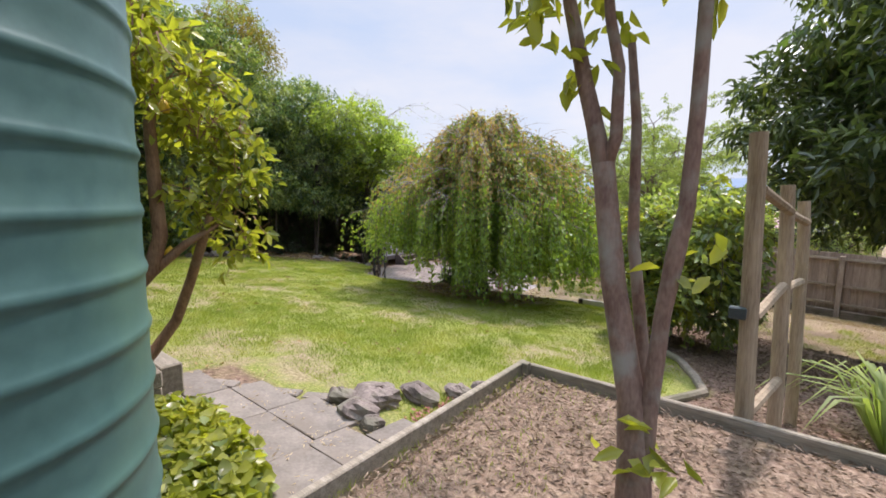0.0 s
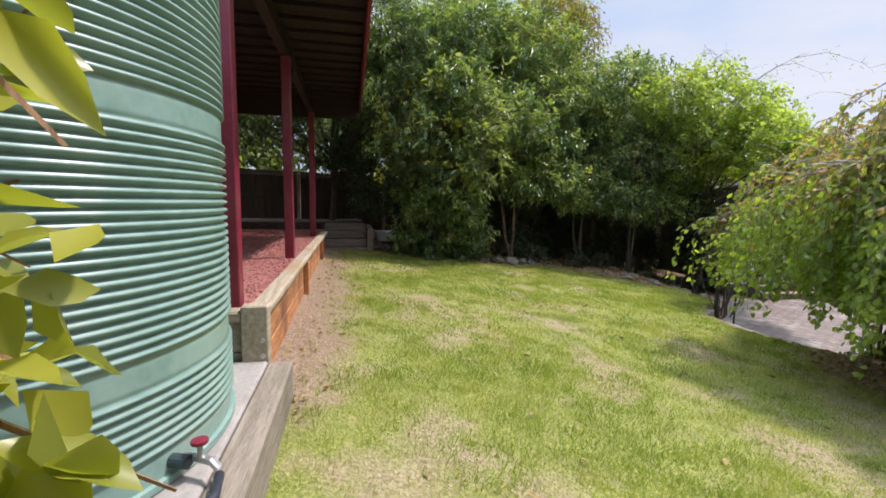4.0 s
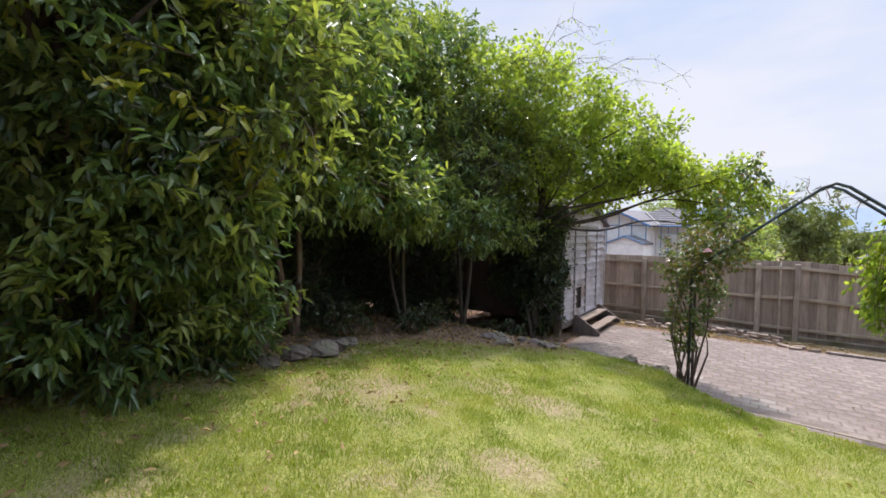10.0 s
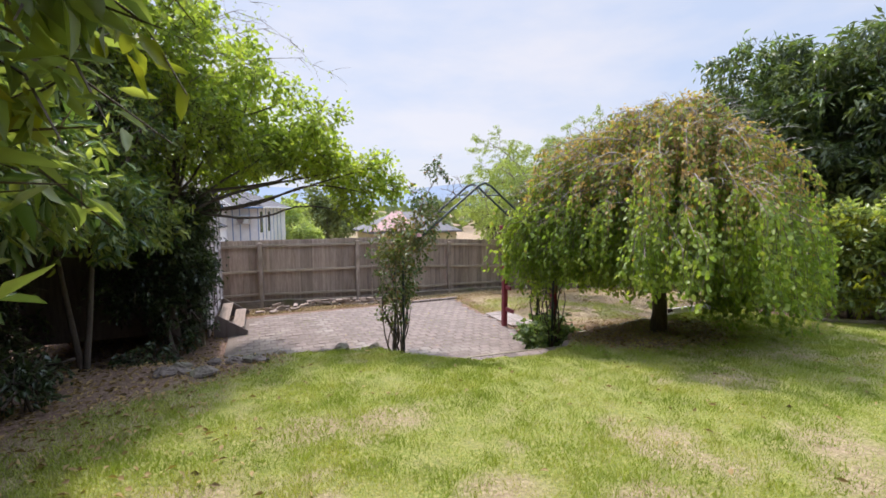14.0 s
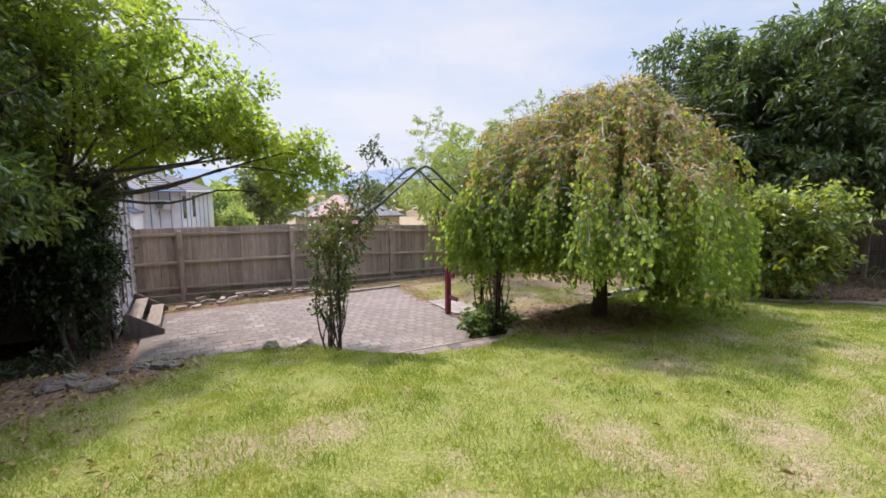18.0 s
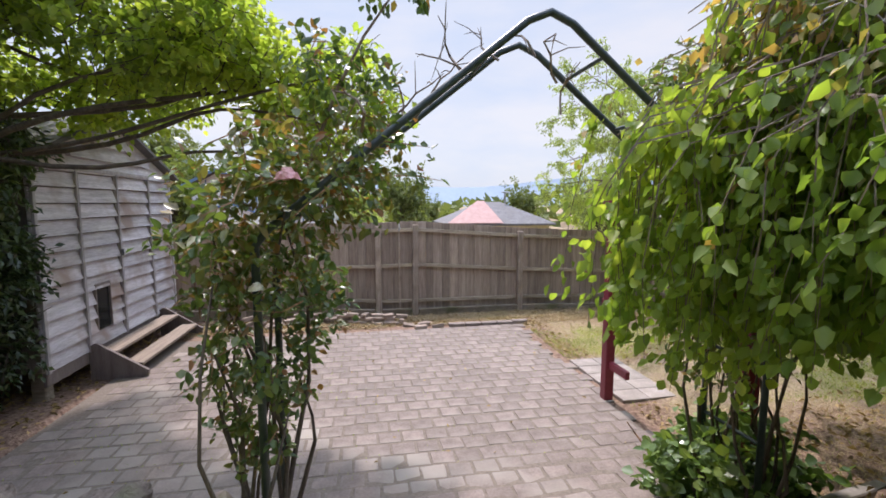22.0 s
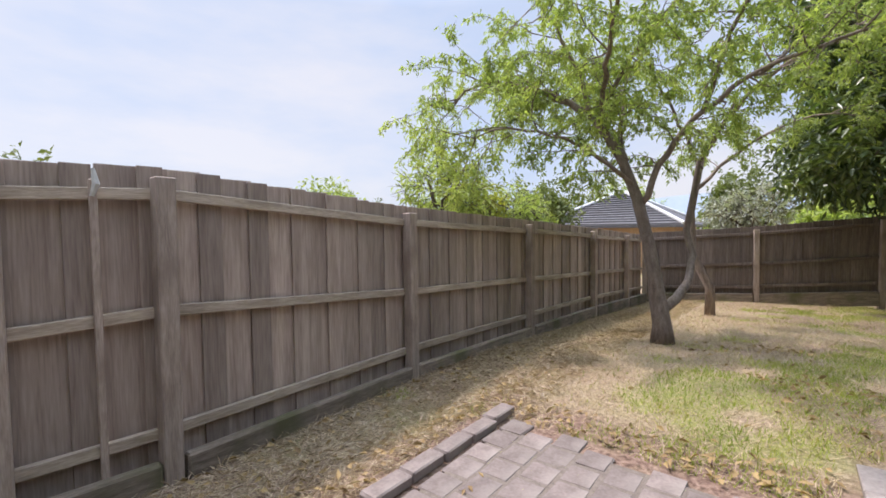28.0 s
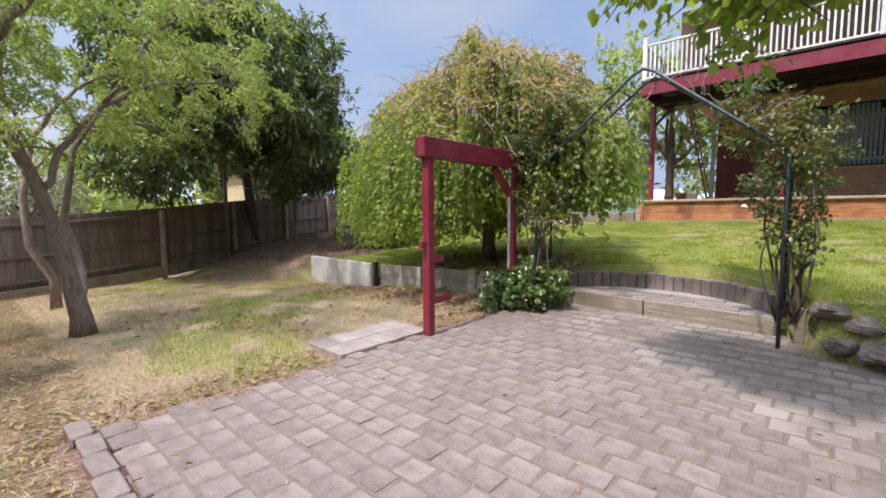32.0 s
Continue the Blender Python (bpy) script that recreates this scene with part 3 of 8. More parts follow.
def dry_mask(x, y):
    """How dry the grass is: patches on the lawn, most of the lower yard, a worn strip by the retaining wall."""
    rim = np.interp(x, RIM_X, RIM_Y)
    low = smooth((y - rim) / 0.3)
    lump = 0.36 * cloud(x, y, 1.3, 3) + 0.36 * cloud(x, y, 0.5, 4) + 0.28 * cloud(x, y, 0.19, 5)
    west = smooth((-10.4 - x) / 2.5) * smooth((7.6 - y) / 1.5)
    d = 0.62 * smooth((lump + 0.10 * west - 0.53) / 0.22)
    d = np.maximum(d, smooth((2.1 + 0.5 * (cloud(x, y, 0.5, 6) - 0.5) - y) / 0.7) * 0.9 * smooth((-5.6 - x) / 0.5))
    for px, py, r in ((-8.6, 4.4, 0.55), (-11.3, 6.8, 0.6), (-8.3, 4.7, 0.6), (-10.0, 4.8, 0.45), (-11.9, 6.9, 0.5), (-12.8, 5.9, 0.7), (-6.4, 4.4, 0.6), (-10.9, 5.3, 0.4), (-7.4, 2.9, 0.5), (-5.4, 2.4, 0.5), (-4.6, 2.9, 0.6), (-7.2, 6.3, 0.7), (-5.0, 5.2, 0.7)):
        d = np.maximum(d, 0.66 * smooth((1.05 - np.hypot(x - px, (y - py) * 1.3) / r - 1.6 * (lump - 0.5)) / 0.8))
    e = 0.88 - 0.50 * smooth((cloud(x, y, 1.5, 7) * 0.5 + cloud(x, y, 0.45, 8) * 0.5 - 0.54) / 0.18)
    return np.clip(np.maximum(d * (1 - low) + e * low, in_bed(x, y)), 0, 1)


def in_bed(x, y):
    return smooth((x + 1.8) / 0.1) * smooth((3.42 - y) / 0.1)


def bare_mask(x, y):
    """Bare or leaf-strewn soil: under the trees, along the fences, in the beds."""
    rim = np.interp(x, RIM_X, RIM_Y)
    edge = np.interp(y, [-3, 1.5, 3, 5.2, 6.5, 8, 9, 10.5], [-14.6, -14.6, -14.6, -14.5, -14.3, -13.7, -12.5, -10.9])
    b = smooth((edge - x + 0.7 + 0.9 * (cloud(x, y, 0.7, 14) - 0.5)) / 1.7) * (y < 11)
    b = np.maximum(b, smooth((-12.7 - x) / 0.4) * (y >= 10))
    b = np.maximum(b, 0.9 * smooth((1.75 - np.hypot((x + 5.9) / 1.25, y - 8.8)) / 0.7) * (y < rim))
    b = np.maximum(b, smooth((y - 15.4) / 0.5) * 0.2)
    b = np.maximum(b, smooth((y - 14.9) / 0.15) * smooth((-7.6 - x) / 0.9) * (0.62 + 0.35 * cloud(x, y, 0.35, 15)))
    b = np.maximum(b, 0.9 * (x > -4.4) * (x < -1.84) * (y > 1.0) * (y < 2.1))
    b = np.maximum(b, smooth((y - rim) / 0.1) * smooth((rim + 1.9 - y) / 0.8) * (x > -6.8) * 0.85)
    margin = np.maximum(np.maximum(x + 6.75, y - 15.05), -12.9 - x)
    b = np.maximum(b, 0.95 * smooth((0.55 - np.abs(margin)) / 0.35) * (y > rim + 0.2))
    bed_edge = np.interp(y, [-3, 3.4, 5.2, 6.3, 7.7, 9.2, 12], [-1.8, -1.8, -0.6, -1.0, -2.1, -2.0, 3.0])
    b = np.maximum(b, smooth((x - bed_edge) / 0.15) * (y < rim))
    b = np.maximum(b, smooth((0.9 - y) / 0.4) * (x > -6.2))
    b = np.maximum(b, 0.55 * smooth((1.95 + 0.6 * (cloud(x, y, 0.6, 9) - 0.5) - y) / 0.5) * smooth((-5.2 - x) / 0.6))
    b = np.maximum(b, 0.55 * smooth((cloud(x, y, 1.3, 10) * 0.7 + cloud(x, y, 0.4, 11) * 0.3 - 0.58) / 0.12) * smooth((y - rim - 0.2) / 0.3))
    return np.clip(b * (1 - 0.45 * in_bed(x, y)), 0, 1)


for key, values in (("dry", dry_mask(gx, gy)), ("bare", bare_mask(gx, gy))):
    at = ground_me.attributes.new(key, "FLOAT", "POINT")
    at.data.foreach_set("value", values.astype(np.float32).ravel())


def ground_material():
    m = bpy.data.materials.new("ground")
    m.use_nodes = True
    n, l = m.node_tree.nodes, m.node_tree.links
    p = n["Principled BSDF"]
    co = n.new("ShaderNodeTexCoord")

    def tex(scale, detail=6.0):
        t = n.new("ShaderNodeTexNoise")
        t.inputs["Scale"].default_value, t.inputs["Detail"].default_value = scale, detail
        l.new(co.outputs["Object"], t.inputs["Vector"])
        return t.outputs["Fac"]

    def ramp(fac, stops):
        r = n.new("ShaderNodeValToRGB")
        e = r.color_ramp.elements
        e[0].position, e[0].color = stops[0][0], rgba(stops[0][1])
        e[1].position, e[1].color = stops[-1][0], rgba(stops[-1][1])
        for pos, c in stops[1:-1]:
            e.new(pos).color = rgba(c)
        l.new(fac, r.inputs["Fac"])
        return r.outputs["Color"]

    def mix(fac, a, b):
        x = n.new("ShaderNodeMixRGB")
        l.new(fac, x.inputs["Fac"])
        l.new(a, x.inputs["Color1"])
        l.new(b, x.inputs["Color2"])
        return x.outputs["Color"]

    def mask(key, scale, sharp):
        a = n.new("ShaderNodeAttribute")
        a.attribute_name = key
        s = n.new("ShaderNodeMath")
        s.operation = "ADD"
        t = n.new("ShaderNodeMath")
        t.operation = "MULTIPLY_ADD"
        t.inputs[1].default_value, t.inputs[2].default_value = sharp, -0.5 * sharp
        l.new(tex(scale), t.inputs[0])
        l.new(a.outputs["Fac"], s.inputs[0])
        l.new(t.outputs["Value"], s.inputs[1])
        s.use_clamp = True
        return s.outputs["Value"]

    grass = ramp(tex(38), [(0.3, (0.130, 0.158, 0.038)), (0.5, (0.215, 0.240, 0.058)), (0.72, (0.36, 0.335, 0.115))])
    straw = ramp(tex(30), [(0.3, (0.19, 0.132, 0.090)), (0.5, (0.33, 0.245, 0.168)), (0.72, (0.50, 0.395, 0.28))])
    soil = ramp(tex(22), [(0.3, (0.10, 0.062, 0.046)), (0.5, (0.215, 0.140, 0.104)), (0.72, (0.34, 0.24, 0.18))])
    colour = mix(mask("bare", 5, 0.7), mix(mask("dry", 6, 1.0), grass, straw), soil)
    l.new(colour, p.inputs["Base Color"])
    p.inputs["Roughness"].default_value = 0.95
    p.inputs["Specular IOR Level"].default_value = 0.15
    bp = n.new("ShaderNodeBump")
    bp.inputs["Strength"].default_value, bp.inputs["Distance"].default_value = 0.8, 0.03
    l.new(tex(45, 8), bp.inputs["Height"])
    l.new(bp.outputs["Normal"], p.inputs["Normal"])
    return m


ground_me.materials.append(ground_material())
tagged(new("ground", ground_me), "sloping backyard ground with patchy lawn, straw and bare soil", "ground", kind="structure")


def z_at(x, y):
    return float(ground_z(x, y))


# ---- patio ----
patio = thing("pavement", "rose-grey clay pavers laid in running bond on sandy joints", "patio", kind="structure")
rng = np.random.default_rng(11)
PX0, PX1, PY0, PY1, PL, PW = -12.95, -6.85, 8.95, 15.0, 0.228, 0.208
bedding = Mesh()
for k in range(30):
    y0, y1 = PY0 - 0.02 + k * 0.2, PY0 - 0.02 + (k + 1) * 0.2
    z0, z1 = (PATIO_Z - 0.004 + 0.09 * float(smooth((10.9 - v) / 1.5)) for v in (y0, y1))
    bedding.add([(PX0 - 0.05, y0, z0), (PX1 - 0.14, y0, z0), (PX1 - 0.14, y1, z1), (PX0 - 0.05, y1, z1), (PX0 - 0.05, y0, -1.6), (PX1 - 0.14, y0, -1.6), (PX1 - 0.14, y1, -1.6), (PX0 - 0.05, y1, -1.6)], [(0, 1, 2, 3), (1, 5, 6, 2), (3, 7, 4, 0)])
part("bedding_sand", bedding, M_JOINT, patio)


def worn_block(lx, ly, h, b, rng, jitter=0.006):
    me = Mesh().box(-lx / 2, -ly / 2, -h, lx / 2, ly / 2, 0, b)
    me.v = [(x + rng.normal() * jitter * 0.5, y + rng.normal() * jitter * 0.5, z + (rng.normal() * jitter * 0.35 if z > -h * 0.5 else 0)) for x, y, z in me.v]
    return me


paver_meshes = [worn_block(PL - 0.017, PW - 0.016, 0.055, 0.009, rng, 0.007).data("paver", M_PAVER) for _ in range(6)]


def patio_holds(x, y):
    rim = np.interp(x, RIM_X, RIM_Y)
    west = np.interp(y, [9, 10.3, 11.5, 13.2, 15.2], [-10.6, -12.2, -12.9, -12.75, -12.3])
    east = np.interp(y, [8.9, 9.6, 11.7, 12.9, 13.4, 14.2, 14.6, 15.2], [-7.35, -7.1, -6.9, -6.85, -6.95, -6.95, -6.8, -6.75])
    return west < x < east and y > rim + 0.22 and y < PY1


rest, spots = Mesh(), []
for j in range(int((PY1 - PY0) / PW)):
    y = PY0 + (j + 0.5) * PW
    for i in range(-1, int((PX1 - PX0) / PL) + 1):
        x = PX0 + (i + 0.5 + 0.5 * (j % 2)) * PL
        if patio_holds(x, y):
            spots.append((x, y))
spots.sort(key=lambda s: math.hypot(s[0] + 8.6, s[1] - 13.1))
for k, (x, y) in enumerate(spots):
    rise = 0.09 * float(smooth((10.9 - y) / 1.5))
    dz, turn = rise + float(np.clip(rng.normal() * 0.0010, -0.002, 0.002)), rng.normal() * 0.014
    if k < 300:
        piece("paver", paver_meshes[k % 6], patio, x + rng.normal() * 0.003, y + rng.normal() * 0.003, PATIO_Z + dz, turn)
    else:
        src = worn_block(PL - 0.017, PW - 0.016, 0.055, 0.009, rng, 0.007)
        rest.add(src.v, src.f, pose(x, y, PATIO_Z + dz, 0, 0, math.degrees(turn)))
M_PAVER_REST = M_PAVER.copy()
nn, nl = M_PAVER_REST.node_tree.nodes, M_PAVER_REST.node_tree.links
isl = nn.new("ShaderNodeNewGeometry")
for node in list(nn):
    if node.type == "OBJECT_INFO":
        for lk in list(node.outputs["Random"].links):
            to = lk.to_socket
            nl.remove(lk)
            nl.new(isl.outputs["Random Per Island"], to)
part("pavers_further_off", rest, M_PAVER_REST, patio, kind="stuff")

# soldier course along the patio's far edge, the slab by the pergola, the crescent step up to the lawn
edging = thing("patio_edging", "row of long pale pavers edging the patio", "edging", kind="structure")
edge_me = worn_block(0.30, 0.125, 0.07, 0.01, rng).data("edging_paver", M_PAVER)
for k in range(5):
    piece("edging_paver", edge_me, edging, -6.82 - 0.31 * k, 15.07 + rng.normal() * 0.006, PATIO_Z + 0.045 + rng.normal() * 0.003, rng.normal() * 0.015)
slab = thing("paved_slab", "pale square slabs set beside the patio under the pergola", "slab", kind="structure")
for i in range(2):
    for j in range(5):
        me = worn_block(0.345, 0.265, 0.06, 0.006, rng, 0.003).data("slab", M_SLAB)
        piece("slab", me, slab, -6.66 + 0.35 * i, 11.75 + 0.268 * j, -1.278 + 0.003 * rng.normal(), rng.normal() * 0.008)

landing = thing("crescent_step", "curved paved step with a timber riser between lawn and patio", "step", kind="structure")
arc = [(-10.12, 9.2), (-9.85, 8.78), (-9.5, 8.50), (-9.05, 8.34), (-8.6, 8.30), (-8.15, 8.38), (-7.75, 8.62), (-7.42, 8.95)]
tread = Mesh()
top = [(x, y, -1.01) for x, y in arc]
k = len(top)
tread.v = top + [(x, y, -1.4) for x, y, z in top] + [(-10.15, 9.42, -1.01), (-7.3, 9.2, -1.01), (-10.15, 9.42, -1.4), (-7.3, 9.2, -1.4)]
tread.f = [tuple(range(k)) + (2 * k + 1, 2 * k), (2 * k, 2 * k + 1, 2 * k + 3, 2 * k + 2)]
part("tread", tread, M_CONCRETE, landing)
riser = Mesh()
for a, b in (((-10.2, 9.43), (-8.75, 9.36)), ((-8.73, 9.36), (-7.28, 9.21))):
    ln = math.hypot(b[0] - a[0], b[1] - a[1])
    riser.box(0, -0.03, -1.35, ln, 0.03, -1.0, 0.008, pose(a[0], a[1], 0, 0, 0, math.degrees(math.atan2(b[1] - a[1], b[0] - a[0]))))
part("riser", riser, M_SLEEPER, landing)
for row in range(3):
    for q in range(12):
        t = (q + 0.5 + 0.5 * (row % 2)) / 12.5
        x, y = -10.05 + 2.75 * t, 9.40 - 0.17 * t - 0.13 - row * 0.212
        if y > np.interp(x, [p[0] for p in arc], [p[1] for p in arc]) + 0.2:
            piece("tread_paver", paver_meshes[(q + row) % 6], landing, x, y, -1.0 + 0.001 * rng.normal(), -0.06)
rim_me = [worn_block(0.125, 0.26, 0.34, 0.012, rng).data("rim_brick", M_PAVER) for _ in range(4)]
pts = np.array(arc)
seg = np.hypot(*np.diff(pts, axis=0).T)
cum = np.concatenate([[0], np.cumsum(seg)])
for q in range(int(cum[-1] / 0.135)):
    s = (q + 0.5) * 0.135
    x, y = np.interp(s, cum, pts[:, 0]), np.interp(s, cum, pts[:, 1])
    x2, y2 = np.interp(s + 0.05, cum, pts[:, 0]), np.interp(s + 0.05, cum, pts[:, 1])
    ang = math.atan2(y2 - y, x2 - x)
    piece("rim_brick", rim_me[q % 4], landing, x + 0.10 * math.sin(ang), y - 0.10 * math.cos(ang), -0.775 + rng.normal() * 0.006, ang)

# broken row of old bricks between patio and fence
loose = thing("loose_brick_border", "tumbled courses of old brown bricks along the patio", "brick border")
loose_me = [worn_block(0.225, 0.11, 0.07, 0.009, rng, 0.01).data("brick", M_ROUGHBRICK) for _ in range(4)]
xx = -12.15
q = 0
while xx < -8.35:
    yy = np.interp(xx, [-12.2, -11.2, -10.4, -9.8, -9.2, -8.3], [15.62, 15.78, 15.74, 15.56, 15.42, 15.08])
    tumbled = xx < -11.2 or -8.9 < xx
    courses = (1 if xx > -8.9 else 2) + (0 if tumbled else 1) + (1 if rng.random() < 0.16 else 0)
    for lay in range(courses):
        ob = piece("brick", loose_me[q % 4], loose, xx + rng.normal() * 0.02 + 0.05 * (lay % 2), yy + rng.normal() * 0.03 + 0.03 * lay - (0.10 * rng.random() if tumbled else 0), PATIO_Z + 0.028 + 0.064 * lay + abs(rng.normal()) * 0.008, 0.16 * rng.normal() + (1.2 if rng.random() < 0.14 else 0))
        tip = 0.20 if tumbled else 0.06
        ob.rotation_euler[0], ob.rotation_euler[1] = tip * rng.normal(), tip * rng.normal()
        q += 1
    xx += 0.212 + rng.uniform(-0.01, 0.02)
for x, y, rz, tilt in ((-12.35, 15.42, 0.1, 0.05), (-12.0, 15.36, 0.7, 0.18), (-11.72, 15.50, -0.3, -0.22), (-11.45, 15.48, 0.25, 0.12), (-8.75, 15.0, 0.1, 0.04)):
    ob = piece("brick", loose_me[q % 4], loose, x, y, PATIO_Z + 0.055, rz)
    ob.rotation_euler[0] = tilt
    q += 1

# concrete path by the tanks
path = thing("concrete_path", "grey concrete paving slabs of a short garden path", "path", kind="structure")
for x0, y0, x1, y1 in ((-4.30, 1.40, -3.72, 1.72), (-3.705, 1.38, -3.10, 1.72), (-3.085, 1.30, -2.46, 1.72), (-2.445, 1.12, -1.83, 1.66), (-3.70, 1.735, -3.12, 2.02), (-3.105, 1.735, -2.50, 2.16), (-2.485, 1.675, -1.84, 2.02), (-2.43, 0.72, -1.83, 1.105), (-2.30, 2.035, -1.84, 2.42)):
    zc = z_at((x0 + x1) / 2, (y0 + y1) / 2) + 0.022
    me = worn_block(x1 - x0 + 0.009, y1 - y0 + 0.009, 0.09, 0.004, rng, 0.004).data("slab", M_PATH)
    ob = piece("slab", me, path, (x0 + x1) / 2, (y0 + y1) / 2, zc + 0.014, rng.normal() * 0.008)
    ob.rotation_euler = (-0.088, 0.02, ob.rotation_euler[2])
for q in range(6):
    t = q / 5
    x, y = -4.18 + 1.32 * t, 1.62 + 0.74 * t
    me = worn_block(0.27, 0.12, 0.09, 0.008, rng, 0.006).data("edge_brick", M_PATH)
    piece("edge_brick", me, path, x, y, z_at(x, y) + 0.02, 0.51 + 0.03 * rng.normal())


# ---- fences ----
def paling_fence(name, label, posts, tops, bases, facing, timber, rails_timber, pitch=0.182, skip=()):
    """A timber paling fence. posts: places along its foot; tops and bases: heights there; facing: +1 if rails stand to the left of its way."""
    fence = thing(name, label, "fence", kind="structure")
    pal = [Mesh().box(-w, -0.008, 0, w, 0.008, 1, 0.003).data("paling", timber) for w in (pitch * 0.43, pitch * 0.74)]
    P = np.array(posts, float)
    cum = np.concatenate([[0], np.cumsum(np.hypot(*np.diff(P, axis=0).T))])
    for n, (x, y) in enumerate(posts):
        m = Mesh().box(-0.058, -0.058, bases[n] - 0.3, 0.058, 0.058, tops[n] - 0.015, 0.008)
        d = P[min(n + 1, len(P) - 1)] - P[max(n - 1, 0)]
        d = d / np.linalg.norm(d)
        ob = part("post", m, M_POST, fence)
        ob.location = (x - d[1] * 0.085 * facing, y + d[0] * 0.085 * facing, 0)
        ob.rotation_euler = (0, rng.normal() * 0.006, math.atan2(d[1], d[0]))
    for n in range(len(posts) - 1):
        a, b = P[n], P[n + 1]
        ln = math.hypot(*(b - a))
        ang = math.atan2(b[1] - a[1], b[0] - a[0])
        side = Vector((-math.sin(ang), math.cos(ang), 0)) * 0.033 * facing
        for drop in (0.12, 0.87, None):
            z0, z1 = (tops[n] - drop, tops[n + 1] - drop) if drop else (bases[n] + 0.30, bases[n + 1] + 0.30)
            rail = Mesh().box(0, -0.02, -0.037, math.hypot(ln, z1 - z0), 0.02, 0.037, 0.005)
            ob = part("rail", rail, rails_timber, fence)
            ob.location = (a[0] + side.x, a[1] + side.y, z0 + rng.normal() * 0.008)
            ob.rotation_euler = (0, -math.atan2(z1 - z0, ln), ang)
        plinth = Mesh().box(0.062, -0.04, -0.22, ln - 0.062, 0.04, 0.115, 0.014)
        ob = part("plinth_board", plinth, M_PLINTH, fence)
        ob.location = (a[0] + side.x * 3.6, a[1] + side.y * 3.6, bases[n] + 0.02)
        ob.rotation_euler = (0, -math.atan2(bases[n + 1] - bases[n], ln), ang)
    count = int(cum[-1] / pitch)
    for q in range(count):
        s = (q + 0.5) * pitch
        slim = 0.8 if any(a < s < b for a, b in skip) else 1.0
        s += 0.012 if slim < 1 else 0.0
        x, y = np.interp(s, cum, P[:, 0]), np.interp(s, cum, P[:, 1])
        n = min(int(np.searchsorted(cum, s, "right")) - 1, len(P) - 2)
        ang = math.atan2(*(P[n + 1] - P[n])[::-1])
        zt, zb = np.interp(s, cum, tops) + 0.06 + rng.normal() * 0.004, np.interp(s, cum, bases) - 0.08 + rng.normal() * 0.02
        out = 0.021 * (q % 2)
        piece("paling", pal[q % 2], fence, x + math.sin(ang) * out * facing, y - math.cos(ang) * out * facing, zb, ang + rng.normal() * 0.006, (slim * (1 + 0.05 * rng.normal()), 1, zt - zb))
    return fence


N_POSTS = [(-14.6, 17.0), (-12.28, 17.0), (-9.45, 16.58), (-8.68, 16.50), (-6.30, 16.58), (-3.6, 16.53), (-0.9, 16.47), (1.3, 16.43), (2.9, 16.4)]
paling_fence("fence_north", "weathered grey-brown paling fence with three rails", N_POSTS, [0.50, 0.50, 0.52, 0.55, 0.385, 0.27, 0.14, 0.02, -0.06], [-1.36, -1.38, -1.40, -1.40, -1.42, -1.48, -1.55, -1.66, -1.74], -1, M_PALING, M_RAIL, skip=((5.65, 5.74),))
# added stick that imitates the lit, splintered gap between two palings
batten = thing("fence_batten", "slim strip standing in for a lit splintered gap in the palings, pale rag at its top", "batten", (-9.02, 16.47, -1.3))
part("stick", Mesh().box(-9.04, 16.462, -1.35, -9.0, 16.485, 0.50, 0.005), M_POST, batten)
part("rag", Mesh().tube([(-9.03, 16.45, 0.40), (-9.01, 16.44, 0.47), (-9.02, 16.45, 0.56)], [0.012, 0.020, 0.010], 7), M_PALE, batten, "pale knotted rag")
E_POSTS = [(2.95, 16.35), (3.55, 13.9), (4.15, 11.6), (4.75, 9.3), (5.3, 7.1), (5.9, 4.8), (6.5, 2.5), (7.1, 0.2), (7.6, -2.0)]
paling_fence("fence_east", "weathered brown paling fence stepping up the slope, darkened for tree shade", E_POSTS, [-0.02, 0.12, 0.32, 0.56, 0.76, 0.96, 1.16, 1.36, 1.56], [-1.72, -1.62, -1.45, -1.22, -1.0, -0.8, -0.6, -0.4, -0.2], -1, M_EASTPALING, M_EASTPALING)
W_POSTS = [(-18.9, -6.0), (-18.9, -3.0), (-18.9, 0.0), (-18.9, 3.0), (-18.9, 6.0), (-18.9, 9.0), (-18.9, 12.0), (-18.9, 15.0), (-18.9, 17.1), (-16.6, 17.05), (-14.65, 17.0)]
paling_fence("fence_west", "old paling fence behind trees with deep shade put into its colour", W_POSTS, [2.5, 2.4, 2.3, 2.2, 2.0, 1.7, 1.4, 1.0, 0.6, 0.55, 0.5], [0.5, 0.4, 0.3, 0.15, -0.1, -0.4, -0.7, -1.1, -1.3, -1.35, -1.36], -1, M_SHADEDFENCE, M_SHADEDFENCE, 0.3)


# ---- house ----
house = thing("house", "tan brick house with a dark timber deck over its lower storey", "house")
WY = -1.45
W1, W2 = (-12.33, -9.95, 1.46, 3.22), (-15.35, -13.22, 1.46, 3.30)
wall = part("wall", Mesh().box(-16.3, WY - 0.25, -0.2, -8.7, WY - 0.03, 4.2, 0.01), M_MORTAR, house, "tan brick wall in stretcher bond with raked joints")
BL, BH = 0.24, 0.086
brick_me = [worn_block(BL - 0.011, 0.05, BH - 0.011, 0.004, rng, 0.003).data("brick", M_BRICK) for _ in range(5)]
rest, near = Mesh(), 0
brick_spots = []
for r in range(44):
    z = 0.30 + (r + 1) * BH
    for c in range(33):
        x = -16.28 + (c + 0.5 + 0.5 * (r % 2)) * BL
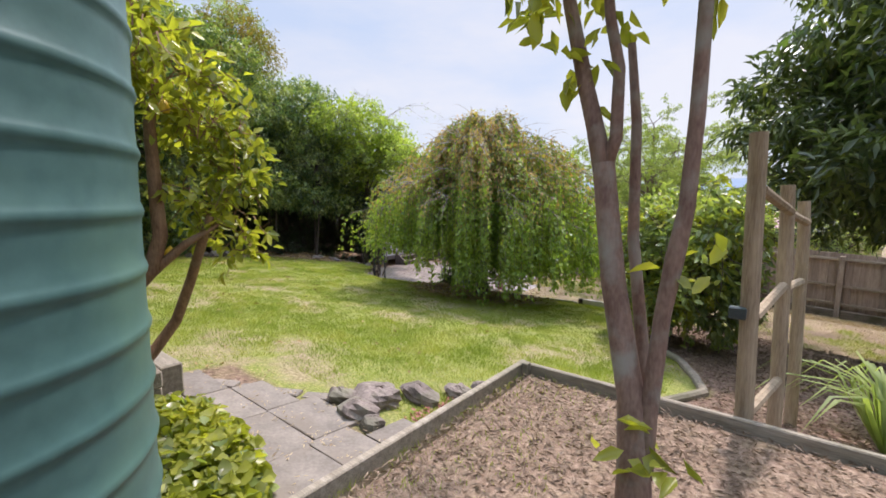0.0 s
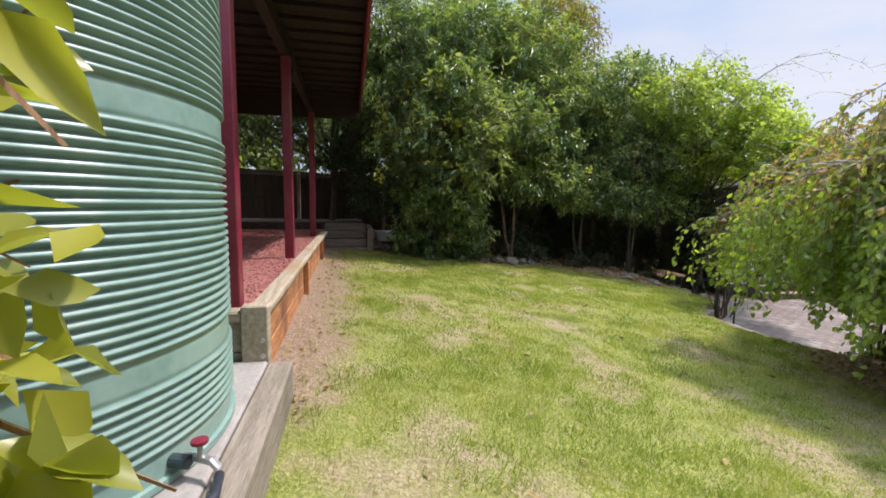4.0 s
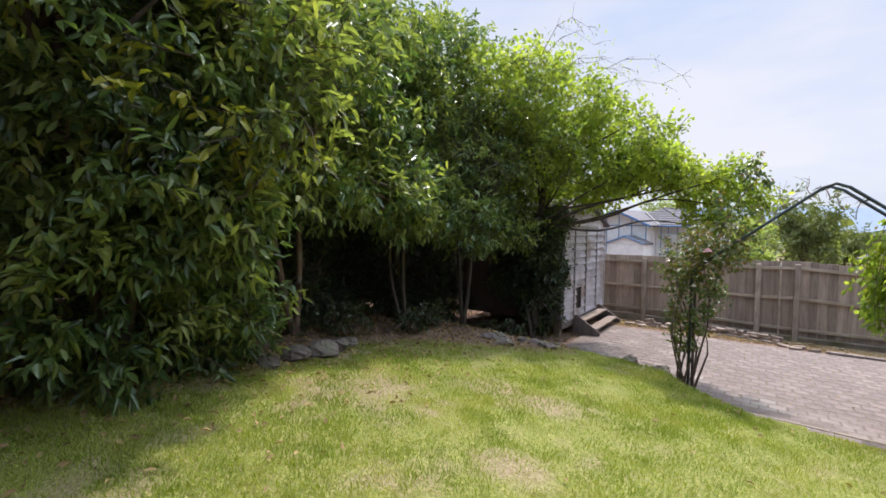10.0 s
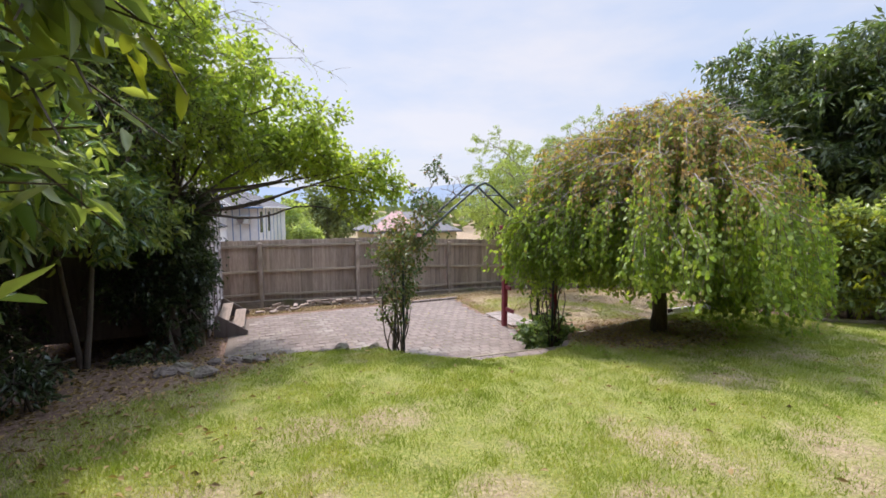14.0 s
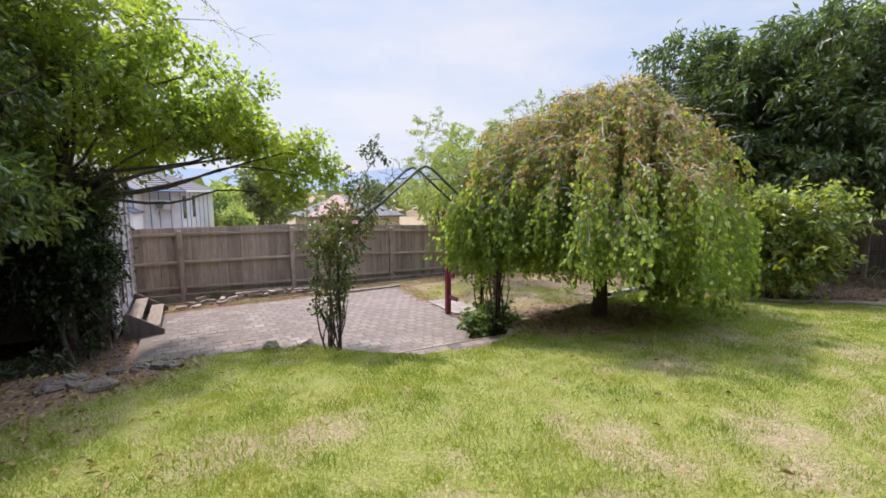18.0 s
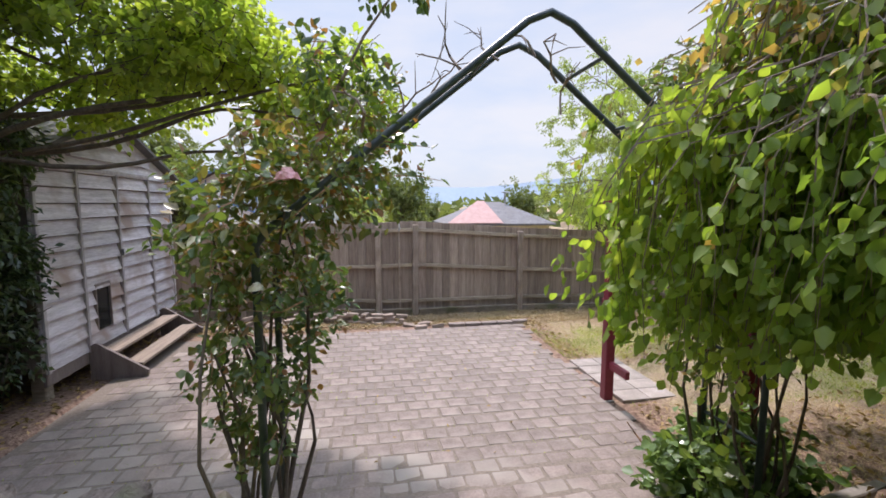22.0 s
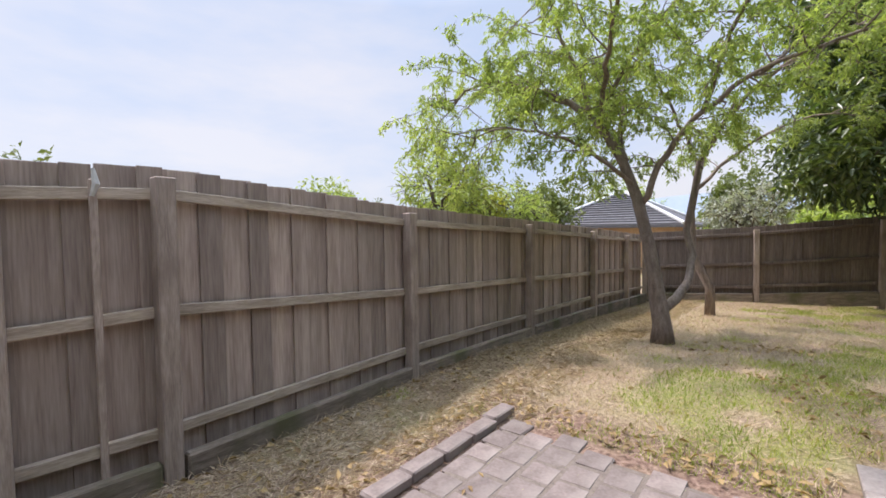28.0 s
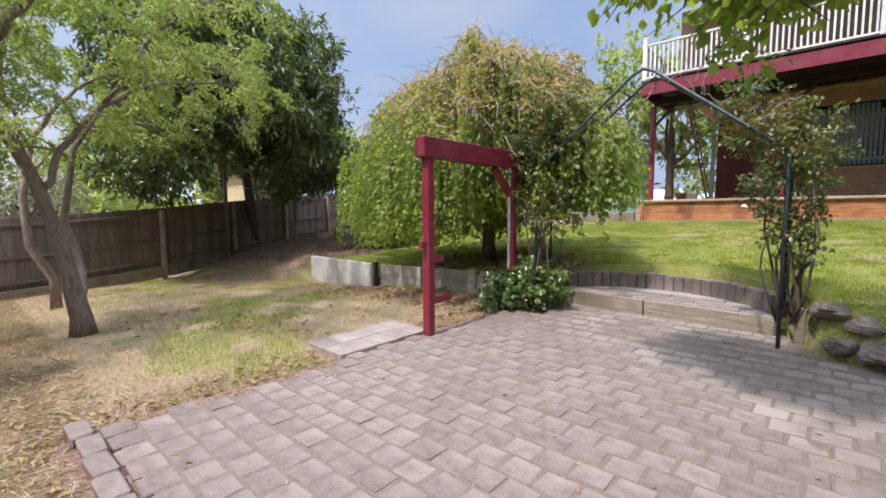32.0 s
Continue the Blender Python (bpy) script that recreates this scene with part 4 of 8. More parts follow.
        if x > -8.8 or any(w[0] - 0.11 < x < w[1] + 0.11 and w[2] - 0.02 < z - BH / 2 < w[3] for w in (W1, W2)):
            continue
        brick_spots.append((x, z))
brick_spots.sort(key=lambda s: math.hypot(s[0] + 10.6, (s[1] - 1.3) * 1.6))
for k, (x, z) in enumerate(brick_spots):
    if k < 300:
        piece("brick", brick_me[k % 5], wall, x, WY - 0.028 + rng.normal() * 0.002, z).parent = wall
    else:
        rest.box(x - BL / 2 + 0.006, WY - 0.05, z - BH + 0.011, x + BL / 2 - 0.006, WY - 0.003 + rng.normal() * 0.002, z, 0.004)
M_BRICK_REST = M_BRICK.copy()
nn, nl = M_BRICK_REST.node_tree.nodes, M_BRICK_REST.node_tree.links
isl = nn.new("ShaderNodeNewGeometry")
for node in list(nn):
    if node.type == "OBJECT_INFO":
        for lk in list(node.outputs["Random"].links):
            to = lk.to_socket
            nl.remove(lk)
            nl.new(isl.outputs["Random Per Island"], to)
part("bricks_further_off", rest, M_BRICK_REST, wall, kind="stuff")
part("footing", Mesh().box(-16.3, WY - 0.2, -0.2, -8.7, WY + 0.02, 0.50, 0.01), M_CONCRETE, house)
part("side_wall", Mesh().box(-16.3, -8, -0.2, -16.05, WY - 0.26, 4.2, 0.01), M_BRICK, house)
for n, (x0, x1, z0, z1) in enumerate((W1, W2)):
    win = part("window", Mesh().box(x0, WY - 0.04, z0, x1, WY - 0.026, z1, 0.002), M_GLASS, house, "dark window behind a blue-grey picket screen")
    sill = part("sill", Mesh().box(x0 - 0.03, WY - 0.03, z0 - 0.075, x1 + 0.03, WY + 0.012, z0 - 0.005, 0.006), M_BRICK, win)
    picket = Mesh().box(-0.035, 0, 0, 0.035, 0.018, 1, 0.004).data("picket", M_GRILLE)
    m = int((x1 - x0 + 0.06) / 0.098)
    for q in range(m):
        x = x0 - 0.01 + (q + 0.5) * (x1 - x0 + 0.02) / m
        h = z1 - z0 - 0.10 - (0.18 if n == 0 and q in (7, 8) else 0.0) + 0.02 * rng.normal()
        ob = piece("picket", picket, win, x, WY + 0.055, z0 + 0.03, 0, (1, 1, h))
    for zz in (0.13, 1.30):
        part("screen_rail", Mesh().box(x0 - 0.06, WY + 0.012, z0 + zz, x1 + 0.06, WY + 0.052, z0 + zz + 0.085, 0.006), M_GRILLE, win)
    part("screen_cap", Mesh().box(x0 - 0.06, WY + 0.074, z0 + 0.145, x1 + 0.06, WY + 0.09, z0 + 0.20, 0.004), M_GRILLE, win)
    part("screen_cap", Mesh().box(x0 - 0.06, WY + 0.074, z0 + 1.315, x1 + 0.06, WY + 0.09, z0 + 1.37, 0.004), M_GRILLE, win)
part("upper_wall", Mesh().box(-16.3, -9, 4.25, -6.4, WY - 0.05, 7.0, 0.01), M_BRICK, house)
part("red_panel_wall", Mesh().box(-8.68, WY - 1.2, 0.1, -7.45, WY - 1.1, 3.7, 0.01), M_REDWALL, house, "dark red boarded wall under the deck")
for q in range(8):
    part("cover_strip", Mesh().box(-8.62 + q * 0.15, WY - 1.1, 0.1, -8.60 + q * 0.15, WY - 1.085, 3.7, 0.003), M_REDWALL, house)
# front eave and fascia extended to y 2.1 to keep sun off the wall
roof = Mesh()
for s in (-1, 1):
    roof.add([(-17.2, -4.6, 8.9), (-6.2, -4.6, 8.9), (-6.2, -4.6 + s * 6.7, 6.75), (-17.2, -4.6 + s * 6.7, 6.75), (-17.2, -4.6, 9.05), (-6.2, -4.6, 9.05), (-6.2, -4.6 + s * 6.7, 6.9), (-17.2, -4.6 + s * 6.7, 6.9)],
             [(0, 1, 2, 3), (7, 6, 5, 4), (2, 6, 7, 3), (0, 3, 7, 4), (1, 5, 6, 2)])
part("roof", roof, M_ROOFGREY, house)
part("roof_fascia", Mesh().box(-17.2, 2.06, 6.55, -6.2, 2.12, 6.95, 0.008), M_RED, house, "dark red fascia board")
down = part("downpipe", Mesh().tube([(-9.76, WY + 0.06, 0.45), (-9.76, WY + 0.06, 1.62), (-9.76, WY - 0.02, 1.68)], 0.045, 10), M_BRICK, house, "pale painted downpipe on the brick wall")
part("bracket", Mesh().box(-9.84, WY, 1.58, -9.68, WY + 0.1, 1.66, 0.006), M_CREAM, down)

# deck above the veranda
deck = thing("upper_deck", "dark stained timber deck with white balustrade on red posts", "deck")
DX0, DX1, DY, DZ = -13.7, -6.3, 2.08, 3.68
for q in range(38):
    y0 = WY + 0.02 + q * 0.0925
    part("soffit_board", Mesh().box(DX0, y0, DZ + 0.16, DX1, y0 + 0.087, DZ + 0.185, 0.003), M_DARKTIMBER, deck)
part("soffit_lining", Mesh().box(DX0, WY, DZ + 0.20, DX1, DY, DZ + 0.24, 0.004), M_DARKTIMBER, deck)
for q in range(17):
    x = DX0 + 0.12 + q * 0.448
    part("joist", Mesh().box(x, WY + 0.09, DZ + 0.105, x + 0.045, DY - 0.05, DZ + 0.158, 0.004), M_DARKTIMBER, deck)
part("fascia", Mesh().box(DX0 - 0.03, DY - 0.045, DZ - 0.14, DX1 + 0.03, DY, DZ + 0.24, 0.006), M_RED, deck, "dark red painted fascia beam")
part("fascia", Mesh().box(DX1 - 0.005, WY, DZ - 0.14, DX1 + 0.04, DY - 0.05, DZ + 0.24, 0.006), M_RED, deck, "dark red painted fascia beam")
part("end_fascia", Mesh().box(DX0 - 0.04, WY, DZ - 0.34, DX0 + 0.005, DY - 0.05, DZ + 0.24, 0.006), M_DARKTIMBER, deck, "dark brown end board")
part("bearer", Mesh().box(DX0 + 0.02, 0.84, DZ - 0.23, DX1 - 0.02, 0.96, DZ - 0.025, 0.006), M_DARKTIMBER, deck)
part("wall_plate", Mesh().box(-16.2, WY + 0.002, DZ + 0.02, DX1 - 0.02, WY + 0.08, DZ + 0.10, 0.006), M_CREAM, deck, "cream painted timber plate along the wall")
for x in (-6.3, -9.55, -13.62):
    part("post", Mesh().box(x - 0.065, 0.85, 0.40, x + 0.065, 0.98, DZ - 0.232, 0.008), M_RED, deck, "dark red painted timber post")
    part("knee_brace", Mesh().box(-0.035, -0.045, 0, 0.035, 0.045, 0.85, 0.006, pose(x - 0.05, 0.9, 2.85, 0, -45, 0)), M_DARKTIMBER, deck)
part("deck_floor", Mesh().box(DX0, WY + 0.02, DZ + 0.245, DX1, DY + 0.03, DZ + 0.275, 0.004), M_DARKTIMBER, deck)
bal = Mesh().box(-0.02, -0.02, 0, 0.02, 0.02, 0.86, 0.004).data("baluster", M_WHITE)
q = 0
while DX0 + 0.06 + q * 0.115 < DX1:
    piece("baluster", bal, deck, DX0 + 0.06 + q * 0.115, DY - 0.03, DZ + 0.36)
    q += 1
for q in range(30):
    piece("baluster", bal, deck, DX1 - 0.02, DY - 0.12 - q * 0.115, DZ + 0.36)
part("hand_rail", Mesh().box(DX0, DY - 0.07, DZ + 1.22, DX1, DY + 0.01, DZ + 1.27, 0.006), M_WHITE, deck)
part("hand_rail", Mesh().box(DX1 - 0.06, WY, DZ + 1.22, DX1 + 0.02, DY - 0.08, DZ + 1.27, 0.006), M_WHITE, deck)
part("bottom_rail", Mesh().box(DX0, DY - 0.06, DZ + 0.31, DX1, DY, DZ + 0.36, 0.006), M_WHITE, deck)
for x in (DX0 + 0.05, -11.2, -8.75, DX1 - 0.05):
    part("newel", Mesh().box(x - 0.045, DY - 0.075, DZ + 0.28, x + 0.045, DY + 0.015, DZ + 1.4, 0.008).lathe([(0.0, DZ + 1.5), (0.04, DZ + 1.47), (0.05, DZ + 1.44), (0.03, DZ + 1.40)], x, DY - 0.03, 10), M_WHITE, deck)

# veranda floor of red mulch behind a timber retaining wall
retain = thing("retaining_wall", "timber retaining wall of orange boards with a grey cap rail", "retaining wall")
RX0, RX1, RY = -14.55, -6.05, 1.14
part("cap_rail", Mesh().box(RX0, RY - 0.10, 0.475, RX1, RY + 0.07, 0.555, 0.02), M_CAPRAIL, retain)
for a, b in ((-14.5, -11.75), (-11.74, -9.02), (-9.01, -6.1)):
    for z0, z1 in ((-0.16, 0.155), (0.16, 0.473)):
        part("board", Mesh().box(a, RY - 0.05, z0, b - 0.008, RY, z1, 0.006), M_NEWTIMBER, retain)
for x in (-12.6, -9.25, -6.12):
    part("stake", Mesh().box(x - 0.05, RY + 0.002, -0.3, x + 0.05, RY + 0.075, 0.47, 0.008), M_NEWTIMBER, retain)
part("end_post", Mesh().box(-6.085, RY - 0.10, -0.3, -5.97, RY + 0.09, 0.60, 0.01), M_CAPRAIL, retain, "grey corner post studded with bolts")
for q in range(4):
    part("bolt", Mesh().tube([(-5.97, RY + 0.05, -0.02 + 0.12 * q), (-5.955, RY + 0.05, -0.02 + 0.12 * q)], 0.017, 8), M_METAL, retain)
part("end_cap", Mesh().box(-6.13, -1.3, 0.475, -5.97, RY - 0.105, 0.56, 0.015), M_CAPRAIL, retain)
for z0, z1 in ((-0.02, 0.225), (0.23, 0.47)):
    part("end_board", Mesh().box(-6.10, -1.3, z0, -6.05, RY - 0.11, z1, 0.006), M_SLEEPER, retain, "grey-green weathered board")
mulch = Mesh().box(-16.2, WY - 0.02, -0.3, -6.11, RY - 0.055, 0.49, 0.003)
M_REDMULCH = surface("red_mulch", (0.26, 0.098, 0.080), (0.41, 0.175, 0.145), 40, 0.95, 0.7, stain=(0.24, 0.075, 0.06))
solo("mulch_bed", mulch, M_REDMULCH, "bed of red-dyed bark mulch under the deck", "mulch", kind="structure")
rg = np.random.default_rng(5)


def litter(name, n, place, size, material, label, category, flat=0.25, ratio=0.35, lift=0.006):
    """Many small flat bits lying on the ground."""
    x, y = place(n)
    z = ground_z(x, y)
    ok = np.isfinite(z)
    at = np.stack([x, y, z + lift + rg.uniform(0, 0.012, len(x))], 1)[ok]
    way = rg.normal(size=(len(at), 3)) * np.array([1, 1, flat])
    me = leaf_mesh(name, at, way, size, size * ratio, material, rg, 0.1)
    return solo(name, me, material, label, category, kind="stuff")


at = np.stack([rg.uniform(-16, -6.2, 30000), rg.uniform(WY + 0.05, RY - 0.1, 30000), 0.490 + rg.uniform(0, 0.010, 30000)], 1)
solo("mulch_chips", leaf_mesh("mulch_chips", at, rg.normal(size=(30000, 3)) * np.array([1, 1, 0.18]), 0.036, 0.016, L_REDCHIP, rg, 0.1), L_REDCHIP, "loose red-dyed bark chips", "mulch chips", kind="stuff")

# sleeper steps beyond the veranda
# browner, darker plank timber here stands in for deep shade on the sleepers
steps = thing("sleeper_steps", "weathered timber sleeper steps with deep shade put into their colour", "steps")
for q in range(4):
    part("sleeper", Mesh().box(-15.0 - 0.42 * q, 1.05, -0.12 + 0.20 * q, -14.62 - 0.42 * q + (0.02 if q else 0), 2.25, 0.075 + 0.20 * q, 0.012), M_SHEDPLANK, steps)
    part("tread_fill", Mesh().box(-15.42 - 0.42 * q, 1.06, -0.2, -15.005 - 0.42 * q, 2.24, 0.06 + 0.20 * q, 0.005), M_SOIL, steps)
part("side_sleeper", Mesh().box(-16.9, 2.26, -0.15, -14.75, 2.42, 0.62, 0.012), M_SHEDPLANK, steps)
terrace = Mesh().box(-18.7, -4.0, -0.4, -16.35, 2.2, 0.70, 0.02)
solo("back_terrace", terrace, M_SOIL, "bare soil terrace behind the sleeper steps", "terrace", kind="structure")
pot = thing("plant_trough", "cream concrete plant pot on rocks by the steps", "plant pot", (-15.7, 2.85, z_at(-15.7, 2.85)))
pz = z_at(-15.7, 2.85) + 0.22
part("pot", Mesh().lathe([(0.0, pz), (0.24, pz), (0.27, pz + 0.04), (0.33, pz + 0.26), (0.345, pz + 0.30), (0.30, pz + 0.30), (0.28, pz + 0.24), (0.0, pz + 0.24)], -15.7, 2.85, 28), M_WHITE, pot, smooth=True)
tap_box = thing("tap_stand", "small garden tap on a stub post in the mulch", "tap", (-9.2, -0.9, 0.49))
part("stub", Mesh().lathe([(0.09, 0.47), (0.085, 0.62), (0.10, 0.63), (0.10, 0.66), (0.0, 0.66)], -9.2, -0.9, 14), M_CONCRETE, tap_box)
part("spindle", Mesh().tube([(-9.2, -0.9, 0.66), (-9.2, -0.9, 0.78)], 0.015, 8).tube([(-9.26, -0.9, 0.78), (-9.14, -0.9, 0.78)], 0.012, 8), M_METAL, tap_box)


# ---- water tanks ----
def ribbed_tank(name, label, x, y, r, z0, h, ribs, depth, material):
    tank = thing(name, label, "water tank", (x, y, z0))
    prof = [(r * 0.985, z0), (r, z0 + 0.03)]
    step = h / ribs
    for q in range(ribs):
        za = z0 + 0.03 + q * step
        prof += [(r, za + step * 0.10), (r + depth * 0.6, za + step * 0.16), (r + depth, za + step * 0.24), (r + depth * 0.55, za + step * 0.32), (r, za + step * 0.40), (r - depth * 0.15, za + step * 0.7), (r, za + step * 0.98)]
    ztop = z0 + 0.03 + h
    prof += [(r, ztop), (r - 0.05, ztop + 0.05), (r * 0.6, ztop + 0.14), (r * 0.25, ztop + 0.2), (0.0, ztop + 0.2)]
    part("shell", Mesh().lathe(prof, x, y, 72), material, tank, smooth=True)
    part("lid", Mesh().lathe([(0.24, ztop + 0.16), (0.25, ztop + 0.24), (0.2, ztop + 0.26), (0.0, ztop + 0.26)], x, y, 24), material, tank)
    return tank


def fine_tank(name, label, x, y, r, z0, h, material):
    tank = thing(name, label, "water tank", (x, y, z0))
    prof = [(r * 0.98, z0), (r, z0 + 0.02)]
    z = z0 + 0.02
    while z < z0 + h:
        band = (z - z0) % 1.05
        if 0.40 < band < 0.54 or z - z0 < 0.12:
            prof += [(r - 0.004, z), (r - 0.004, z + 0.02)]
        else:
            prof += [(r - 0.010, z + 0.002), (r + 0.012, z + 0.012), (r + 0.012, z + 0.024), (r - 0.010, z + 0.034)]
        z += 0.042
    part("shell", Mesh().lathe(prof, x, y, 80), material, tank, smooth=True)
    part("roof", Mesh().lathe([(r - 0.01, z0 + h - 0.03), (r + 0.025, z0 + h + 0.02), (r - 0.06, z0 + h + 0.06), (r * 0.5, z0 + h + 0.16), (0, z0 + h + 0.2)], x, y, 80), material, tank, smooth=True)
    part("base_rim", Mesh().lathe([(r - 0.02, z0 - 0.005), (r + 0.016, z0), (r + 0.016, z0 + 0.03), (r - 0.01, z0 + 0.035)], x, y, 80), material, tank)
    part("outlet", Mesh().tube([(x + 0.42, y + r * 0.88, z0 + 0.08), (x + 0.46, y + r * 0.98, z0 + 0.08)], 0.03, 12), M_PIPE, tank, "dark outlet fitting")
    return tank


TA = (-1.74, -0.03, 0.575)
ribbed_tank("water_tank", "dark green poly water tank with wide ribs", TA[0], TA[1], TA[2], -0.12, 2.5, 15, 0.009, M_TANK)
ribbed_tank("water_tank", "smaller green poly water tank with wide ribs", -3.06, -0.14, 0.69, -0.12, 2.35, 15, 0.011, M_TANK)
fine_tank("water_tank", "large pale green tank with fine corrugations on sleepers", -5.02, 0.10, 1.08, 0.19, 2.32, M_CTANK)
stand = thing("tank_stand", "pale sleeper platform under the corrugated water tank", "tank platform", (-5.0, 0.2, 0))
part("slab", Mesh().box(-6.0, -1.1, -0.35, -3.85, 1.22, 0.18, 0.015), M_CONCRETE, stand)
part("front_sleeper", Mesh().box(-5.96, 1.225, -0.4, -3.78, 1.40, 0.175, 0.015), M_SLEEPER, stand, "weathered grey front sleeper")
part("end_sleeper", Mesh().box(-3.845, 0.55, -0.35, -3.70, 1.22, 0.05, 0.014), M_SLEEPER, stand)
part("end_sleeper", Mesh().box(-3.86, 0.50, 0.055, -3.66, 1.215, 0.19, 0.014), M_SLEEPER, stand)
part("step_board", Mesh().box(-3.69, 0.7, -0.16, -3.40, 1.42, -0.09, 0.01, pose(0, 0, 0, 0, 0, 0)), M_SLEEPER, stand)
tap = thing("tank_tap", "small brass tap with a red handle at the tank's foot", "tap", (-4.55, 1.22, 0.2))
part("body", Mesh().tube([(-4.62, 1.12, 0.27), (-4.55, 1.25, 0.27), (-4.54, 1.28, 0.24)], 0.018, 8).tube([(-4.57, 1.2, 0.27), (-4.57, 1.2, 0.35)], 0.012, 8), M_METAL, tap)
part("handle", Mesh().lathe([(0.0, 0.345), (0.035, 0.345), (0.035, 0.36), (0.0, 0.365)], -4.57, 1.2, 10), M_RED, tap)
hose = Mesh().tube([(-4.54, 1.28, 0.21), (-4.4, 1.30, 0.205), (-4.15, 1.18, 0.205), (-3.95, 0.98, 0.205), (-3.75, 0.78, 0.2), (-3.45, 0.6, -0.08), (-2.9, 0.72, -0.10), (-2.45, 0.62, -0.10), (-2.32, 0.45, 0.0), (-2.30, 0.33, 0.16)], 0.022, 10)
solo("poly_pipe", hose, M_HOSE, "black poly pipe running from the tank tap", "pipe", smooth=True)


# ---- shed ----
shed = thing("garden_shed", "weathered weatherboard garden shed with a ledged door", "shed")
SX, SY0, SY1, SZ0, SZE = -13.3, 12.7, 16.1, -0.92, 1.50
part("frame_wall", Mesh().box(-16.2, SY0 + 0.02, SZ0, SX - 0.03, SY1, SZE, 0.01), M_BATTEN, shed)
n_boards = 15
bh = (1.95 - SZ0) / n_boards


def weatherboard(y0, y1, z, m_parent, name="weatherboard"):
    m = Mesh()
    d = 0.004 * math.sin(z * 37 + y0)
    m.v = [(SX - 0.028, y0, z), (SX + 0.034, y0, z + d), (SX - 0.018, y0, z + bh - 0.016), (SX - 0.028, y0, z + bh - 0.016), (SX - 0.028, y1, z), (SX + 0.034, y1, z - d), (SX - 0.018, y1, z + bh - 0.016), (SX - 0.028, y1, z + bh - 0.016)]
    m.f = [(0, 1, 2, 3), (7, 6, 5, 4), (1, 5, 6, 2), (0, 4, 5, 1), (3, 2, 6, 7)]
    return part(name, m, M_WEATHERBOARD, m_parent)


door = part("door", Mesh().box(SX - 0.029, 14.38, SZ0 + 0.02, SX - 0.02, 15.28, 1.36, 0.003), M_BATTEN, shed, "boarded shed door with a dark hasp")
for r in range(n_boards):
    z = SZ0 + r * bh
    y_lo, y_hi = SY0, SY1
    if z + bh > SZE:
        cut = (z + bh - SZE) / 0.62 * (SY1 - SY0) / 2
        y_lo, y_hi = SY0 + cut, SY1 - cut
    if z + bh < 1.4:
        if -0.72 < z + bh / 2 < -0.10:
            weatherboard(y_lo, 13.68, z, shed)
            weatherboard(14.03, 14.34, z, shed)
        else:
            weatherboard(y_lo, 14.34, z, shed)
        weatherboard(15.32, y_hi, z, shed)
        weatherboard(14.385, 15.275, z + 0.006, door)
    elif y_hi - y_lo > 0.2:
        weatherboard(y_lo, y_hi, z, shed)
gable = Mesh()
gable.v = [(SX - 0.029, SY0, SZE), (SX - 0.029, SY1, SZE), (SX - 0.029, (SY0 + SY1) / 2, 2.16), (SX - 0.05, SY0, SZE), (SX - 0.05, SY1, SZE), (SX - 0.05, (SY0 + SY1) / 2, 2.16)]
gable.f = [(0, 1, 2), (5, 4, 3), (0, 3, 4, 1), (1, 4, 5, 2), (2, 5, 3, 0)]
part("gable", gable, M_WEATHERBOARD, shed)
for y in (12.72, 13.47, 14.36, 15.30, 16.07):
    part("cover_batten", Mesh().box(SX + 0.008, y - 0.022, SZ0 - 0.02, SX + 0.045, y + 0.022, 1.42, 0.004), M_COVER, shed)
part("head_batten", Mesh().box(SX + 0.006, 13.47, 1.39, SX + 0.047, 15.32, 1.44, 0.004), M_COVER, shed)
part("cat_door_frame", Mesh().box(SX - 0.01, 13.68, -0.12, SX + 0.03, 14.03, -0.09, 0.003).box(SX - 0.01, 13.68, -0.72, SX + 0.03, 13.70, -0.12, 0.003).box(SX - 0.01, 14.01, -0.72, SX + 0.03, 14.03, -0.12, 0.003), M_BATTEN, shed)
part("cat_door_flap", Mesh().box(SX - 0.015, 13.70, -0.72, SX + 0.004, 14.01, -0.12, 0.003), M_GLASS, shed, "dark square flap low in the wall")
part("bottom_board", Mesh().box(SX - 0.03, SY0, SZ0 - 0.17, SX + 0.01, SY1, SZ0 - 0.002, 0.005), M_BATTEN, shed)
part("hasp", Mesh().box(SX + 0.045, 14.33, 0.22, SX + 0.05, 14.40, 0.32, 0.005), M_HOSE, shed)
roof = Mesh()
ym = (SY0 + SY1) / 2
for s in (-1, 1):
    roof.add([(-16.4, ym, 2.17), (SX + 0.10, ym, 2.17), (SX + 0.10, ym + s * 1.95, 1.42), (-16.4, ym + s * 1.95, 1.42), (-16.4, ym, 2.22), (SX + 0.10, ym, 2.22), (SX + 0.10, ym + s * 1.95, 1.47), (-16.4, ym + s * 1.95, 1.47)],
             [(0, 1, 2, 3), (7, 6, 5, 4), (2, 6, 7, 3), (1, 5, 6, 2), (0, 3, 7, 4)])
part("roof", roof, M_ROOFGREY, shed)
for y in (12.9, 14.4, 15.9):
    part("stump", Mesh().box(SX - 0.25, y - 0.07, -1.45, SX - 0.1, y + 0.07, SZ0 - 0.003, 0.01), M_SLEEPER, shed)
sstep = thing("shed_steps", "two weathered plank steps on dark timber stringers", "steps", (-13.0, 14.4, -1.25))
for y in (13.45, 15.42):
    s = Mesh()
    s.v = [(SX + 0.02, y, -0.86), (SX + 0.02, y, -1.32), (-12.62, y, -1.32), (-12.60, y, -1.22), (SX + 0.10, y, -0.82)]
    s.v += [(x, yy + 0.045, z) for x, yy, z in s.v]
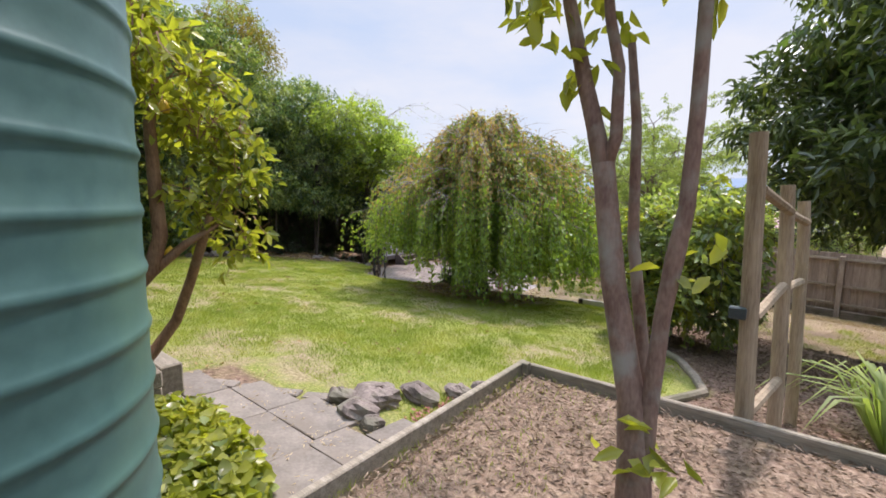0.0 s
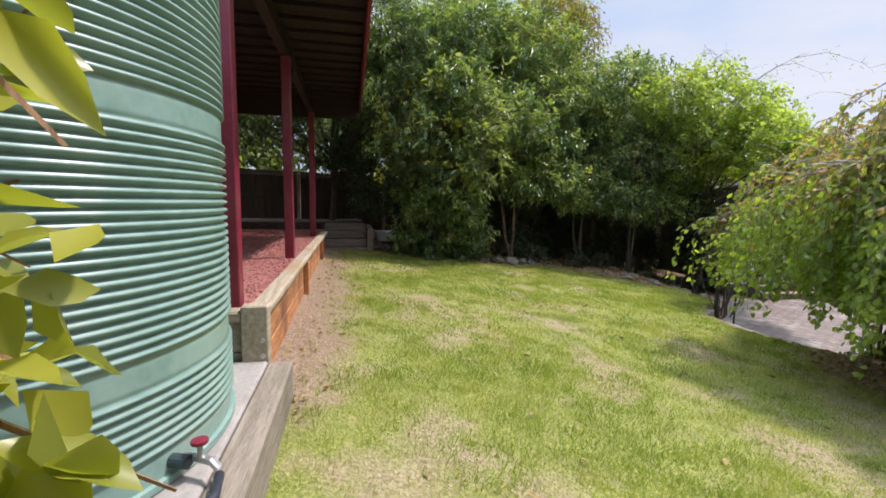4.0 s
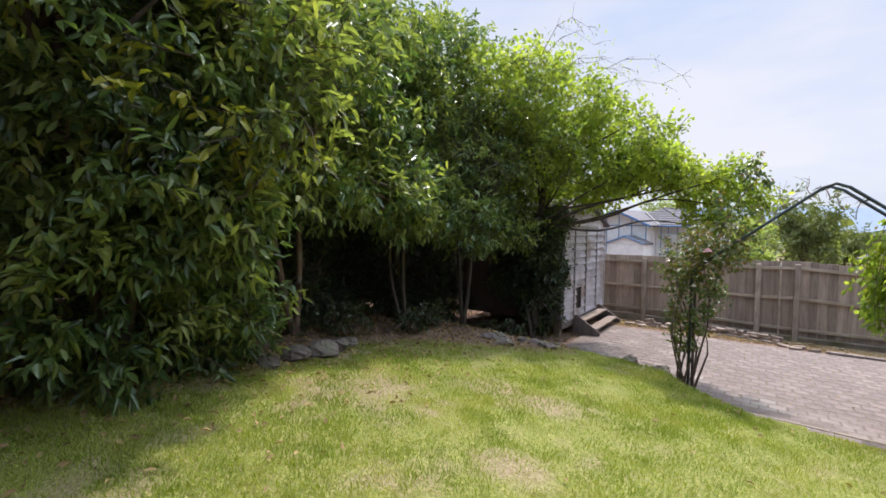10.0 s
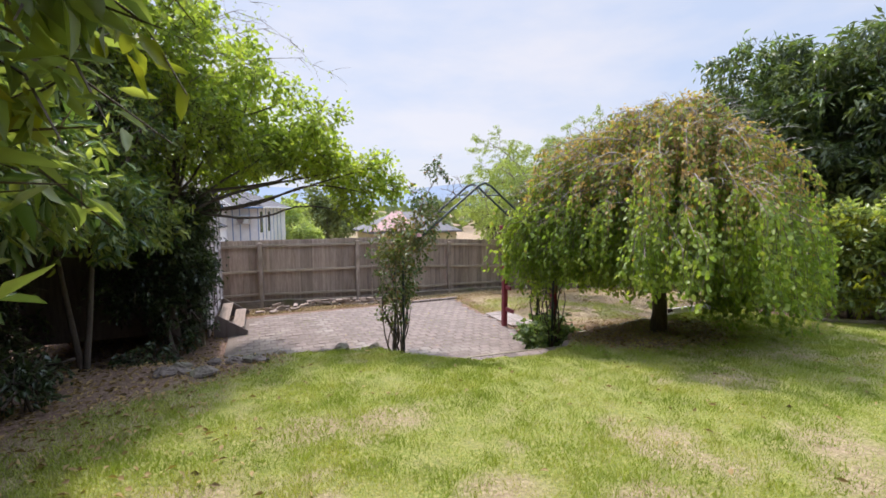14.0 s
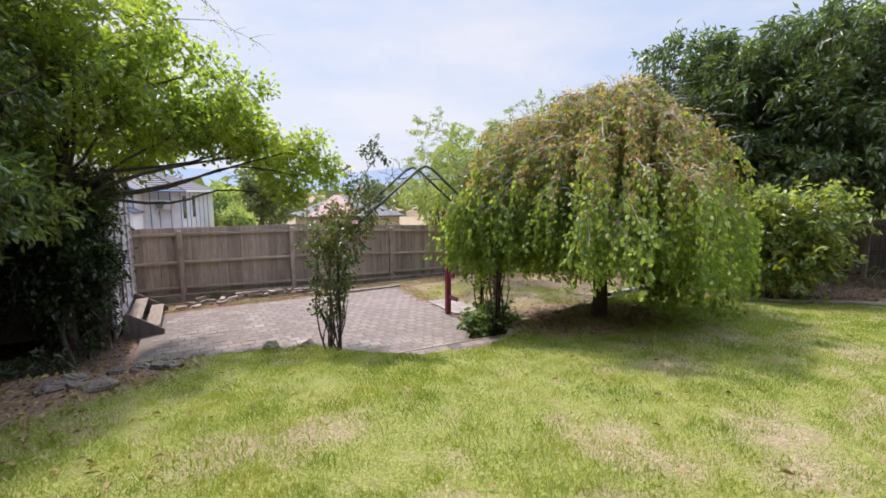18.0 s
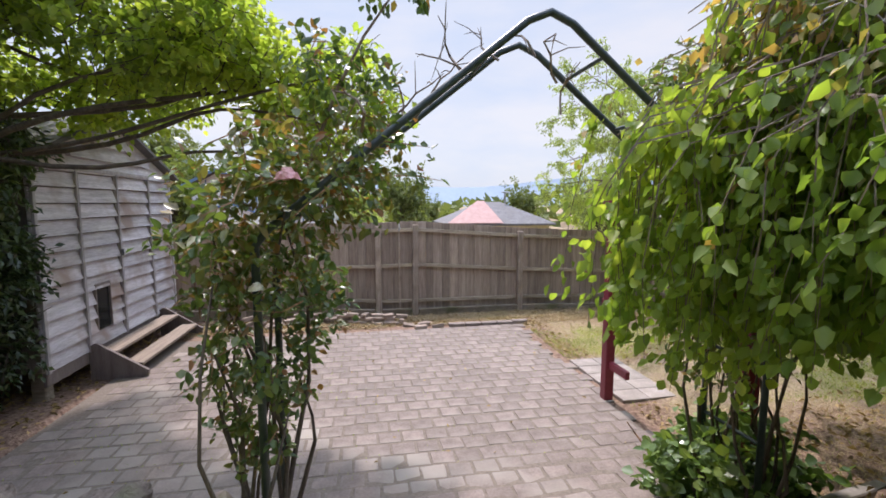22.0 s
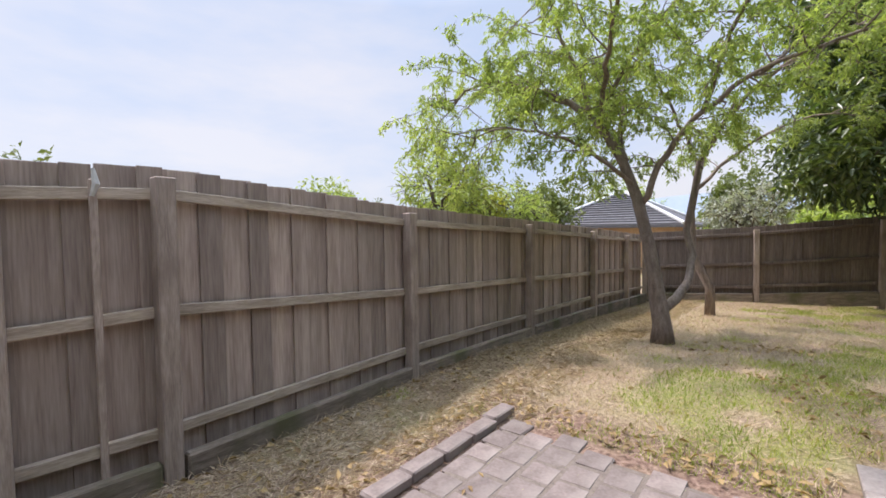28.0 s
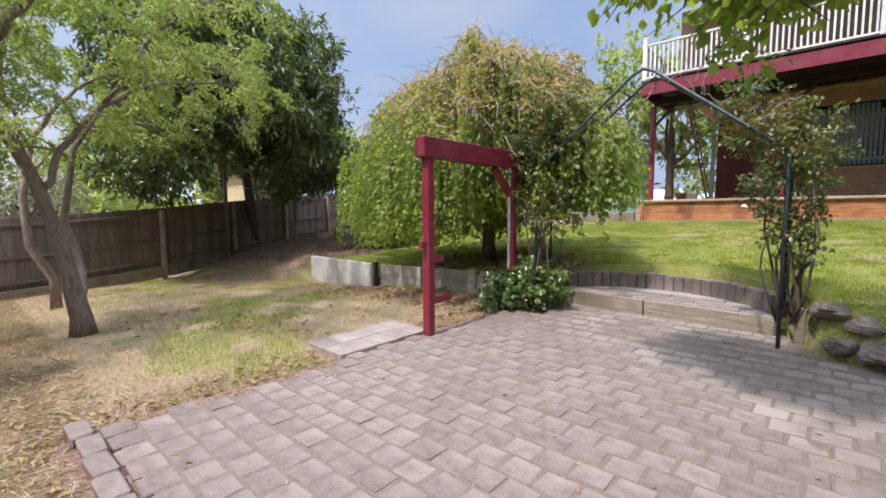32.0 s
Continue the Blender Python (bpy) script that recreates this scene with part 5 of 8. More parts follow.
    s.f = [(0, 1, 2, 3, 4), (9, 8, 7, 6, 5), (0, 5, 6, 1), (1, 6, 7, 2), (2, 7, 8, 3), (3, 8, 9, 4), (4, 9, 5, 0)]
    part("stringer", s, M_BATTEN, sstep, "dark timber stringer")
part("plank", Mesh().box(-13.22, 13.5, -0.99, -12.98, 15.41, -0.945, 0.006), M_SHEDPLANK, sstep)
part("plank", Mesh().box(-12.93, 13.5, -1.17, -12.68, 15.41, -1.125, 0.006), M_SHEDPLANK, sstep)

# ---- pergola, arch ----
perg = thing("pergola_frame", "dark red painted timber pergola frame with short braces", "pergola", (-6.97, 11.0, -1.25))
part("post", Mesh().box(-7.02, 11.70, -1.32, -6.91, 11.81, 1.0, 0.008), M_RED, perg)
part("post", Mesh().box(-7.02, 9.86, -1.30, -6.91, 9.97, 1.05, 0.008), M_RED, perg)
part("beam", Mesh().box(-7.045, 9.62, 0.86, -7.0235, 11.9, 1.10, 0.008), M_RED, perg)
part("beam", Mesh().box(-6.9065, 9.62, 0.86, -6.885, 11.9, 1.10, 0.008), M_RED, perg)
part("beam_core", Mesh().box(-7.021, 9.63, 0.868, -6.909, 11.89, 1.092, 0.006), M_RED, perg)
part("knee_brace", Mesh().box(-0.045, -0.04, 0, 0.045, 0.04, 0.55, 0.006, pose(-6.965, 9.98, 0.46, -48, 0, 0)), M_RED, perg)
for y, z in ((11.55, -0.62), (11.55, -0.10)):
    part("cross_piece", Mesh().box(-6.99, 11.36 if z < -0.5 else 11.5, z - 0.30, -6.94, 11.695, z - 0.21, 0.006), M_RED, perg)
part("cross_piece", Mesh().box(-6.99, 11.815, -0.22, -6.94, 11.9, -0.13, 0.006), M_RED, perg)
part("hanging_rod", Mesh().tube([(-6.965, 9.99, 0.95), (-6.965, 10.0, -1.0)], 0.022, 8), M_PALE, perg, "pale vertical rod beside the post")

arch = thing("garden_arch", "dark green tubular metal garden arch with cross rungs", "garden arch", (-8.8, 9.65, -1.2))
for k, y in enumerate((9.42, 9.88)):
    zb = -1.29 if y > 9.5 else -0.95
    pts = [(-10.24, y, zb), (-10.24, y, 0.78), (-10.18, y, 0.86), (-8.92, y, 1.88), (-8.80, y, 1.93), (-8.68, y, 1.88), (-7.42, y, 0.86), (-7.36, y, 0.78), (-7.36, y, zb)]
    part("hoop", Mesh().tube(pts, 0.020, 10), M_PIPE, arch, smooth=True)
for x, z in ((-10.24, -0.5), (-10.24, 0.0), (-10.24, 0.5), (-9.85, 1.127), (-9.45, 1.45), (-9.1, 1.735), (-8.5, 1.735), (-8.15, 1.45), (-7.75, 1.127), (-7.36, 0.5), (-7.36, 0.0), (-7.36, -0.5)):
    part("rung", Mesh().tube([(x, 9.43, z), (x, 9.87, z)], 0.012, 6), M_PIPE, arch)
stub = solo("edging_post", Mesh().box(-10.45, 9.60, -1.32, -10.36, 9.69, -0.82, 0.012), M_SLEEPER, "short grey timber post beside the arch", "post")


def rose_bush(name, label, cx, cy, z0, seed, canes, lobes, n_sprays, top=1.5):
    r = np.random.default_rng(seed)
    bush = thing(name, label, "climbing rose", (cx, cy, z0))
    wood = Mesh()
    for c in range(canes):
        a = r.uniform(0, 6.28)
        b = (cx + 0.10 * math.cos(a), cy + 0.16 * math.sin(a), z0 - 0.03)
        e = (cx + 0.20 * math.cos(a + r.normal() * 0.5), cy + 0.26 * math.sin(a + r.normal() * 0.5), z0 + r.uniform(0.8, top))
        part("cane", limbs(Mesh(), b, [e], r.uniform(0.007, 0.015), r, 6, 0.09, 0.005), M_BARK_DARK, bush, smooth=True)
    at, way, c, ax = sprays(lobes, n_sprays, 12, 0.13, r, 0.3, 0.35, 0.25)
    tw = twigs(Mesh(), c[::2], ax[::2], 0.14, 0.004, r)
    part("twig_work", tw, M_BARK_LEMON, bush, kind="stuff")
    part("leaves", leaf_mesh("leaves", at, way, 0.058, 0.037, L_ROSE, r, 0.2, True), None, bush)
    pick = r.random(len(at)) < 0.09
    part("young_leaves", leaf_mesh("young_leaves", at[pick] + 0.03, way[pick], 0.055, 0.034, L_YOUNGROSE, r, 0.2, True), None, bush, "reddish young leaves")
    return bush


def bloom(name, label, x, y, z, r0, material, parent):
    """A full rose: one cupped body of petals turned round its heart, its rim folded in waves."""
    m = Mesh()
    cols, rows = 30, 12
    for i in range(rows):
        t = i / (rows - 1)
        fold = 0.5 + 0.5 * math.sin(t * 15)
        for j in range(cols):
            a = 2 * math.pi * j / cols
            w = 1 + 0.10 * math.sin(5 * a + i * 1.3) * t
            rr = r0 * (0.08 + 0.92 * t) * w
            m.v.append((x + rr * math.cos(a), y + rr * math.sin(a), z + r0 * (0.62 * math.cos(t * 1.7) - 0.30 * fold * (0.3 + 0.7 * t) + 0.06 * math.sin(3 * a + i))))
    for i in range(rows - 1):
        for j in range(cols):
            j2 = (j + 1) % cols
            m.f.append((i * cols + j, (i + 1) * cols + j, (i + 1) * cols + j2, i * cols + j2))
    return part(name, m, material, parent, label)


west_rose = rose_bush("climbing_rose", "tall leggy rose trained up the arch's leg", -10.28, 9.62, -0.95, 21, 13, [(-10.28, 9.55, 0.42, 0.32, 0.40, 0.42), (-10.25, 9.5, 0.92, 0.40, 0.45, 0.40), (-9.95, 9.6, 1.15, 0.40, 0.4, 0.32), (-10.3, 9.6, -0.15, 0.22, 0.28, 0.26), (-9.7, 9.65, 1.50, 0.20, 0.25, 0.18), (-10.02, 9.9, 0.32, 0.10, 0.14, 0.36), (-9.55, 9.6, 2.15, 0.17, 0.16, 0.15), (-9.95, 9.6, 1.68, 0.16, 0.18, 0.14)], 330, 2.0)
bloom("bloom", "pink open rose bloom", -10.05, 9.22, 1.10, 0.055, M_ROSE, west_rose)
bloom("bloom", "cream open rose bloom", -9.89, 9.93, 0.26, 0.035, M_ROSEWHITE, west_rose)
bloom("bloom", "pale pink rose bloom", -10.2, 9.25, 0.62, 0.035, M_ROSEWHITE, west_rose)
bloom("bloom", "red rose bloom", -10.01, 9.9, 0.46, 0.028, M_ROSE, west_rose)
east_rose = rose_bush("climbing_rose", "rose canes tangled in the weeping tree beside the arch", -7.35, 9.6, -1.1, 22, 15, [(-7.4, 9.6, 0.9, 0.5, 0.5, 0.7), (-7.6, 9.6, 1.5, 0.5, 0.45, 0.4), (-7.35, 9.75, 0.2, 0.35, 0.3, 0.4), (-7.1, 9.7, 1.2, 0.4, 0.35, 0.4)], 420, 1.7)
part("shoot", Mesh().tube([(-10.0, 9.62, 1.2), (-9.86, 9.6, 1.55), (-9.72, 9.6, 1.82), (-9.58, 9.6, 2.02), (-9.5, 9.6, 2.25)], [0.011, 0.010, 0.008, 0.006, 0.003], 6), M_BARK_PLUM, west_rose, "bare crooked shoot")
r = np.random.default_rng(3)
for q in range(12):
    p = Vector((-10.0 + 0.13 * q, 9.65 + r.normal() * 0.2, 1.12 + 0.085 * q if q < 9 else 1.75 - 0.12 * (q - 9)))
    d = Vector((r.normal() * 0.5, r.normal() * 0.4, 1.0))
    pts = [p.copy()]
    for step in range(5):
        d = (d + Vector((r.normal(), r.normal(), r.normal() * 0.5)) * 0.55).normalized()
        p = p + d * r.uniform(0.06, 0.11)
        pts.append(p.copy())
    shoot = Mesh().tube(pts, [0.008, 0.007, 0.006, 0.005, 0.004, 0.002], 5, False)
    for step in (2, 3, 4):
        e = pts[step] + Vector((r.normal(), r.normal(), r.normal())) * 0.09
        shoot.tube([pts[step], (pts[step] + e) / 2 + Vector((0, 0, 0.015)), e], [0.004, 0.003, 0.0015], 4, False)
    part("shoot", shoot, M_BARK_PLUM, west_rose, "bare crooked shoot")
ivy_at, ivy_way, _, _ = sprays([(-7.25, 9.75, -0.95, 0.5, 0.45, 0.35), (-6.9, 10.0, -1.0, 0.35, 0.35, 0.3)], 240, 10, 0.12, r, 0.2, 0.5, 0.2)
ivy = thing("ivy_clump", "low dark ivy clump at the pergola's foot", "ivy", (-7.2, 9.8, -1.25))
for q in range(7):
    part("stem", limbs(Mesh(), (-7.2 + 0.05 * r.normal(), 9.8, -1.3), [(-7.2 + 0.35 * r.normal(), 9.8 + 0.3 * r.normal(), -0.8 + 0.1 * r.normal())], 0.010, r, 5, 0.1, 0.004), M_BARK_LEMON, ivy)
part("leaves", leaf_mesh("leaves", ivy_at, ivy_way, 0.085, 0.075, L_DARK, r, 0.15, True), None, ivy)


# ---- trees ----
def tree(name, label, base, trunk_top, r0, lobes, leaves, bark, seed, category="tree", stems=None, limb_r=0.07, twig_len=0.35, limbs_each=3):
    """leaves: rows of (name, material, sprays, per spray, reach, length, width, lobes or None, six)."""
    g = np.random.default_rng(seed)
    t = thing(name, label, category, base)
    wood = Mesh()
    b = Vector(base) - Vector((0, 0, 0.1))
    tops = stems or [trunk_top]
    for tp in tops:
        tp = Vector(tp)
        n = 9
        off = Vector(g.normal(size=3)) * 0.10
        pts = [b.lerp(tp, i / n) + off * math.sin(3.1 * i / n) for i in range(n + 1)]
        wood.tube(pts, [r0 * (1.35 if i == 0 else 1.0) * (1 - 0.5 * i / n) for i in range(n + 1)], 10)
    ends = []
    for k, lb in enumerate(lobes):
        tp = Vector(min(tops, key=lambda q: (Vector(q) - Vector(lb[:3])).length))
        for q in range(limbs_each):
            d = unit(g.normal(size=3)) * np.array(lb[3:6]) * 0.75
            e = Vector((lb[0] + d[0], lb[1] + d[1], lb[2] + d[2] * 0.8))
            s = b.lerp(tp, g.uniform(0.65, 1.0))
            limbs(wood, s, [e], limb_r * g.uniform(0.5, 1.0), g, 6, 0.18, 0.010)
            ends.append((s, e))
    part("trunk", wood, bark, t, smooth=True)
    small = Mesh()
    for nm, mat, count, per, reach, ln, wd, lob, six in leaves:
        at, way, c, ax = sprays(lob or lobes, count, per, reach, g)
        part(nm, leaf_mesh(nm, at, way, ln, wd, mat, g, 0.25, six), None, t)
        keep = slice(None, None, max(1, len(c) // 260))
        twigs(small, c[keep], ax[keep], twig_len, 0.008, g)
    part("twig_work", small, bark, t, kind="stuff")
    return t


# bed tree with pale trunks beside the start
g = np.random.default_rng(7)
bed_tree = thing("young_fruit_tree", "young tree with several smooth brown trunks in the raised bed", "tree", (-0.52, 2.18, 0.0))
wood = Mesh()
wood.tube([(-0.53, 2.2, -0.1), (-0.54, 2.21, 0.15), (-0.59, 2.28, 0.5), (-0.71, 2.3, 1.07), (-0.76, 2.3, 1.45), (-0.79, 2.3, 1.68)], [0.092, 0.080, 0.066, 0.060, 0.056, 0.054], 14, False)
wood.tube([(-0.78, 2.3, 1.60), (-0.84, 2.3, 1.86), (-0.90, 2.3, 2.08), (-1.0, 2.3, 2.5), (-1.1, 2.28, 3.1)], [0.052, 0.044, 0.040, 0.034, 0.02], 12)
wood.tube([(-0.79, 2.3, 1.62), (-0.735, 2.3, 1.80), (-0.735, 2.3, 2.13), (-0.79, 2.3, 2.38), (-0.85, 2.32, 2.9)], [0.036, 0.032, 0.028, 0.026, 0.016], 10)
wood.tube([(-0.50, 2.22, 0.15), (-0.505, 2.28, 0.45), (-0.475, 2.3, 0.95), (-0.44, 2.3, 1.22), (-0.405, 2.3, 1.46), (-0.388, 2.3, 1.88), (-0.385, 2.3, 2.35), (-0.36, 2.3, 2.9)], [0.045, 0.042, 0.038, 0.042, 0.036, 0.033, 0.030, 0.02], 12)
wood.tube([(-0.56, 2.42, 0.15), (-0.60, 2.5, 0.7), (-0.68, 2.5, 1.3), (-0.70, 2.52, 1.9), (-0.74, 2.5, 2.3)], [0.036, 0.034, 0.030, 0.026, 0.02], 10)
# high limbs and the last four lobes: unseen crown added to shade the bed
limbs(wood, (-0.36, 2.3, 2.85), [(0.5, 3.6, 3.75), (0.8, 2.7, 3.7)], 0.022, g, 6, 0.08)
limbs(wood, (-1.05, 2.28, 3.0), [(-0.3, 3.2, 3.75), (-1.0, 3.2, 3.8)], 0.022, g, 6, 0.08)
part("trunk", wood, M_BARK_SMOOTH, bed_tree, smooth=True)
lob = [(-0.9, 2.25, 2.75, 0.5, 0.4, 0.35), (-0.3, 2.4, 2.9, 0.5, 0.45, 0.4), (-0.6, 2.3, 3.3, 0.8, 0.7, 0.4), (-0.3, 3.2, 3.75, 1.0, 0.9, 0.4), (0.6, 3.8, 3.8, 1.0, 0.9, 0.4), (-1.0, 3.2, 3.8, 0.7, 0.8, 0.35), (0.9, 2.6, 3.7, 0.9, 0.8, 0.4)]
at, way, c, ax = sprays(lob, 330, 10, 0.18, g, 0.3, 0.4, 0.5)
low_at = np.concatenate([np.array([[-0.5, 2.13, 0.33]]) + g.normal(size=(16, 3)) * np.array([0.10, 0.06, 0.06]), np.array([[-0.92, 2.28, 2.15]]) + g.normal(size=(20, 3)) * 0.07, np.array([[-0.40, 2.3, 1.2]]) + g.normal(size=(8, 3)) * 0.10])
at, way = np.concatenate([at, low_at]), np.concatenate([way, g.normal(size=(len(low_at), 3)) * np.array([1, 1, 0.5]) - np.array([0, 0, 0.3])])
part("leaves", leaf_mesh("leaves", at, way, 0.13, 0.06, L_LIME, g, 0.3, True), None, bed_tree)

# lemon tree before the tanks
g = np.random.default_rng(8)
lemon = thing("lemon_tree", "lemon tree with crooked brown stems and a few yellow lemons", "lemon tree", (-3.45, 0.68, -0.15))
wood = Mesh()
wood.tube([(-3.48, 0.66, -0.3), (-3.44, 0.69, 0.1), (-3.34, 0.76, 0.45), (-3.22, 0.84, 0.8), (-3.17, 0.86, 1.08), (-3.15, 0.84, 1.26), (-3.15, 0.84, 1.42)], [0.085, 0.072, 0.062, 0.060, 0.058, 0.054, 0.05], 12)
wood.tube([(-3.15, 0.84, 1.36), (-3.15, 0.75, 1.60), (-3.14, 0.60, 1.81), (-3.12, 0.42, 1.98), (-3.05, 0.2, 2.12), (-2.95, 0.0, 2.25)], [0.055, 0.050, 0.046, 0.044, 0.036, 0.02], 10)
wood.tube([(-3.15, 0.84, 1.38), (-3.16, 0.85, 1.58), (-3.17, 0.81, 1.84), (-3.2, 0.8, 2.3)], [0.040, 0.036, 0.030, 0.016], 10)
wood.tube([(-3.15, 0.77, 1.54), (-3.16, 0.72, 1.86), (-3.17, 0.7, 2.2)], [0.034, 0.028, 0.014], 8)
wood.tube([(-3.18, 0.88, 0.88), (-3.13, 1.02, 1.04), (-3.12, 1.08, 1.25), (-3.12, 1.07, 1.50), (-3.12, 1.06, 1.93), (-3.08, 1.1, 2.2)], [0.055, 0.048, 0.044, 0.040, 0.034, 0.016], 10)
wood.tube([(-3.2, 0.92, 0.90), (-3.12, 1.06, 1.06), (-3.05, 1.2, 1.2), (-2.95, 1.36, 1.32)], [0.036, 0.032, 0.026, 0.012], 8)
wood.tube([(-3.42, 0.72, 0.12), (-3.45, 0.95, 0.26), (-3.48, 1.12, 0.42), (-3.49, 1.27, 0.60), (-3.25, 1.29, 0.92), (-3.02, 1.31, 1.28), (-2.96, 1.32, 1.38)], [0.048, 0.042, 0.038, 0.037, 0.034, 0.030, 0.024], 10)
wood.tube([(-3.4, 0.78, 0.15), (-3.33, 0.94, 0.42), (-3.28, 0.96, 0.75), (-3.2, 0.92, 0.95)], [0.036, 0.034, 0.032, 0.026], 8)
wood.tube([(-3.46, 0.62, 0.05), (-3.55, 0.5, 0.25), (-3.46, 0.45, 0.5)], [0.035, 0.028, 0.014], 8)
part("trunk", wood, M_BARK_LEMON, lemon, smooth=True)
lob = [(-3.0, 1.30, 1.92, 0.30, 0.24, 0.22), (-2.95, 1.48, 1.62, 0.20, 0.14, 0.24), (-2.95, 1.48, 1.28, 0.16, 0.14, 0.20), (-3.05, 1.15, 2.25, 0.36, 0.34, 0.24), (-3.1, 0.7, 2.3, 0.36, 0.30, 0.22), (-3.0, 0.66, 1.22, 0.10, 0.10, 0.22), (-2.95, 0.62, 0.92, 0.10, 0.20, 0.07), (-3.05, 1.56, 1.9, 0.16, 0.14, 0.12), (-3.15, 1.3, 1.45, 0.22, 0.16, 0.22), (-2.75, 0.8, 2.35, 0.4, 0.4, 0.16)]
at, way, c, ax = sprays(lob, 230, 9, 0.12, g, 0.3, 0.35, 0.2)
part("leaves", leaf_mesh("leaves", at, way, 0.086, 0.046, L_LIME, g, 0.2, True), None, lemon)
part("twig_work", twigs(Mesh(), c, ax, 0.16, 0.005, g), M_BARK_LEMON, lemon, kind="stuff")
lem = Mesh().lathe([(0.0, -0.045), (0.012, -0.042), (0.03, -0.028), (0.038, 0.0), (0.03, 0.028), (0.014, 0.042), (0.006, 0.052), (0.0, 0.054)], 0, 0, 16).data("lemon", M_FRUIT, True)
for x, y, z in ((-3.12, 1.13, 1.13), (-3.0, 1.1, 2.02)):
    ob = piece("lemon", lem, lemon, 0, 0, 0)
    ob.location = Vector((x, y, z)) - lemon.location

# weeping tree: arching boughs, each with hanging strands
g = np.random.default_rng(9)
CX, CY, CZ = -5.6, 8.6, -0.76
cherry = thing("weeping_tree", "broad weeping tree with russet crown and hanging green strands", "weeping tree", (CX, CY, CZ))
trunk = Mesh().tube([(CX, CY, CZ - 0.1), (CX + 0.02, CY, CZ + 0.4), (CX - 0.03, CY + 0.03, CZ + 1.1), (CX, CY, CZ + 1.9), (CX + 0.02, CY, CZ + 2.5), (CX + 0.05, CY, CZ + 3.1), (CX, CY + 0.04, CZ + 3.6)], [0.16, 0.125, 0.12, 0.12, 0.10, 0.06, 0.02], 12)
part("trunk", trunk, M_BARK_DARK, cherry, smooth=True)
strands, crown_twigs = Mesh(), Mesh()
green_at, green_way, top_at, top_way = [], [], [], []


def skirt(a):
    """How high over the trunk's foot the strands end on each side: low towards the lawn's start and the lower yard, high towards the arch."""
    c = lambda deg, width: max(0.0, math.cos((a - math.radians(deg)) * 180 / (2 * width))) if abs((a - math.radians(deg) + math.pi) % (2 * math.pi) - math.pi) < math.radians(width) else 0.0
    return 0.95 - 0.72 * c(-62, 46) - 0.60 * c(62, 80) + 0.10 * c(200, 50)


for q in range(215):
    if q % 3 == 0 or q >= 180:
        lead, share, lift = (q / 3) * 2.399963 + 0.2 * g.normal(), math.sqrt(g.uniform(0.04, 1.0)) if q < 150 else g.uniform(0.75, 1.0), 0.13 * g.normal()
        if 150 <= q < 180:
            lead = g.uniform(2.5, 3.25)
        if q >= 180:
            lead, share, lift = 6.283 * g.random(), g.uniform(0.15, 0.6), 0.05 * g.normal()
    a = (lead + 0.16 * g.normal()) % (2 * math.pi)
    full = 2.42 + 0.22 * math.sin(3 * a + 1) + 0.16 * math.sin(5 * a) + 0.40 * max(0, math.cos(a - 2.65)) + 0.55 * max(0, math.cos(a - 0.63))
    rr = full * min(1.08, max(0.15, share + 0.08 * g.normal()))
    top = 1.98 + 1.95 * max(0, 1 - (rr / (full + 0.1)) ** 2.7) + lift + 0.07 * g.normal()
    ca, sa = math.cos(a), math.sin(a)
    tip_drop = g.uniform(0.25, 0.6)
    z_in = 2.2 + 0.72 * max(0, top - 2.2) * g.uniform(0.6, 1.0)
    bough = []
    for k in range(9):
        t = k / 8
        z = z_in + (top - z_in + 0.1) * math.sin(min(1.0, t * 1.45) * math.pi / 2) - tip_drop * max(0, t - 0.69) ** 1.4 * 4
        w = 0.10 * math.sin(t * 6 + q)
        bough.append(Vector((CX + ca * rr * t - sa * w, CY + sa * rr * t + ca * w, CZ + z)))
    part("bough", Mesh().tube(bough, [0.035, 0.030, 0.024, 0.019, 0.015, 0.012, 0.009, 0.006, 0.004], 5, False), M_GREYTWIG if top > 2.6 else M_BARK_PLUM, cherry)
    low = skirt(a)
    for n_s in range(11):
        u = g.uniform(0.35, 1.0) * 8
        i0 = min(int(u), 7)
        p = bough[i0].lerp(bough[i0 + 1], u - i0)
        end = CZ + low + 0.55 * g.random() ** 1.5 + (1.15 * g.random() if rr < 0.7 * full else 0.0)
        end = min(end, p.z - 0.35)
        dx, dy = ca * 0.16 - sa * g.normal() * 0.14, sa * 0.16 + ca * g.normal() * 0.14
        if p.y + dy > 9.85 and -8.1 < p.x + dx < -6.5:
            continue
        pts = [p, p + Vector((dx * 0.55, dy * 0.55, -0.04)), p + Vector((dx, dy, -0.22))]
        pts.append(Vector((pts[2].x + g.normal() * 0.05 + ca * 0.05, pts[2].y + g.normal() * 0.05 + sa * 0.05, (pts[2].z + end) / 2)))
        pts.append(Vector((pts[3].x + g.normal() * 0.05, pts[3].y + g.normal() * 0.05, end)))
        strands.tube(pts, [0.005, 0.005, 0.004, 0.003, 0.0015], 3, False)
        for k in range(4):
            ln = (pts[k + 1] - pts[k]).length
            for s_ in range(int(ln / 0.033)):
                f = pts[k].lerp(pts[k + 1], g.random())
                red = f.z > CZ + 2.35 + 0.35 * g.normal() and g.random() < 0.62
                (top_at if red else green_at).append((f.x + g.normal() * 0.03, f.y + g.normal() * 0.03, f.z))
                (top_way if red else green_way).append((ca * 0.45 + g.normal() * 0.5, sa * 0.45 + g.normal() * 0.5, -0.85 + 0.3 * g.normal()))
    for s_ in range(5):
        u = g.uniform(0.3, 0.95) * 8
        i0 = min(int(u), 7)
        f = bough[i0].lerp(bough[i0 + 1], u - i0)
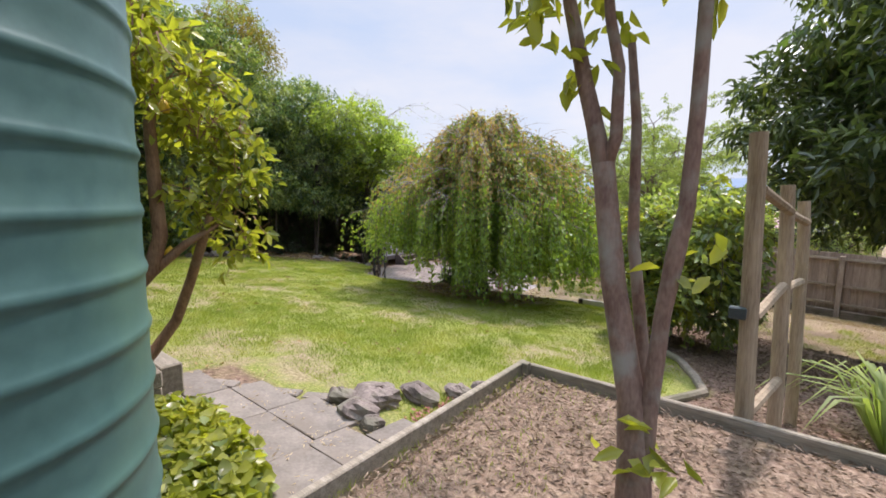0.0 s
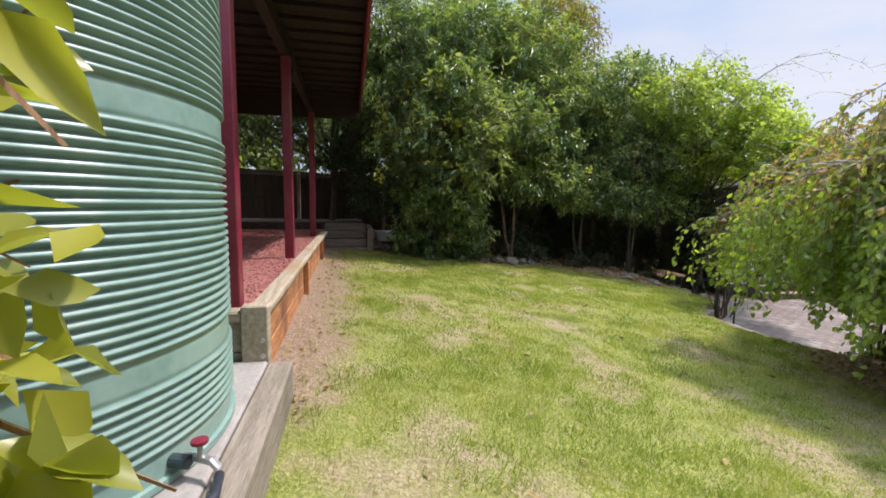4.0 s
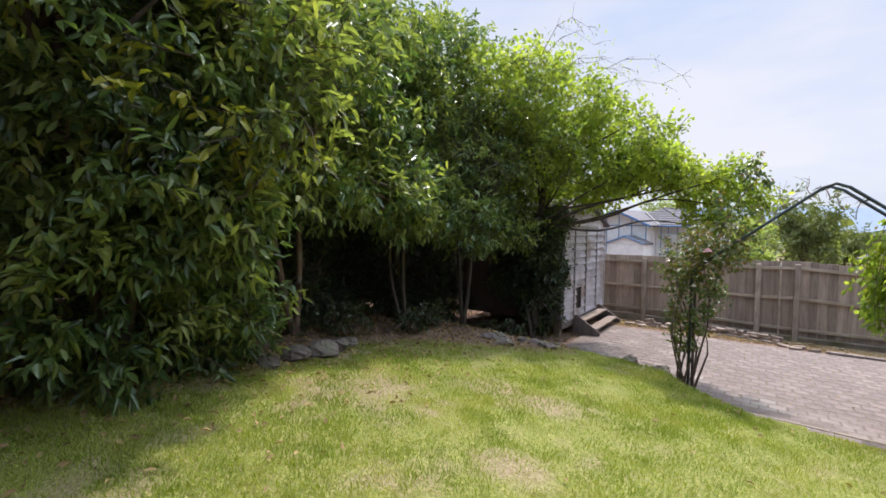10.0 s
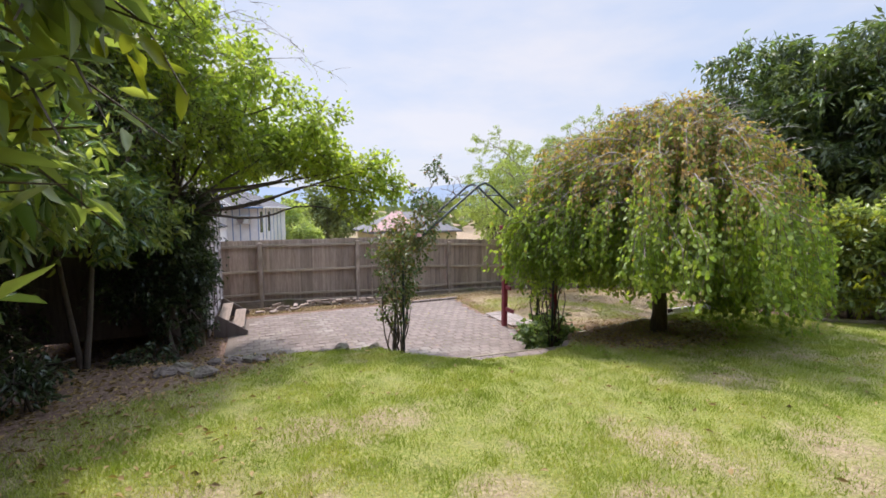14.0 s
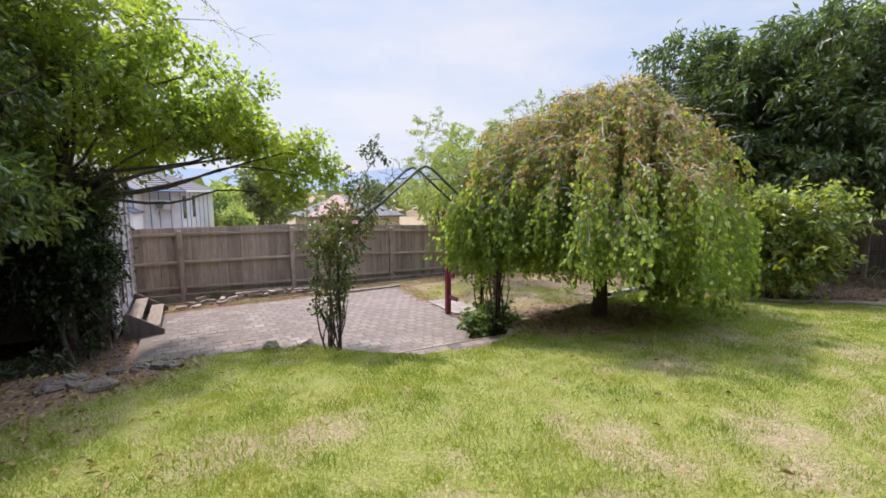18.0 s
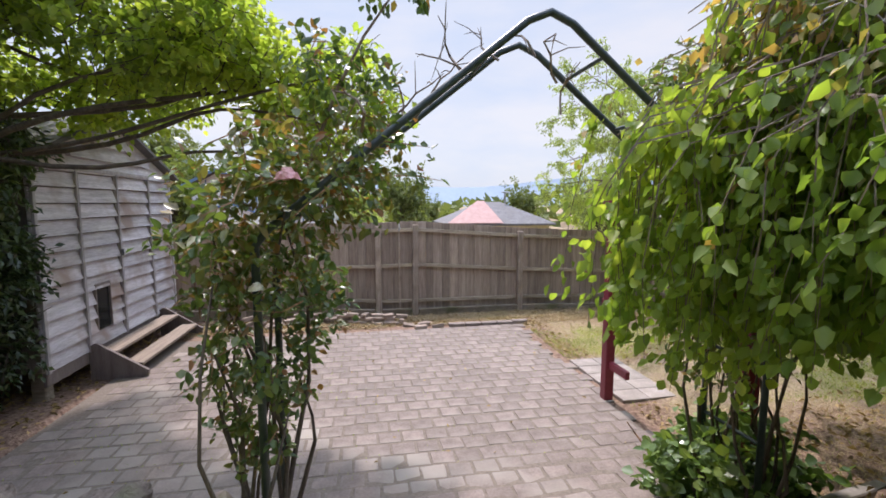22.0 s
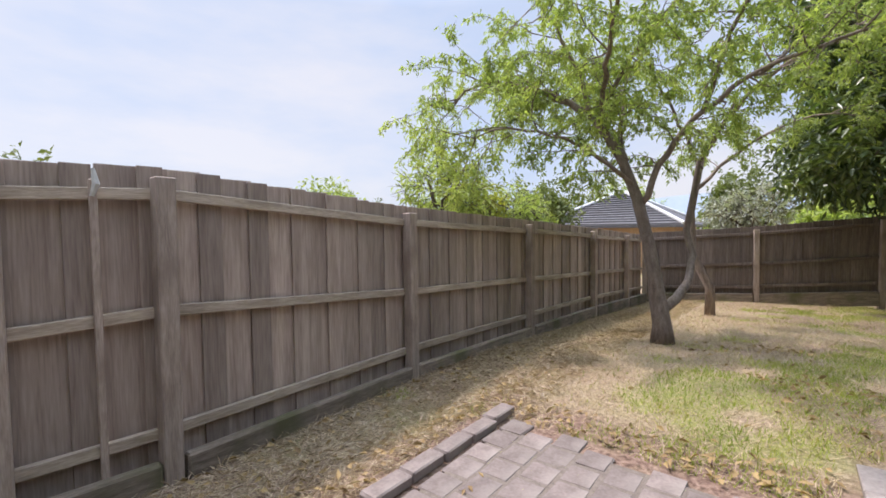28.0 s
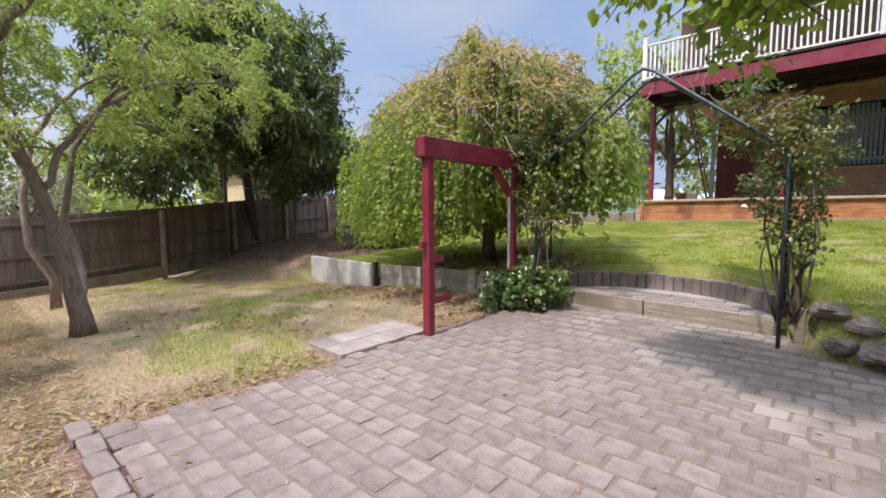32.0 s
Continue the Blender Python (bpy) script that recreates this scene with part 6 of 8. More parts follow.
        if f.z > CZ + 2.3:
            d = Vector((ca * 0.6 + g.normal() * 0.6, sa * 0.6 + g.normal() * 0.6, 0.5 + 0.3 * g.normal()))
            crown_twigs.tube([f, f + d * 0.14, f + d * 0.25 + Vector((0, 0, -0.04)), f + d * 0.36 + Vector((0, 0, -0.15))], [0.005, 0.004, 0.003, 0.0015], 3, False)
    for s_ in range(34):
        u = g.uniform(0.15, 0.95) * 8
        i0 = min(int(u), 7)
        f = bough[i0].lerp(bough[i0 + 1], u - i0)
        if f.z > CZ + 2.4:
            top_at.append((f.x + g.normal() * 0.06, f.y + g.normal() * 0.06, f.z + abs(g.normal()) * 0.05))
            top_way.append((ca + g.normal(), sa + g.normal(), 0.2 + 0.6 * g.normal()))
for q in range(40):                              # the curtain over the arch's shoulder
    x, y = g.uniform(-8.7, -7.5), g.uniform(9.0, 9.45)
    zt = 1.32 + 0.50 * (x + 8.4) + 0.12 * g.normal()
    end = min(max(-0.22, 0.42 - 0.8 * (x + 8.7)) + 0.5 * g.random() ** 1.4, zt - 0.3)
    pts = [Vector((x + 0.35, y - 0.15, zt + 0.16)), Vector((x + 0.12, y - 0.03, zt + 0.10)), Vector((x, y, zt - 0.08)), Vector((x + 0.05 * g.normal(), y + 0.05 * g.normal(), (zt + end) / 2)), Vector((x + 0.07 * g.normal(), y + 0.07 * g.normal(), end))]
    strands.tube(pts, [0.006, 0.005, 0.004, 0.003, 0.0015], 3, False)
    for k in range(4):
        for n_s in range(int((pts[k + 1] - pts[k]).length / 0.032)):
            f = pts[k].lerp(pts[k + 1], g.random())
            green_at.append((f.x + g.normal() * 0.03, f.y + g.normal() * 0.03, f.z))
            green_way.append((-0.35 + g.normal() * 0.5, g.normal() * 0.5, -0.85 + 0.3 * g.normal()))
part("crown_twig_work", crown_twigs, M_GREYTWIG, cherry, kind="stuff")
part("strand_work", strands, M_BARK_PLUM, cherry, kind="stuff")
part("hanging_leaves", leaf_mesh("hanging_leaves", np.array(green_at), np.array(green_way), 0.076, 0.053, L_CHERRY, g, 0.2, True), None, cherry, "green leaves on hanging strands")
part("crown_leaves", leaf_mesh("crown_leaves", np.array(top_at), np.array(top_way), 0.070, 0.046, L_RUSSET, g, 0.25), None, cherry, "russet and yellow-green crown leaves")

# shrubs and trees of the west side
# lighter leaf sets put the sunlit look of the shrub into colour
tree("large_shrub", "dense dark glossy shrub reaching to the lawn's edge", (-14.5, 4.0, z_at(-14.5, 4.0)), (-14.5, 4.0, 2.0), 0.07,
     [(-14.4, 3.9, 0.75, 0.95, 1.0, 0.95), (-14.3, 4.2, 1.9, 1.15, 1.15, 1.0), (-14.3, 3.9, 3.1, 1.35, 1.35, 1.0), (-13.8, 4.4, 1.6, 0.65, 0.8, 0.8), (-14.5, 5.1, 0.5, 0.75, 0.7, 0.75), (-14.6, 4.3, 4.3, 1.5, 1.5, 1.0), (-15.2, 4.0, 5.7, 1.6, 1.7, 1.1), (-13.7, 4.6, 2.9, 0.7, 0.7, 0.6)],
     [("leaves", L_DARK, 2500, 12, 0.19, 0.150, 0.050, None, True), ("bright_leaves", L_MID, 1000, 10, 0.19, 0.145, 0.048, None, True), ("new_leaves", L_LIME, 110, 10, 0.18, 0.14, 0.05, [(-13.5, 4.6, 2.6, 0.8, 0.9, 0.9), (-14.2, 3.6, 3.6, 1.2, 1.2, 0.9)], True), ("sunlit_leaves", L_MID, 230, 10, 0.18, 0.165, 0.055, [(-13.15, 5.1, 2.25, 0.5, 0.55, 0.6), (-13.2, 5.0, 3.0, 0.6, 0.6, 0.5), (-13.55, 4.7, 1.6, 0.45, 0.5, 0.5), (-13.6, 5.3, 3.6, 0.8, 0.7, 0.6)], True)], M_BARK_DARK, 31, "shrub", [(-14.5, 4.0, 2.0), (-14.8, 3.7, 2.8), (-14.3, 4.4, 2.2)])
# large share of bright leaves replaces sunlight missing on this foliage
tree("tall_shrub_tree", "slender pale-stemmed tree with glossy drooping leaves", (-15.5, 6.75, z_at(-15.5, 6.75)), (-15.6, 6.9, 2.5), 0.055,
     [(-15.3, 6.6, 2.7, 1.2, 1.2, 0.95), (-15.4, 5.9, 3.7, 1.4, 1.4, 1.0), (-15.6, 7.2, 4.2, 1.5, 1.4, 1.1), (-15.0, 7.7, 2.9, 1.0, 1.0, 0.8), (-15.9, 6.2, 5.4, 1.4, 1.5, 1.0), (-16.1, 7.4, 6.4, 1.3, 1.4, 0.9), (-15.9, 5.2, 6.6, 1.4, 1.4, 1.0), (-14.3, 6.4, 3.6, 0.9, 0.9, 0.7), (-14.6, 6.7, 2.0, 0.7, 0.8, 0.5), (-14.5, 7.9, 1.9, 0.8, 0.8, 0.55)],
     [("leaves", L_DARK, 1300, 12, 0.24, 0.17, 0.055, None, True), ("bright_leaves", L_MID, 1500, 11, 0.24, 0.16, 0.052, None, True)], M_BARK_SMOOTH, 32, stems=[(-15.55, 6.7, 2.7), (-15.8, 6.35, 2.9)])
tree("back_tree", "tall tree with golden tips on its upper crown", (-17.6, 8.6, z_at(-17.6, 8.6)), (-17.6, 8.6, 5.2), 0.16,
     [(-17.5, 8.4, 4.2, 1.8, 1.9, 1.3), (-17.6, 8.9, 6.0, 1.6, 1.6, 1.3), (-17.6, 8.8, 7.8, 1.1, 1.2, 1.3), (-17.4, 7.2, 5.6, 1.4, 1.5, 1.2), (-17.4, 10.2, 4.8, 1.5, 1.5, 1.2), (-17.6, 6.2, 7.0, 1.4, 1.4, 1.2)],
     [("leaves", L_MID, 2000, 12, 0.30, 0.15, 0.05, None, False), ("golden_leaves", L_GOLD, 1000, 12, 0.28, 0.14, 0.045, [(-17.5, 8.9, 7.1, 1.5, 1.5, 1.7), (-17.3, 7.6, 5.8, 1.4, 1.4, 1.2)], False)], M_BARK_DARK, 33)
# bright leaf share again paints sunlit foliage over a shaded crown
tree("back_tree", "leafy dark tree shading the lawn's west side", (-16.4, 10.2, z_at(-16.4, 10.2)), (-16.2, 10.2, 2.7), 0.10,
     [(-15.7, 9.3, 2.6, 1.3, 1.3, 1.0), (-15.3, 10.6, 2.6, 1.3, 1.3, 1.0), (-15.9, 10.0, 4.0, 1.6, 1.6, 1.1), (-14.9, 9.3, 1.9, 0.9, 0.9, 0.7), (-16.4, 11.4, 3.6, 1.4, 1.4, 1.1), (-14.6, 11.2, 3.4, 1.1, 1.1, 0.9), (-15.6, 8.6, 4.8, 1.3, 1.4, 1.0), (-15.6, 10.6, 5.2, 1.3, 1.4, 0.9), (-14.6, 8.7, 1.75, 0.7, 0.8, 0.55), (-14.3, 10.0, 1.55, 0.7, 0.8, 0.6), (-14.2, 11.2, 1.5, 0.7, 0.7, 0.6)],
     [("leaves", L_DARK, 1500, 12, 0.25, 0.15, 0.052, None, True), ("bright_leaves", L_MID, 2000, 11, 0.25, 0.14, 0.050, None, True)], M_BARK_DARK, 34)
# leaf colours darkened to paint the shade beside the deck
tree("back_tree", "tree by the sleeper steps with shade put into its leaf colour", (-17.5, 1.2, 0.6), (-17.5, 1.2, 3.0), 0.11,
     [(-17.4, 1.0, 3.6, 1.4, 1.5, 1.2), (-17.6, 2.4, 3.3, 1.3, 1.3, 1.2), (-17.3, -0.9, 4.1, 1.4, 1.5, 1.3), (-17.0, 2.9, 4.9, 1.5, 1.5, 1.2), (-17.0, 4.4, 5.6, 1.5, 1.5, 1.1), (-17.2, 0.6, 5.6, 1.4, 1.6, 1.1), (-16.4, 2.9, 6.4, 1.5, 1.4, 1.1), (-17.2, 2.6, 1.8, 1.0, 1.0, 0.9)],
     [("leaves", L_SHADETONE, 2200, 13, 0.30, 0.13, 0.05, None, False), ("bright_leaves", L_DARK, 900, 11, 0.3, 0.12, 0.045, None, False)], M_BARK_DARK, 35)
tree("maple_tree", "spreading tree with lobed bright leaves over the shed", (-13.85, 12.3, -0.9), (-13.6, 12.2, 2.4), 0.115,
     [(-13.5, 11.6, 3.1, 1.2, 1.1, 0.7), (-13.4, 12.9, 3.7, 1.3, 1.3, 0.7), (-14.1, 11.2, 4.4, 1.3, 1.3, 0.9), (-12.9, 12.0, 4.2, 0.9, 0.9, 0.5), (-13.8, 12.2, 4.9, 1.0, 1.0, 0.5), (-12.2, 12.3, 3.5, 0.8, 0.8, 0.45), (-11.4, 12.3, 2.75, 0.65, 0.65, 0.32), (-10.4, 12.3, 1.85, 0.38, 0.42, 0.28), (-9.9, 12.2, 2.35, 0.36, 0.42, 0.24), (-11.6, 13.4, 3.0, 0.7, 0.7, 0.3), (-14.0, 12.0, 1.6, 0.6, 0.5, 0.6), (-12.75, 13.4, 2.3, 0.55, 0.5, 0.3), (-12.5, 14.4, 2.6, 0.6, 0.6, 0.3), (-13.9, 12.4, 2.3, 0.8, 0.6, 0.5), (-10.8, 12.7, 2.45, 0.5, 0.5, 0.25), (-14.2, 13.4, 2.7, 0.9, 0.9, 0.5), (-10.25, 12.3, 1.42, 0.26, 0.28, 0.20)],
     [("leaves", L_MAPLE, 1600, 12, 0.26, 0.095, 0.072, None, True), ("outer_leaves", L_MAPLE, 690, 12, 0.22, 0.09, 0.068, [(-12.75, 13.4, 2.25, 0.6, 0.6, 0.38), (-12.3, 12.6, 2.75, 0.9, 0.8, 0.4), (-11.4, 12.4, 2.6, 0.8, 0.7, 0.35), (-10.7, 12.6, 2.3, 0.55, 0.55, 0.35), (-10.4, 12.3, 1.85, 0.36, 0.38, 0.34), (-9.95, 12.2, 2.35, 0.38, 0.4, 0.28), (-9.62, 12.25, 1.98, 0.40, 0.36, 0.24), (-10.25, 12.3, 1.42, 0.22, 0.25, 0.24), (-12.5, 14.4, 2.6, 0.6, 0.6, 0.3), (-11.9, 13.3, 2.85, 0.8, 0.8, 0.35), (-11.3, 11.7, 3.2, 0.6, 0.6, 0.3)], True), ("shade_leaves", L_MID, 420, 12, 0.24, 0.12, 0.055, [(-13.6, 11.6, 2.9, 1.1, 1.0, 0.7), (-14.0, 12.0, 1.6, 0.6, 0.5, 0.6), (-13.5, 12.8, 3.6, 1.2, 1.2, 0.6), (-14.1, 11.2, 4.2, 1.2, 1.2, 0.8)], True)], M_BARK_DARK, 36, limb_r=0.030, twig_len=0.3, limbs_each=1)
# filler shrubs in shade-dark leaves, closing bright gaps under the canopy
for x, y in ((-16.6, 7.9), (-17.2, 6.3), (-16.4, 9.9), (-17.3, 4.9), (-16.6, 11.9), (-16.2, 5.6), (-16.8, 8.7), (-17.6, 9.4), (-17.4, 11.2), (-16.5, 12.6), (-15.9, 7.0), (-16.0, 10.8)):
    tree("understorey_shrub", "leafy filler shrub beside the shed with shade put into its leaf colour", (x, y, z_at(x, y)), (x, y, z_at(x, y) + 1.2), 0.03,
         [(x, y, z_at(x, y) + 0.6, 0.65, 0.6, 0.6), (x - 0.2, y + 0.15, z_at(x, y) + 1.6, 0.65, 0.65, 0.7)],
         [("leaves", L_SHADETONE, 300, 12, 0.22, 0.11, 0.045, None, False)], M_BARK_DARK, int(37 - 10 * x), "shrub")
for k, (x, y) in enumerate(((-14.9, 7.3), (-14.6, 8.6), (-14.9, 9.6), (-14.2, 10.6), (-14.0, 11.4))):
    tree("low_plant", "small plant in the leaf litter with tree shade put into its leaf colour", (x, y, z_at(x, y)), (x, y, z_at(x, y) + 0.3), 0.012,
         [(x, y, z_at(x, y) + 0.28, 0.28, 0.30, 0.24)], [("leaves", L_SHADETONE, 30, 10, 0.14, 0.10, 0.04, None, True)], M_BARK_DARK, 470 + k, "plant", limb_r=0.01, twig_len=0.15)
# added to cover the lit side wall; its shade is leaf colour
tree("shade_shrub", "dense shrub added to hide the shed's side wall, shade put into its leaf colour", (-13.8, 12.15, z_at(-13.8, 12.15)), (-13.8, 12.2, 0.4), 0.05,
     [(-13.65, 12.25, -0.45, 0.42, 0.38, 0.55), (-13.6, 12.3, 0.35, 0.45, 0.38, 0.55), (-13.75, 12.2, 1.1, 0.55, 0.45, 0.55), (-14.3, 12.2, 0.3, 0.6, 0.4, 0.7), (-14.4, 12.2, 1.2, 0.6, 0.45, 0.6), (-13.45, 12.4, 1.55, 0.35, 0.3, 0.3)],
     [("leaves", L_SHADETONE, 1500, 12, 0.20, 0.10, 0.045, None, False)], M_BARK_DARK, 46, "shrub", [(-13.7, 12.2, 0.4), (-14.2, 12.2, 0.6)])
# extra trees added to block sun from the ground under the west canopy
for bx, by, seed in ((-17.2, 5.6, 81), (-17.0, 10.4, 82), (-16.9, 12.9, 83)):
    tree("back_tree", "dense tree added to shade the west boundary, leaves coloured dark", (bx, by, z_at(bx, by)), (bx, by, 2.4), 0.09,
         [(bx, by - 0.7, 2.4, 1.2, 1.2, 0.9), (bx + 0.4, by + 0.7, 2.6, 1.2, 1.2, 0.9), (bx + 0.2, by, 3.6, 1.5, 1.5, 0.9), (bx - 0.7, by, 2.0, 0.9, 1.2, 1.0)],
         [("leaves", L_SHADETONE, 1500, 13, 0.28, 0.13, 0.055, None, False), ("bright_leaves", L_DARK, 400, 11, 0.26, 0.12, 0.045, None, False)], M_BARK_DARK, seed)
for bx, by, lean, seed in ((-14.6, 10.3, 0.25, 91), (-15.0, 8.9, -0.2, 92)):
    tree("slender_tree", "slender bare-stemmed tree at the dark edge of the lawn", (bx, by, z_at(bx, by)), (bx + lean, by, 2.3), 0.045,
         [(bx + lean, by, 2.7, 0.8, 0.8, 0.5), (bx + lean - 0.4, by + 0.3, 3.3, 0.9, 0.9, 0.6)],
         [("leaves", L_DARK, 240, 12, 0.24, 0.11, 0.042, None, False), ("bright_leaves", L_MID, 260, 11, 0.24, 0.11, 0.042, None, False)], M_BARK_DARK, seed, stems=[(bx + lean, by, 2.3), (bx - lean * 0.8 - 0.15, by + 0.2, 2.2)])
arch_twigs = thing("arching_branches", "thin bare arching branches over the shed's trees", "branches", (-13.9, 11.6, 3.6))
g = np.random.default_rng(84)
for q in range(15):
    a = Vector((-13.9 + 0.4 * g.normal(), 11.6 + 0.4 * g.normal(), 3.6 + 0.3 * g.normal()))
    reach, lift = g.uniform(1.2, 3.3), g.uniform(0.5, 1.7)
    way_x, way_y = g.uniform(0.6, 1.0), g.normal() * 0.35
    pts = [a + Vector((way_x * reach * t, way_y * reach * t, lift * math.sin(t * 2.3) * 1.1)) + Vector(g.normal(size=3)) * 0.02 for t in (0, 0.2, 0.4, 0.6, 0.8, 1.0)]
    m = Mesh().tube(pts, [0.011, 0.009, 0.008, 0.006, 0.004, 0.002], 5, False)
    for p in pts[2:]:
        for k in range(3):
            e = p + Vector((way_x * 0.2 + g.normal() * 0.1, g.normal() * 0.15, -0.10 + g.normal() * 0.12))
            m.tube([p, (p + e) / 2 + Vector((0, 0, 0.02)), e], [0.004, 0.003, 0.0015], 3, False)
    branch = part("branch", m, M_BARK_PLUM, arch_twigs)
    at = np.array([p + (pts[-1] - pts[2]) * 0 for p in pts[2:] for k in range(7)]) + g.normal(size=(28, 3)) * np.array([0.14, 0.14, 0.09]) - np.array([0, 0, 0.06])
    part("leaves", leaf_mesh("leaves", at, g.normal(size=(28, 3)) + np.array([0.4, 0, -0.7]), 0.07, 0.03, L_MAPLE, g, 0.25), None, branch)
twig = thing("overhanging_twig", "bright leafy twig hanging in from the shrub", "branch", (-13.2, 2.55, 2.05))
g = np.random.default_rng(66)
at = np.array([[-13.15, 2.52, 2.05]]) + g.normal(size=(14, 3)) * np.array([0.05, 0.12, 0.10])
part("leaves", leaf_mesh("leaves", at, g.normal(size=(14, 3)) + np.array([0.2, 0, -0.8]), 0.13, 0.08, L_LIME, g, 0.2, True), None, twig)
part("stem", Mesh().tube([(-14.2, 3.2, 2.9), (-13.7, 2.9, 2.6), (-13.2, 2.55, 2.1)], [0.01, 0.008, 0.004], 5), M_BARK_LEMON, twig)

# open feathery trees by the north fence
def open_tree(label, base, trunk_pts, trunk_r, arms, seed, leaf_share=1.0, gap=0.20):
    """A crooked trunk, long arms, side branches off the arms and feathery sprigs along these."""
    g = np.random.default_rng(seed)
    t = thing("leaning_tree", label, "tree", base)
    part("trunk", Mesh().tube(trunk_pts, trunk_r, 12), M_BARK_PLUM, t, smooth=True)
    fine, at, way = Mesh(), [], []

    def sprig(p, d, ln):
        n = 4
        pts = [p]
        for k in range(n):
            d = (d + Vector((g.normal() * 0.25, g.normal() * 0.25, -0.16 + g.normal() * 0.15))).normalized()
            pts.append(pts[-1] + d * ln / n)
        fine.tube(pts, [0.006, 0.005, 0.004, 0.003, 0.0015], 3, False)
        for k in range(int(ln * 115 * leaf_share)):
            u = g.uniform(0.15, 1.0) * n
            i0 = min(int(u), n - 1)
            f = pts[i0].lerp(pts[i0 + 1], u - i0)
            at.append((f.x + g.normal() * 0.035, f.y + g.normal() * 0.035, f.z + g.normal() * 0.03))
            way.append((d.x * 0.5 + g.normal() * 0.7, d.y * 0.5 + g.normal() * 0.7, -0.55 + g.normal() * 0.45))

    for pts, r0 in arms:
        pts = [Vector(p) for p in pts]
        dense = []
        for k in range(len(pts) - 1):
            for u in range(4):
                f = u / 4
                a0, b0, b1, a1 = pts[max(k - 1, 0)], pts[k], pts[k + 1], pts[min(k + 2, len(pts) - 1)]
                dense.append(0.5 * (2 * b0 + (b1 - a0) * f + (2 * a0 - 5 * b0 + 4 * b1 - a1) * f * f + (3 * b0 - a0 - 3 * b1 + a1) * f ** 3))
        dense.append(pts[-1])
        dense = [p + Vector(g.normal(size=3)) * 0.018 for p in dense]
        m = len(dense)
        part("limb", Mesh().tube(dense, [r0 * 0.8 * (1 - k / m) ** 0.8 + 0.006 for k in range(m)], 8), M_BARK_PLUM, t, smooth=True)
        run = 0.0
        for k in range(2, m):
            run += (dense[k] - dense[k - 1]).length
            if run < gap and k < m - 1:
                continue
            run = 0.0
            along = (dense[k] - dense[k - 1]).normalized()
            for side in range(2):
                d = (along * 0.55 + Vector((g.normal(), g.normal(), g.normal() * 0.6 + 0.15)) * 0.75).normalized()
                ln = g.uniform(0.55, 1.15)
                b = [dense[k]]
                for u in range(5):
                    d = (d + Vector((g.normal(), g.normal(), g.normal() * 0.6 - 0.12)) * 0.22).normalized()
                    b.append(b[-1] + d * ln / 5)
                fine.tube(b, [r0 * 0.18 + 0.004, r0 * 0.14 + 0.004, 0.007, 0.006, 0.004, 0.002], 4, False)
                for u in (2, 3, 4, 5, 5):
                    e = (d + Vector((g.normal(), g.normal(), g.normal() * 0.5 - 0.2)) * 0.8).normalized()
                    sprig(b[u], e, g.uniform(0.28, 0.5))
    part("twig_work", fine, M_BARK_PLUM, t, kind="stuff")
    part("leaves", leaf_mesh("leaves", np.array(at), np.array(way), 0.078, 0.027, L_PALE, g, 0.3), None, t)
    return t


plum = open_tree("leaning open-crowned tree with rough trunk and pale narrow leaves", (-3.5, 14.58, -1.2),
          [(-3.5, 14.57, -1.35), (-3.5, 14.58, -1.1), (-3.5, 14.64, -0.75), (-3.5, 14.67, -0.5), (-3.5, 14.76, 0.0), (-3.5, 14.90, 0.58), (-3.5, 15.10, 1.12), (-3.5, 15.32, 1.5), (-3.5, 15.56, 1.82)], [0.155, 0.118, 0.104, 0.088, 0.078, 0.072, 0.066, 0.060, 0.054],
          [([(-3.5, 15.52, 1.78), (-3.55, 15.95, 2.08), (-3.6, 16.3, 2.28), (-3.8, 16.8, 2.45), (-4.2, 17.1, 2.35), (-4.6, 17.3, 2.0)], 0.060),
           ([(-3.5, 15.56, 1.82), (-3.2, 16.3, 2.35), (-2.8, 17.2, 2.7), (-2.6, 18.0, 2.8), (-2.5, 18.6, 2.5)], 0.040),
           ([(-3.5, 15.55, 1.80), (-3.7, 15.7, 2.5), (-4.1, 15.9, 3.1), (-4.7, 16.1, 3.6)], 0.040),
           ([(-3.5, 14.86, 0.50), (-3.42, 14.55, 1.15), (-3.35, 14.15, 1.65), (-3.25, 13.5, 2.05), (-3.2, 12.7, 2.25), (-3.2, 12.0, 2.2)], 0.050),
           ([(-3.5, 15.08, 1.08), (-3.0, 15.25, 1.7), (-2.5, 15.35, 2.4), (-1.8, 15.4, 2.9)], 0.042),
           ([(-3.5, 15.30, 1.48), (-4.0, 15.2, 1.95), (-4.6, 14.9, 2.35), (-5.2, 14.6, 2.6), (-5.7, 14.4, 2.6)], 0.042),
           ([(-3.5, 15.45, 1.70), (-3.4, 15.0, 2.5), (-3.3, 14.4, 3.2), (-3.2, 13.7, 3.7)], 0.042),
           ([(-3.48, 14.95, 0.72), (-3.9, 15.15, 1.05), (-4.3, 15.6, 1.35), (-4.6, 16.1, 1.5), (-5.0, 16.5, 1.4)], 0.030),
           ([(-3.35, 14.15, 1.65), (-3.8, 13.9, 2.2), (-4.2, 13.5, 2.7), (-4.5, 12.9, 2.9)], 0.032),
           ([(-3.28, 13.6, 2.0), (-2.7, 13.2, 2.5), (-2.3, 12.7, 3.0)], 0.030)], 41)
